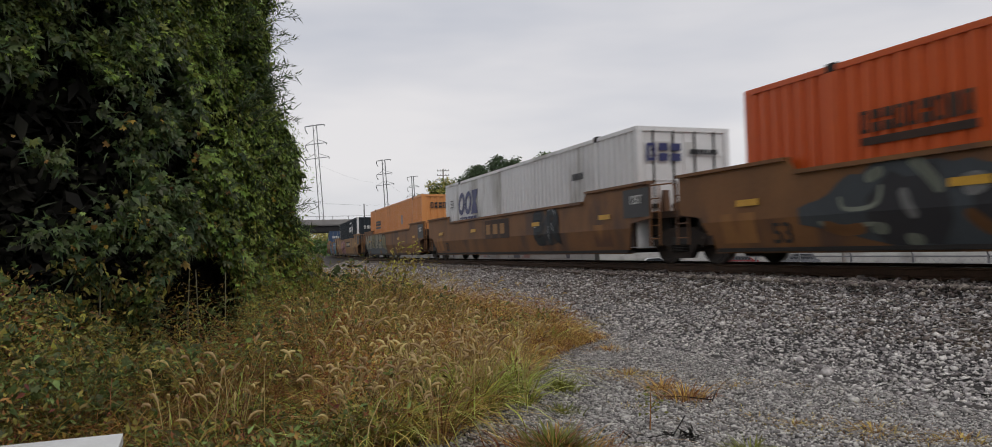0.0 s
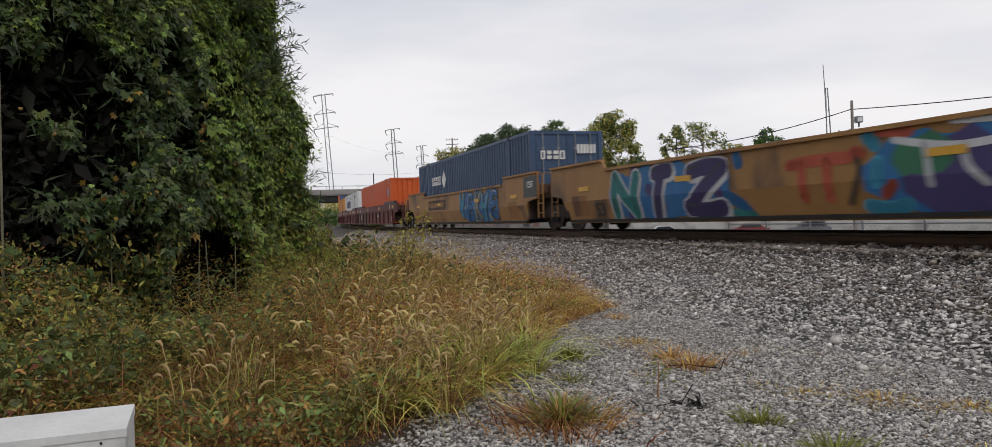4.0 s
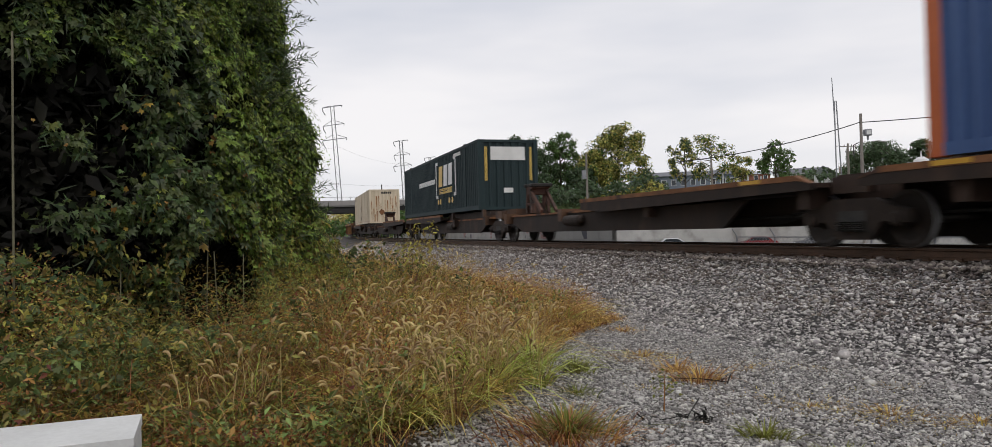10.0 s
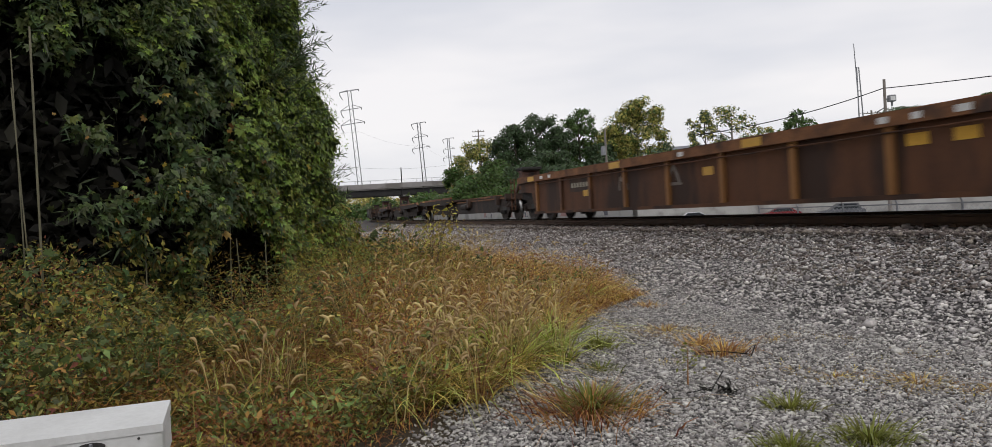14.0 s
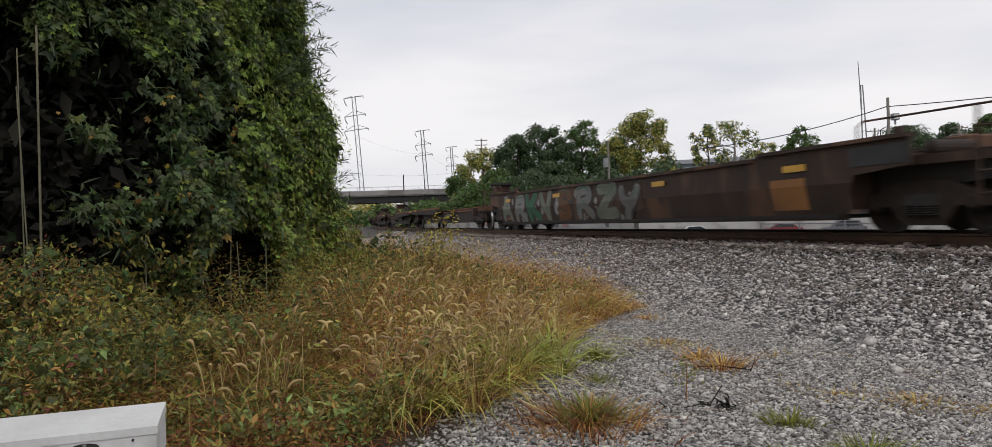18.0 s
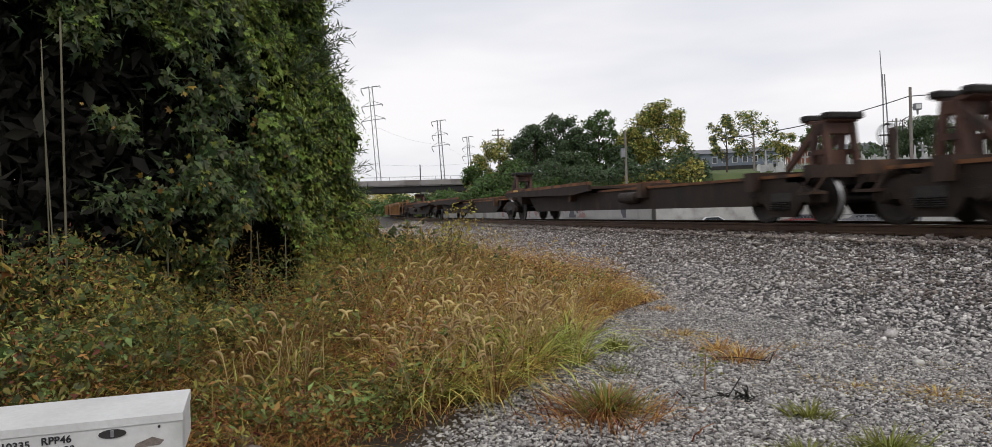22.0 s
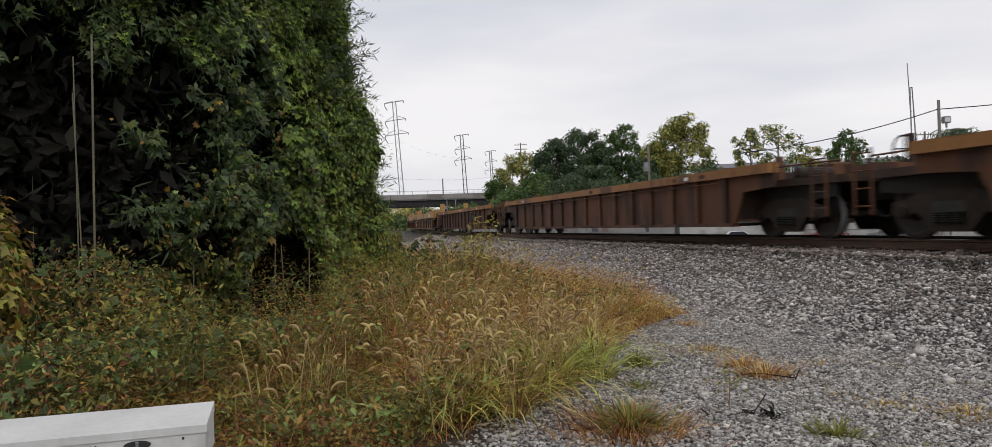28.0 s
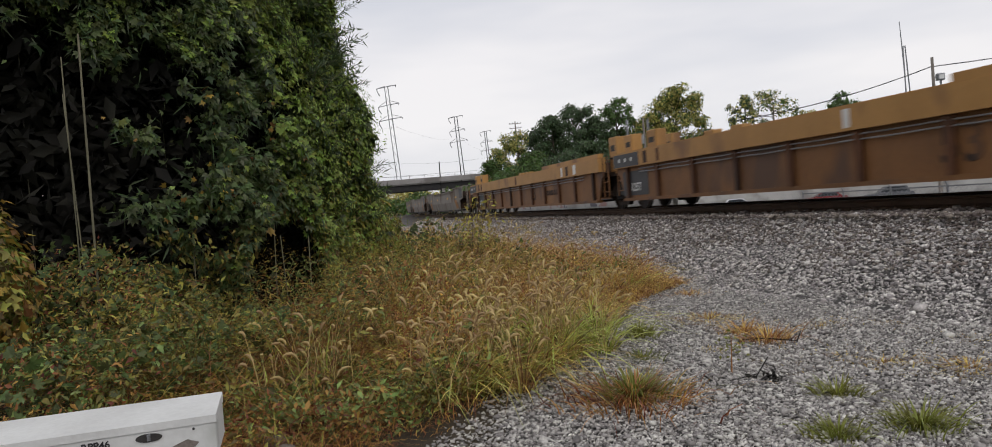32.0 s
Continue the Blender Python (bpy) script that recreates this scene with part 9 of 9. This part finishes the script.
def build_cabinet():
    """A long low white cabinet whose lid slopes a little; writing on its front."""
    c = thing("utility_cabinet", "long low white fibreglass cabinet with handwriting on its front", "cabinet", at=pose(-1.878, 3.778, 0, 0, 0, 21.5))
    L, D, H = 1.7, 0.42, 0.63
    part("body", Shape().soft(-L, 0.0, -D, 0.0, 0.415, H - 0.03, 0.006), "cabinet", c)
    part("base", Shape().soft(-L + 0.03, -0.075, -D + 0.03, -0.03, -0.02, 0.40, 0.006), "cabinet", c, "grimy lower box")
    part("seam", Shape().box(-L + 0.04, -0.085, -D + 0.04, -0.04, 0.395, 0.42), "slot", c)
    part("lid", Shape().add([(-L - 0.004, -D - 0.006, H - 0.052), (0.004, -D - 0.006, H - 0.052), (0.004, -D - 0.006, H - 0.016), (-L - 0.004, -D - 0.006, H - 0.016), (-L - 0.004, 0.006, H), (0.004, 0.006, H), (0.004, 0.006, H - 0.05), (-L - 0.004, 0.006, H - 0.05)],
         [(0, 1, 2, 3), (3, 2, 5, 4), (4, 5, 6, 7), (1, 6, 5, 2), (0, 3, 4, 7), (0, 7, 6, 1)]), "cabinet", c)
    lat = part("latch_recess", Shape().plate([(-0.295 + 0.058 * math.cos(k * 0.3927), 0.548 + 0.020 * math.sin(k * 0.3927)) for k in range(16)], -D - 0.005, -D + 0.002), "slot", c)
    part("latch", Shape().soft(-0.303, -0.287, -D - 0.012, -D - 0.004, 0.534, 0.566, 0.003), "galv", lat)
    part("bolt", Shape().tube((-0.10, -D - 0.006, 0.56), (-0.10, -D + 0.002, 0.56), 0.006, 0.006, 10), "slot", c)
    part("scuff", Shape().plate([(-0.21, 0.47), (-0.10, 0.475), (-0.08, 0.495), (-0.13, 0.515), (-0.20, 0.49)], -D - 0.003, -D + 0.001), "oldstone", c, "dirty scuff")
    for text, x, z in (("10335", -0.68, 0.537), ("RPP46", -0.52, 0.545), ("172", -0.70, 0.492), ("11-15-23", -0.53, 0.498)):
        letters(c, text, x, -D - 0.003, z, 0.046, "black", "handwriting", turn=1.0)


build_cabinet()


# ---- trees ----
def tree(x, y, top, width, mat, label, seed, density=1.0, trunk_show=0.25, low=0.12, mat2=None):
    rng = np.random.default_rng(seed)
    base = float(ground_height(x, y)[0])
    H = top - base
    t = thing("tree", label, "tree", "trees on the hill", at=pose(x, y, base))
    R = width / 2
    sh = Shape()
    r0 = 0.035 * H * 0.5
    sh.tube((0, 0, -0.5), (0.1, 0, H * 0.35), r0, r0 * 0.75, 9)
    sh.tube((0.1, 0, H * 0.35), (0.0, 0.1, H * 0.88), r0 * 0.75, r0 * 0.15, 8)
    tips = []
    for k in range(13):
        z0 = H * rng.uniform(0.22, 0.7)
        a = rng.uniform(0, 6.28)
        l = R * rng.uniform(0.55, 1.0) * (1.1 - 0.5 * z0 / H)
        tip = Vector((l * math.cos(a), l * math.sin(a), z0 + H * rng.uniform(0.08, 0.3)))
        mid = Vector((tip.x * 0.45, tip.y * 0.45, z0 + (tip.z - z0) * 0.35))
        sh.tube((0.05, 0, z0), mid, r0 * 0.4, r0 * 0.25, 6, caps=False)
        sh.tube(mid, tip, r0 * 0.25, r0 * 0.06, 6, caps=False)
        tips.append(tip)
    part("trunk", sh, "bark", t)
    # clumps
    C = []
    n = int(34 * max(0.5, density))
    for k in range(n):
        z = rng.uniform(low, 1.0)
        prof = math.sin(math.pi * min(1, (z - low + 0.12) / (1.12 - low))) ** 0.6
        a, q = rng.uniform(0, 6.28), math.sqrt(rng.uniform(0.05, 1.0))
        C.append((R * prof * q * math.cos(a), R * prof * q * math.sin(a), H * (z * 0.97), R * rng.uniform(0.20, 0.42)))
    for tip in tips:
        C.append((tip.x, tip.y, tip.z, R * rng.uniform(0.18, 0.34)))
    C = np.array(C)
    m = int(6400 * density * (width / 7.0) ** 0.7)
    for mt, share in ((mat, 1.0 if not mat2 else 0.6), (mat2, 0.4)):
        if not mt:
            continue
        k = rng.integers(0, len(C), int(m * share))
        d = rng.normal(size=(len(k), 3))
        d /= np.linalg.norm(d, axis=1)[:, None]
        P = C[k, :3] + d * (C[k, 3] * rng.random(len(k)) ** 0.45)[:, None] * np.array([1, 1, 0.8])
        P[:, 2] = np.minimum(P[:, 2], H)
        N = d + np.array([0, 0, 0.6]) + rng.normal(0, 0.4, d.shape)
        part("crown", leaf_mesh("crown", P, N, rng.normal(0, 1, P.shape), 0.34 * np.exp(rng.normal(0, 0.3, len(k))), OVAL, mt), None, t)["kind"] = "stuff"
    return t


TREES = [(-13.7, 149.4, 12.8, 5.5, "leafyellow", 0.8), (-8.0, 129.8, 14.0, 7.8, "leafyellow", 1.1), (-1.8, 118.0, 14.7, 7.9, "treedark", 1.5), (1.5, 122.0, 16.7, 7.8, "treedark", 1.5), (4.8, 115.9, 13.9, 5.8, "treedark", 1.5),
         (8.1, 117.7, 16.5, 6.3, "leafmid", 1.3), (10.7, 111.5, 10.5, 4.7, "treedark", 1.3), (13.5, 115.2, 13.5, 6.4, "leafyellow", 1.5), (16.9, 116.8, 17.2, 9.6, "leafyellow", 1.7), (25.4, 109.1, 14.3, 5.3, "treedark", 0.34),
         (29.5, 110.1, 14.7, 7.6, "leafmid", 0.30)]
TREES2 = [(32.7, 107.1, 11.1, 3.4, "leafyellow", 0.35), (37.1, 105.7, 13.0, 5.3, "leafmid", 0.5), (58.9, 121.4, 14.1, 10.9, "treedark", 1.4), (66.5, 122.5, 14.4, 6.5, "treedark", 1.3), (70.0, 118.0, 15.1, 6.0, "leafmid", 1.2),
          (-4.5, 110.0, 9.0, 6.0, "leafmid", 1.2), (3.0, 109.0, 9.5, 7.0, "treedark", 1.3), (-11.0, 120.0, 9.0, 6.0, "leafmid", 1.1)]
NAMES = {"treedark": "dark green leafy tree with uneven crown", "leafmid": "green leafy tree with gaps in its crown", "leafyellow": "tree with yellowing autumn leaves"}
for _k, (_x, _y, _t, _w, _m, _d) in enumerate(TREES + TREES2):
    _second = "leafmid" if _m == "leafyellow" else ("leafyellow" if _d < 0.5 else None)
    tree(_x, _y, _t, _w, _m, NAMES[_m] if _d > 0.6 else "thin half-bare tree with sparse leaves", 200 + _k, _d, mat2=_second, low=0.12 if _d > 0.6 else 0.3)


def hedge(name, label, x0, y0, x1, y1, z0, h, w, n, mat, size, seed):
    rng = np.random.default_rng(seed)
    f = rng.random(n)
    side = rng.normal(0, w * 0.35, n)
    dx, dy = x1 - x0, y1 - y0
    L = math.hypot(dx, dy)
    x, y = x0 + dx * f - dy / L * side, y0 + dy * f + dx / L * side
    prof = np.sqrt(np.clip(1 - (side / w) ** 2, 0.05, 1)) * (0.75 + 0.3 * wobble(np.stack([x, y, x * 0], 1), 0.5, seed))
    z = z0 + h * prof * rng.random(n) ** 0.5
    P = np.stack([x, y, z], 1)
    N = rng.normal(0, 0.6, P.shape) + np.array([0, -0.4, 0.8])
    ob = new(name, leaf_mesh(name, P, N, rng.normal(0, 1, P.shape), size * np.exp(rng.normal(0, 0.3, n)), OVAL, mat))
    return tagged(ob, label, "bushes", kind="stuff")


hedge("hedge_bushes", "bright green ivy bank beside the bridge", -17, 112, -1, 96, 1.0, 4.6, 4.0, 9000, "leafmid", 0.4, 301)
hedge("hedge_bushes", "dark bushes below the trees", -3, 101, 21, 99, 2.0, 6.6, 4.0, 13000, "treedark", 0.36, 302)
hedge("hedge_bushes", "green bushes on the bank below the trees", -10, 105, 2, 99, 1.6, 6.0, 4.0, 8000, "leafmid", 0.36, 309)
hedge("hedge_bushes", "yellow-green bushes at the foot of the trees", 10, 100, 20, 98.5, 3.0, 4.6, 3.0, 5000, "leafyellow", 0.34, 310)
hedge("far_woods", "far wooded slope beyond the bridge", -120, 300, 40, 300, 0, 13, 16, 16000, "leafyellow", 1.3, 303)
hedge("far_woods", "far green trees beyond the bridge", -120, 250, -10, 250, 0, 9, 10, 9000, "leafmid", 1.1, 304)
hedge("lineside_bushes", "green bushes between the thicket and the line", -12.5, 36, -40, 105, 0.3, 2.3, 2.0, 7000, "leafmid", 0.28, 305)
hedge("far_woods", "line of trees on the far hill", 60, 170, 160, 120, 6, 8, 10, 9000, "treedark", 1.0, 307)
for _k, (_x, _y, _t, _w) in enumerate(((-17.6, 62.0, 4.6, 3.4),)):
    tree(_x, _y, _t, _w, "leafmid", "small green tree beside the far shoulder", 400 + _k, 1.2)


motions()
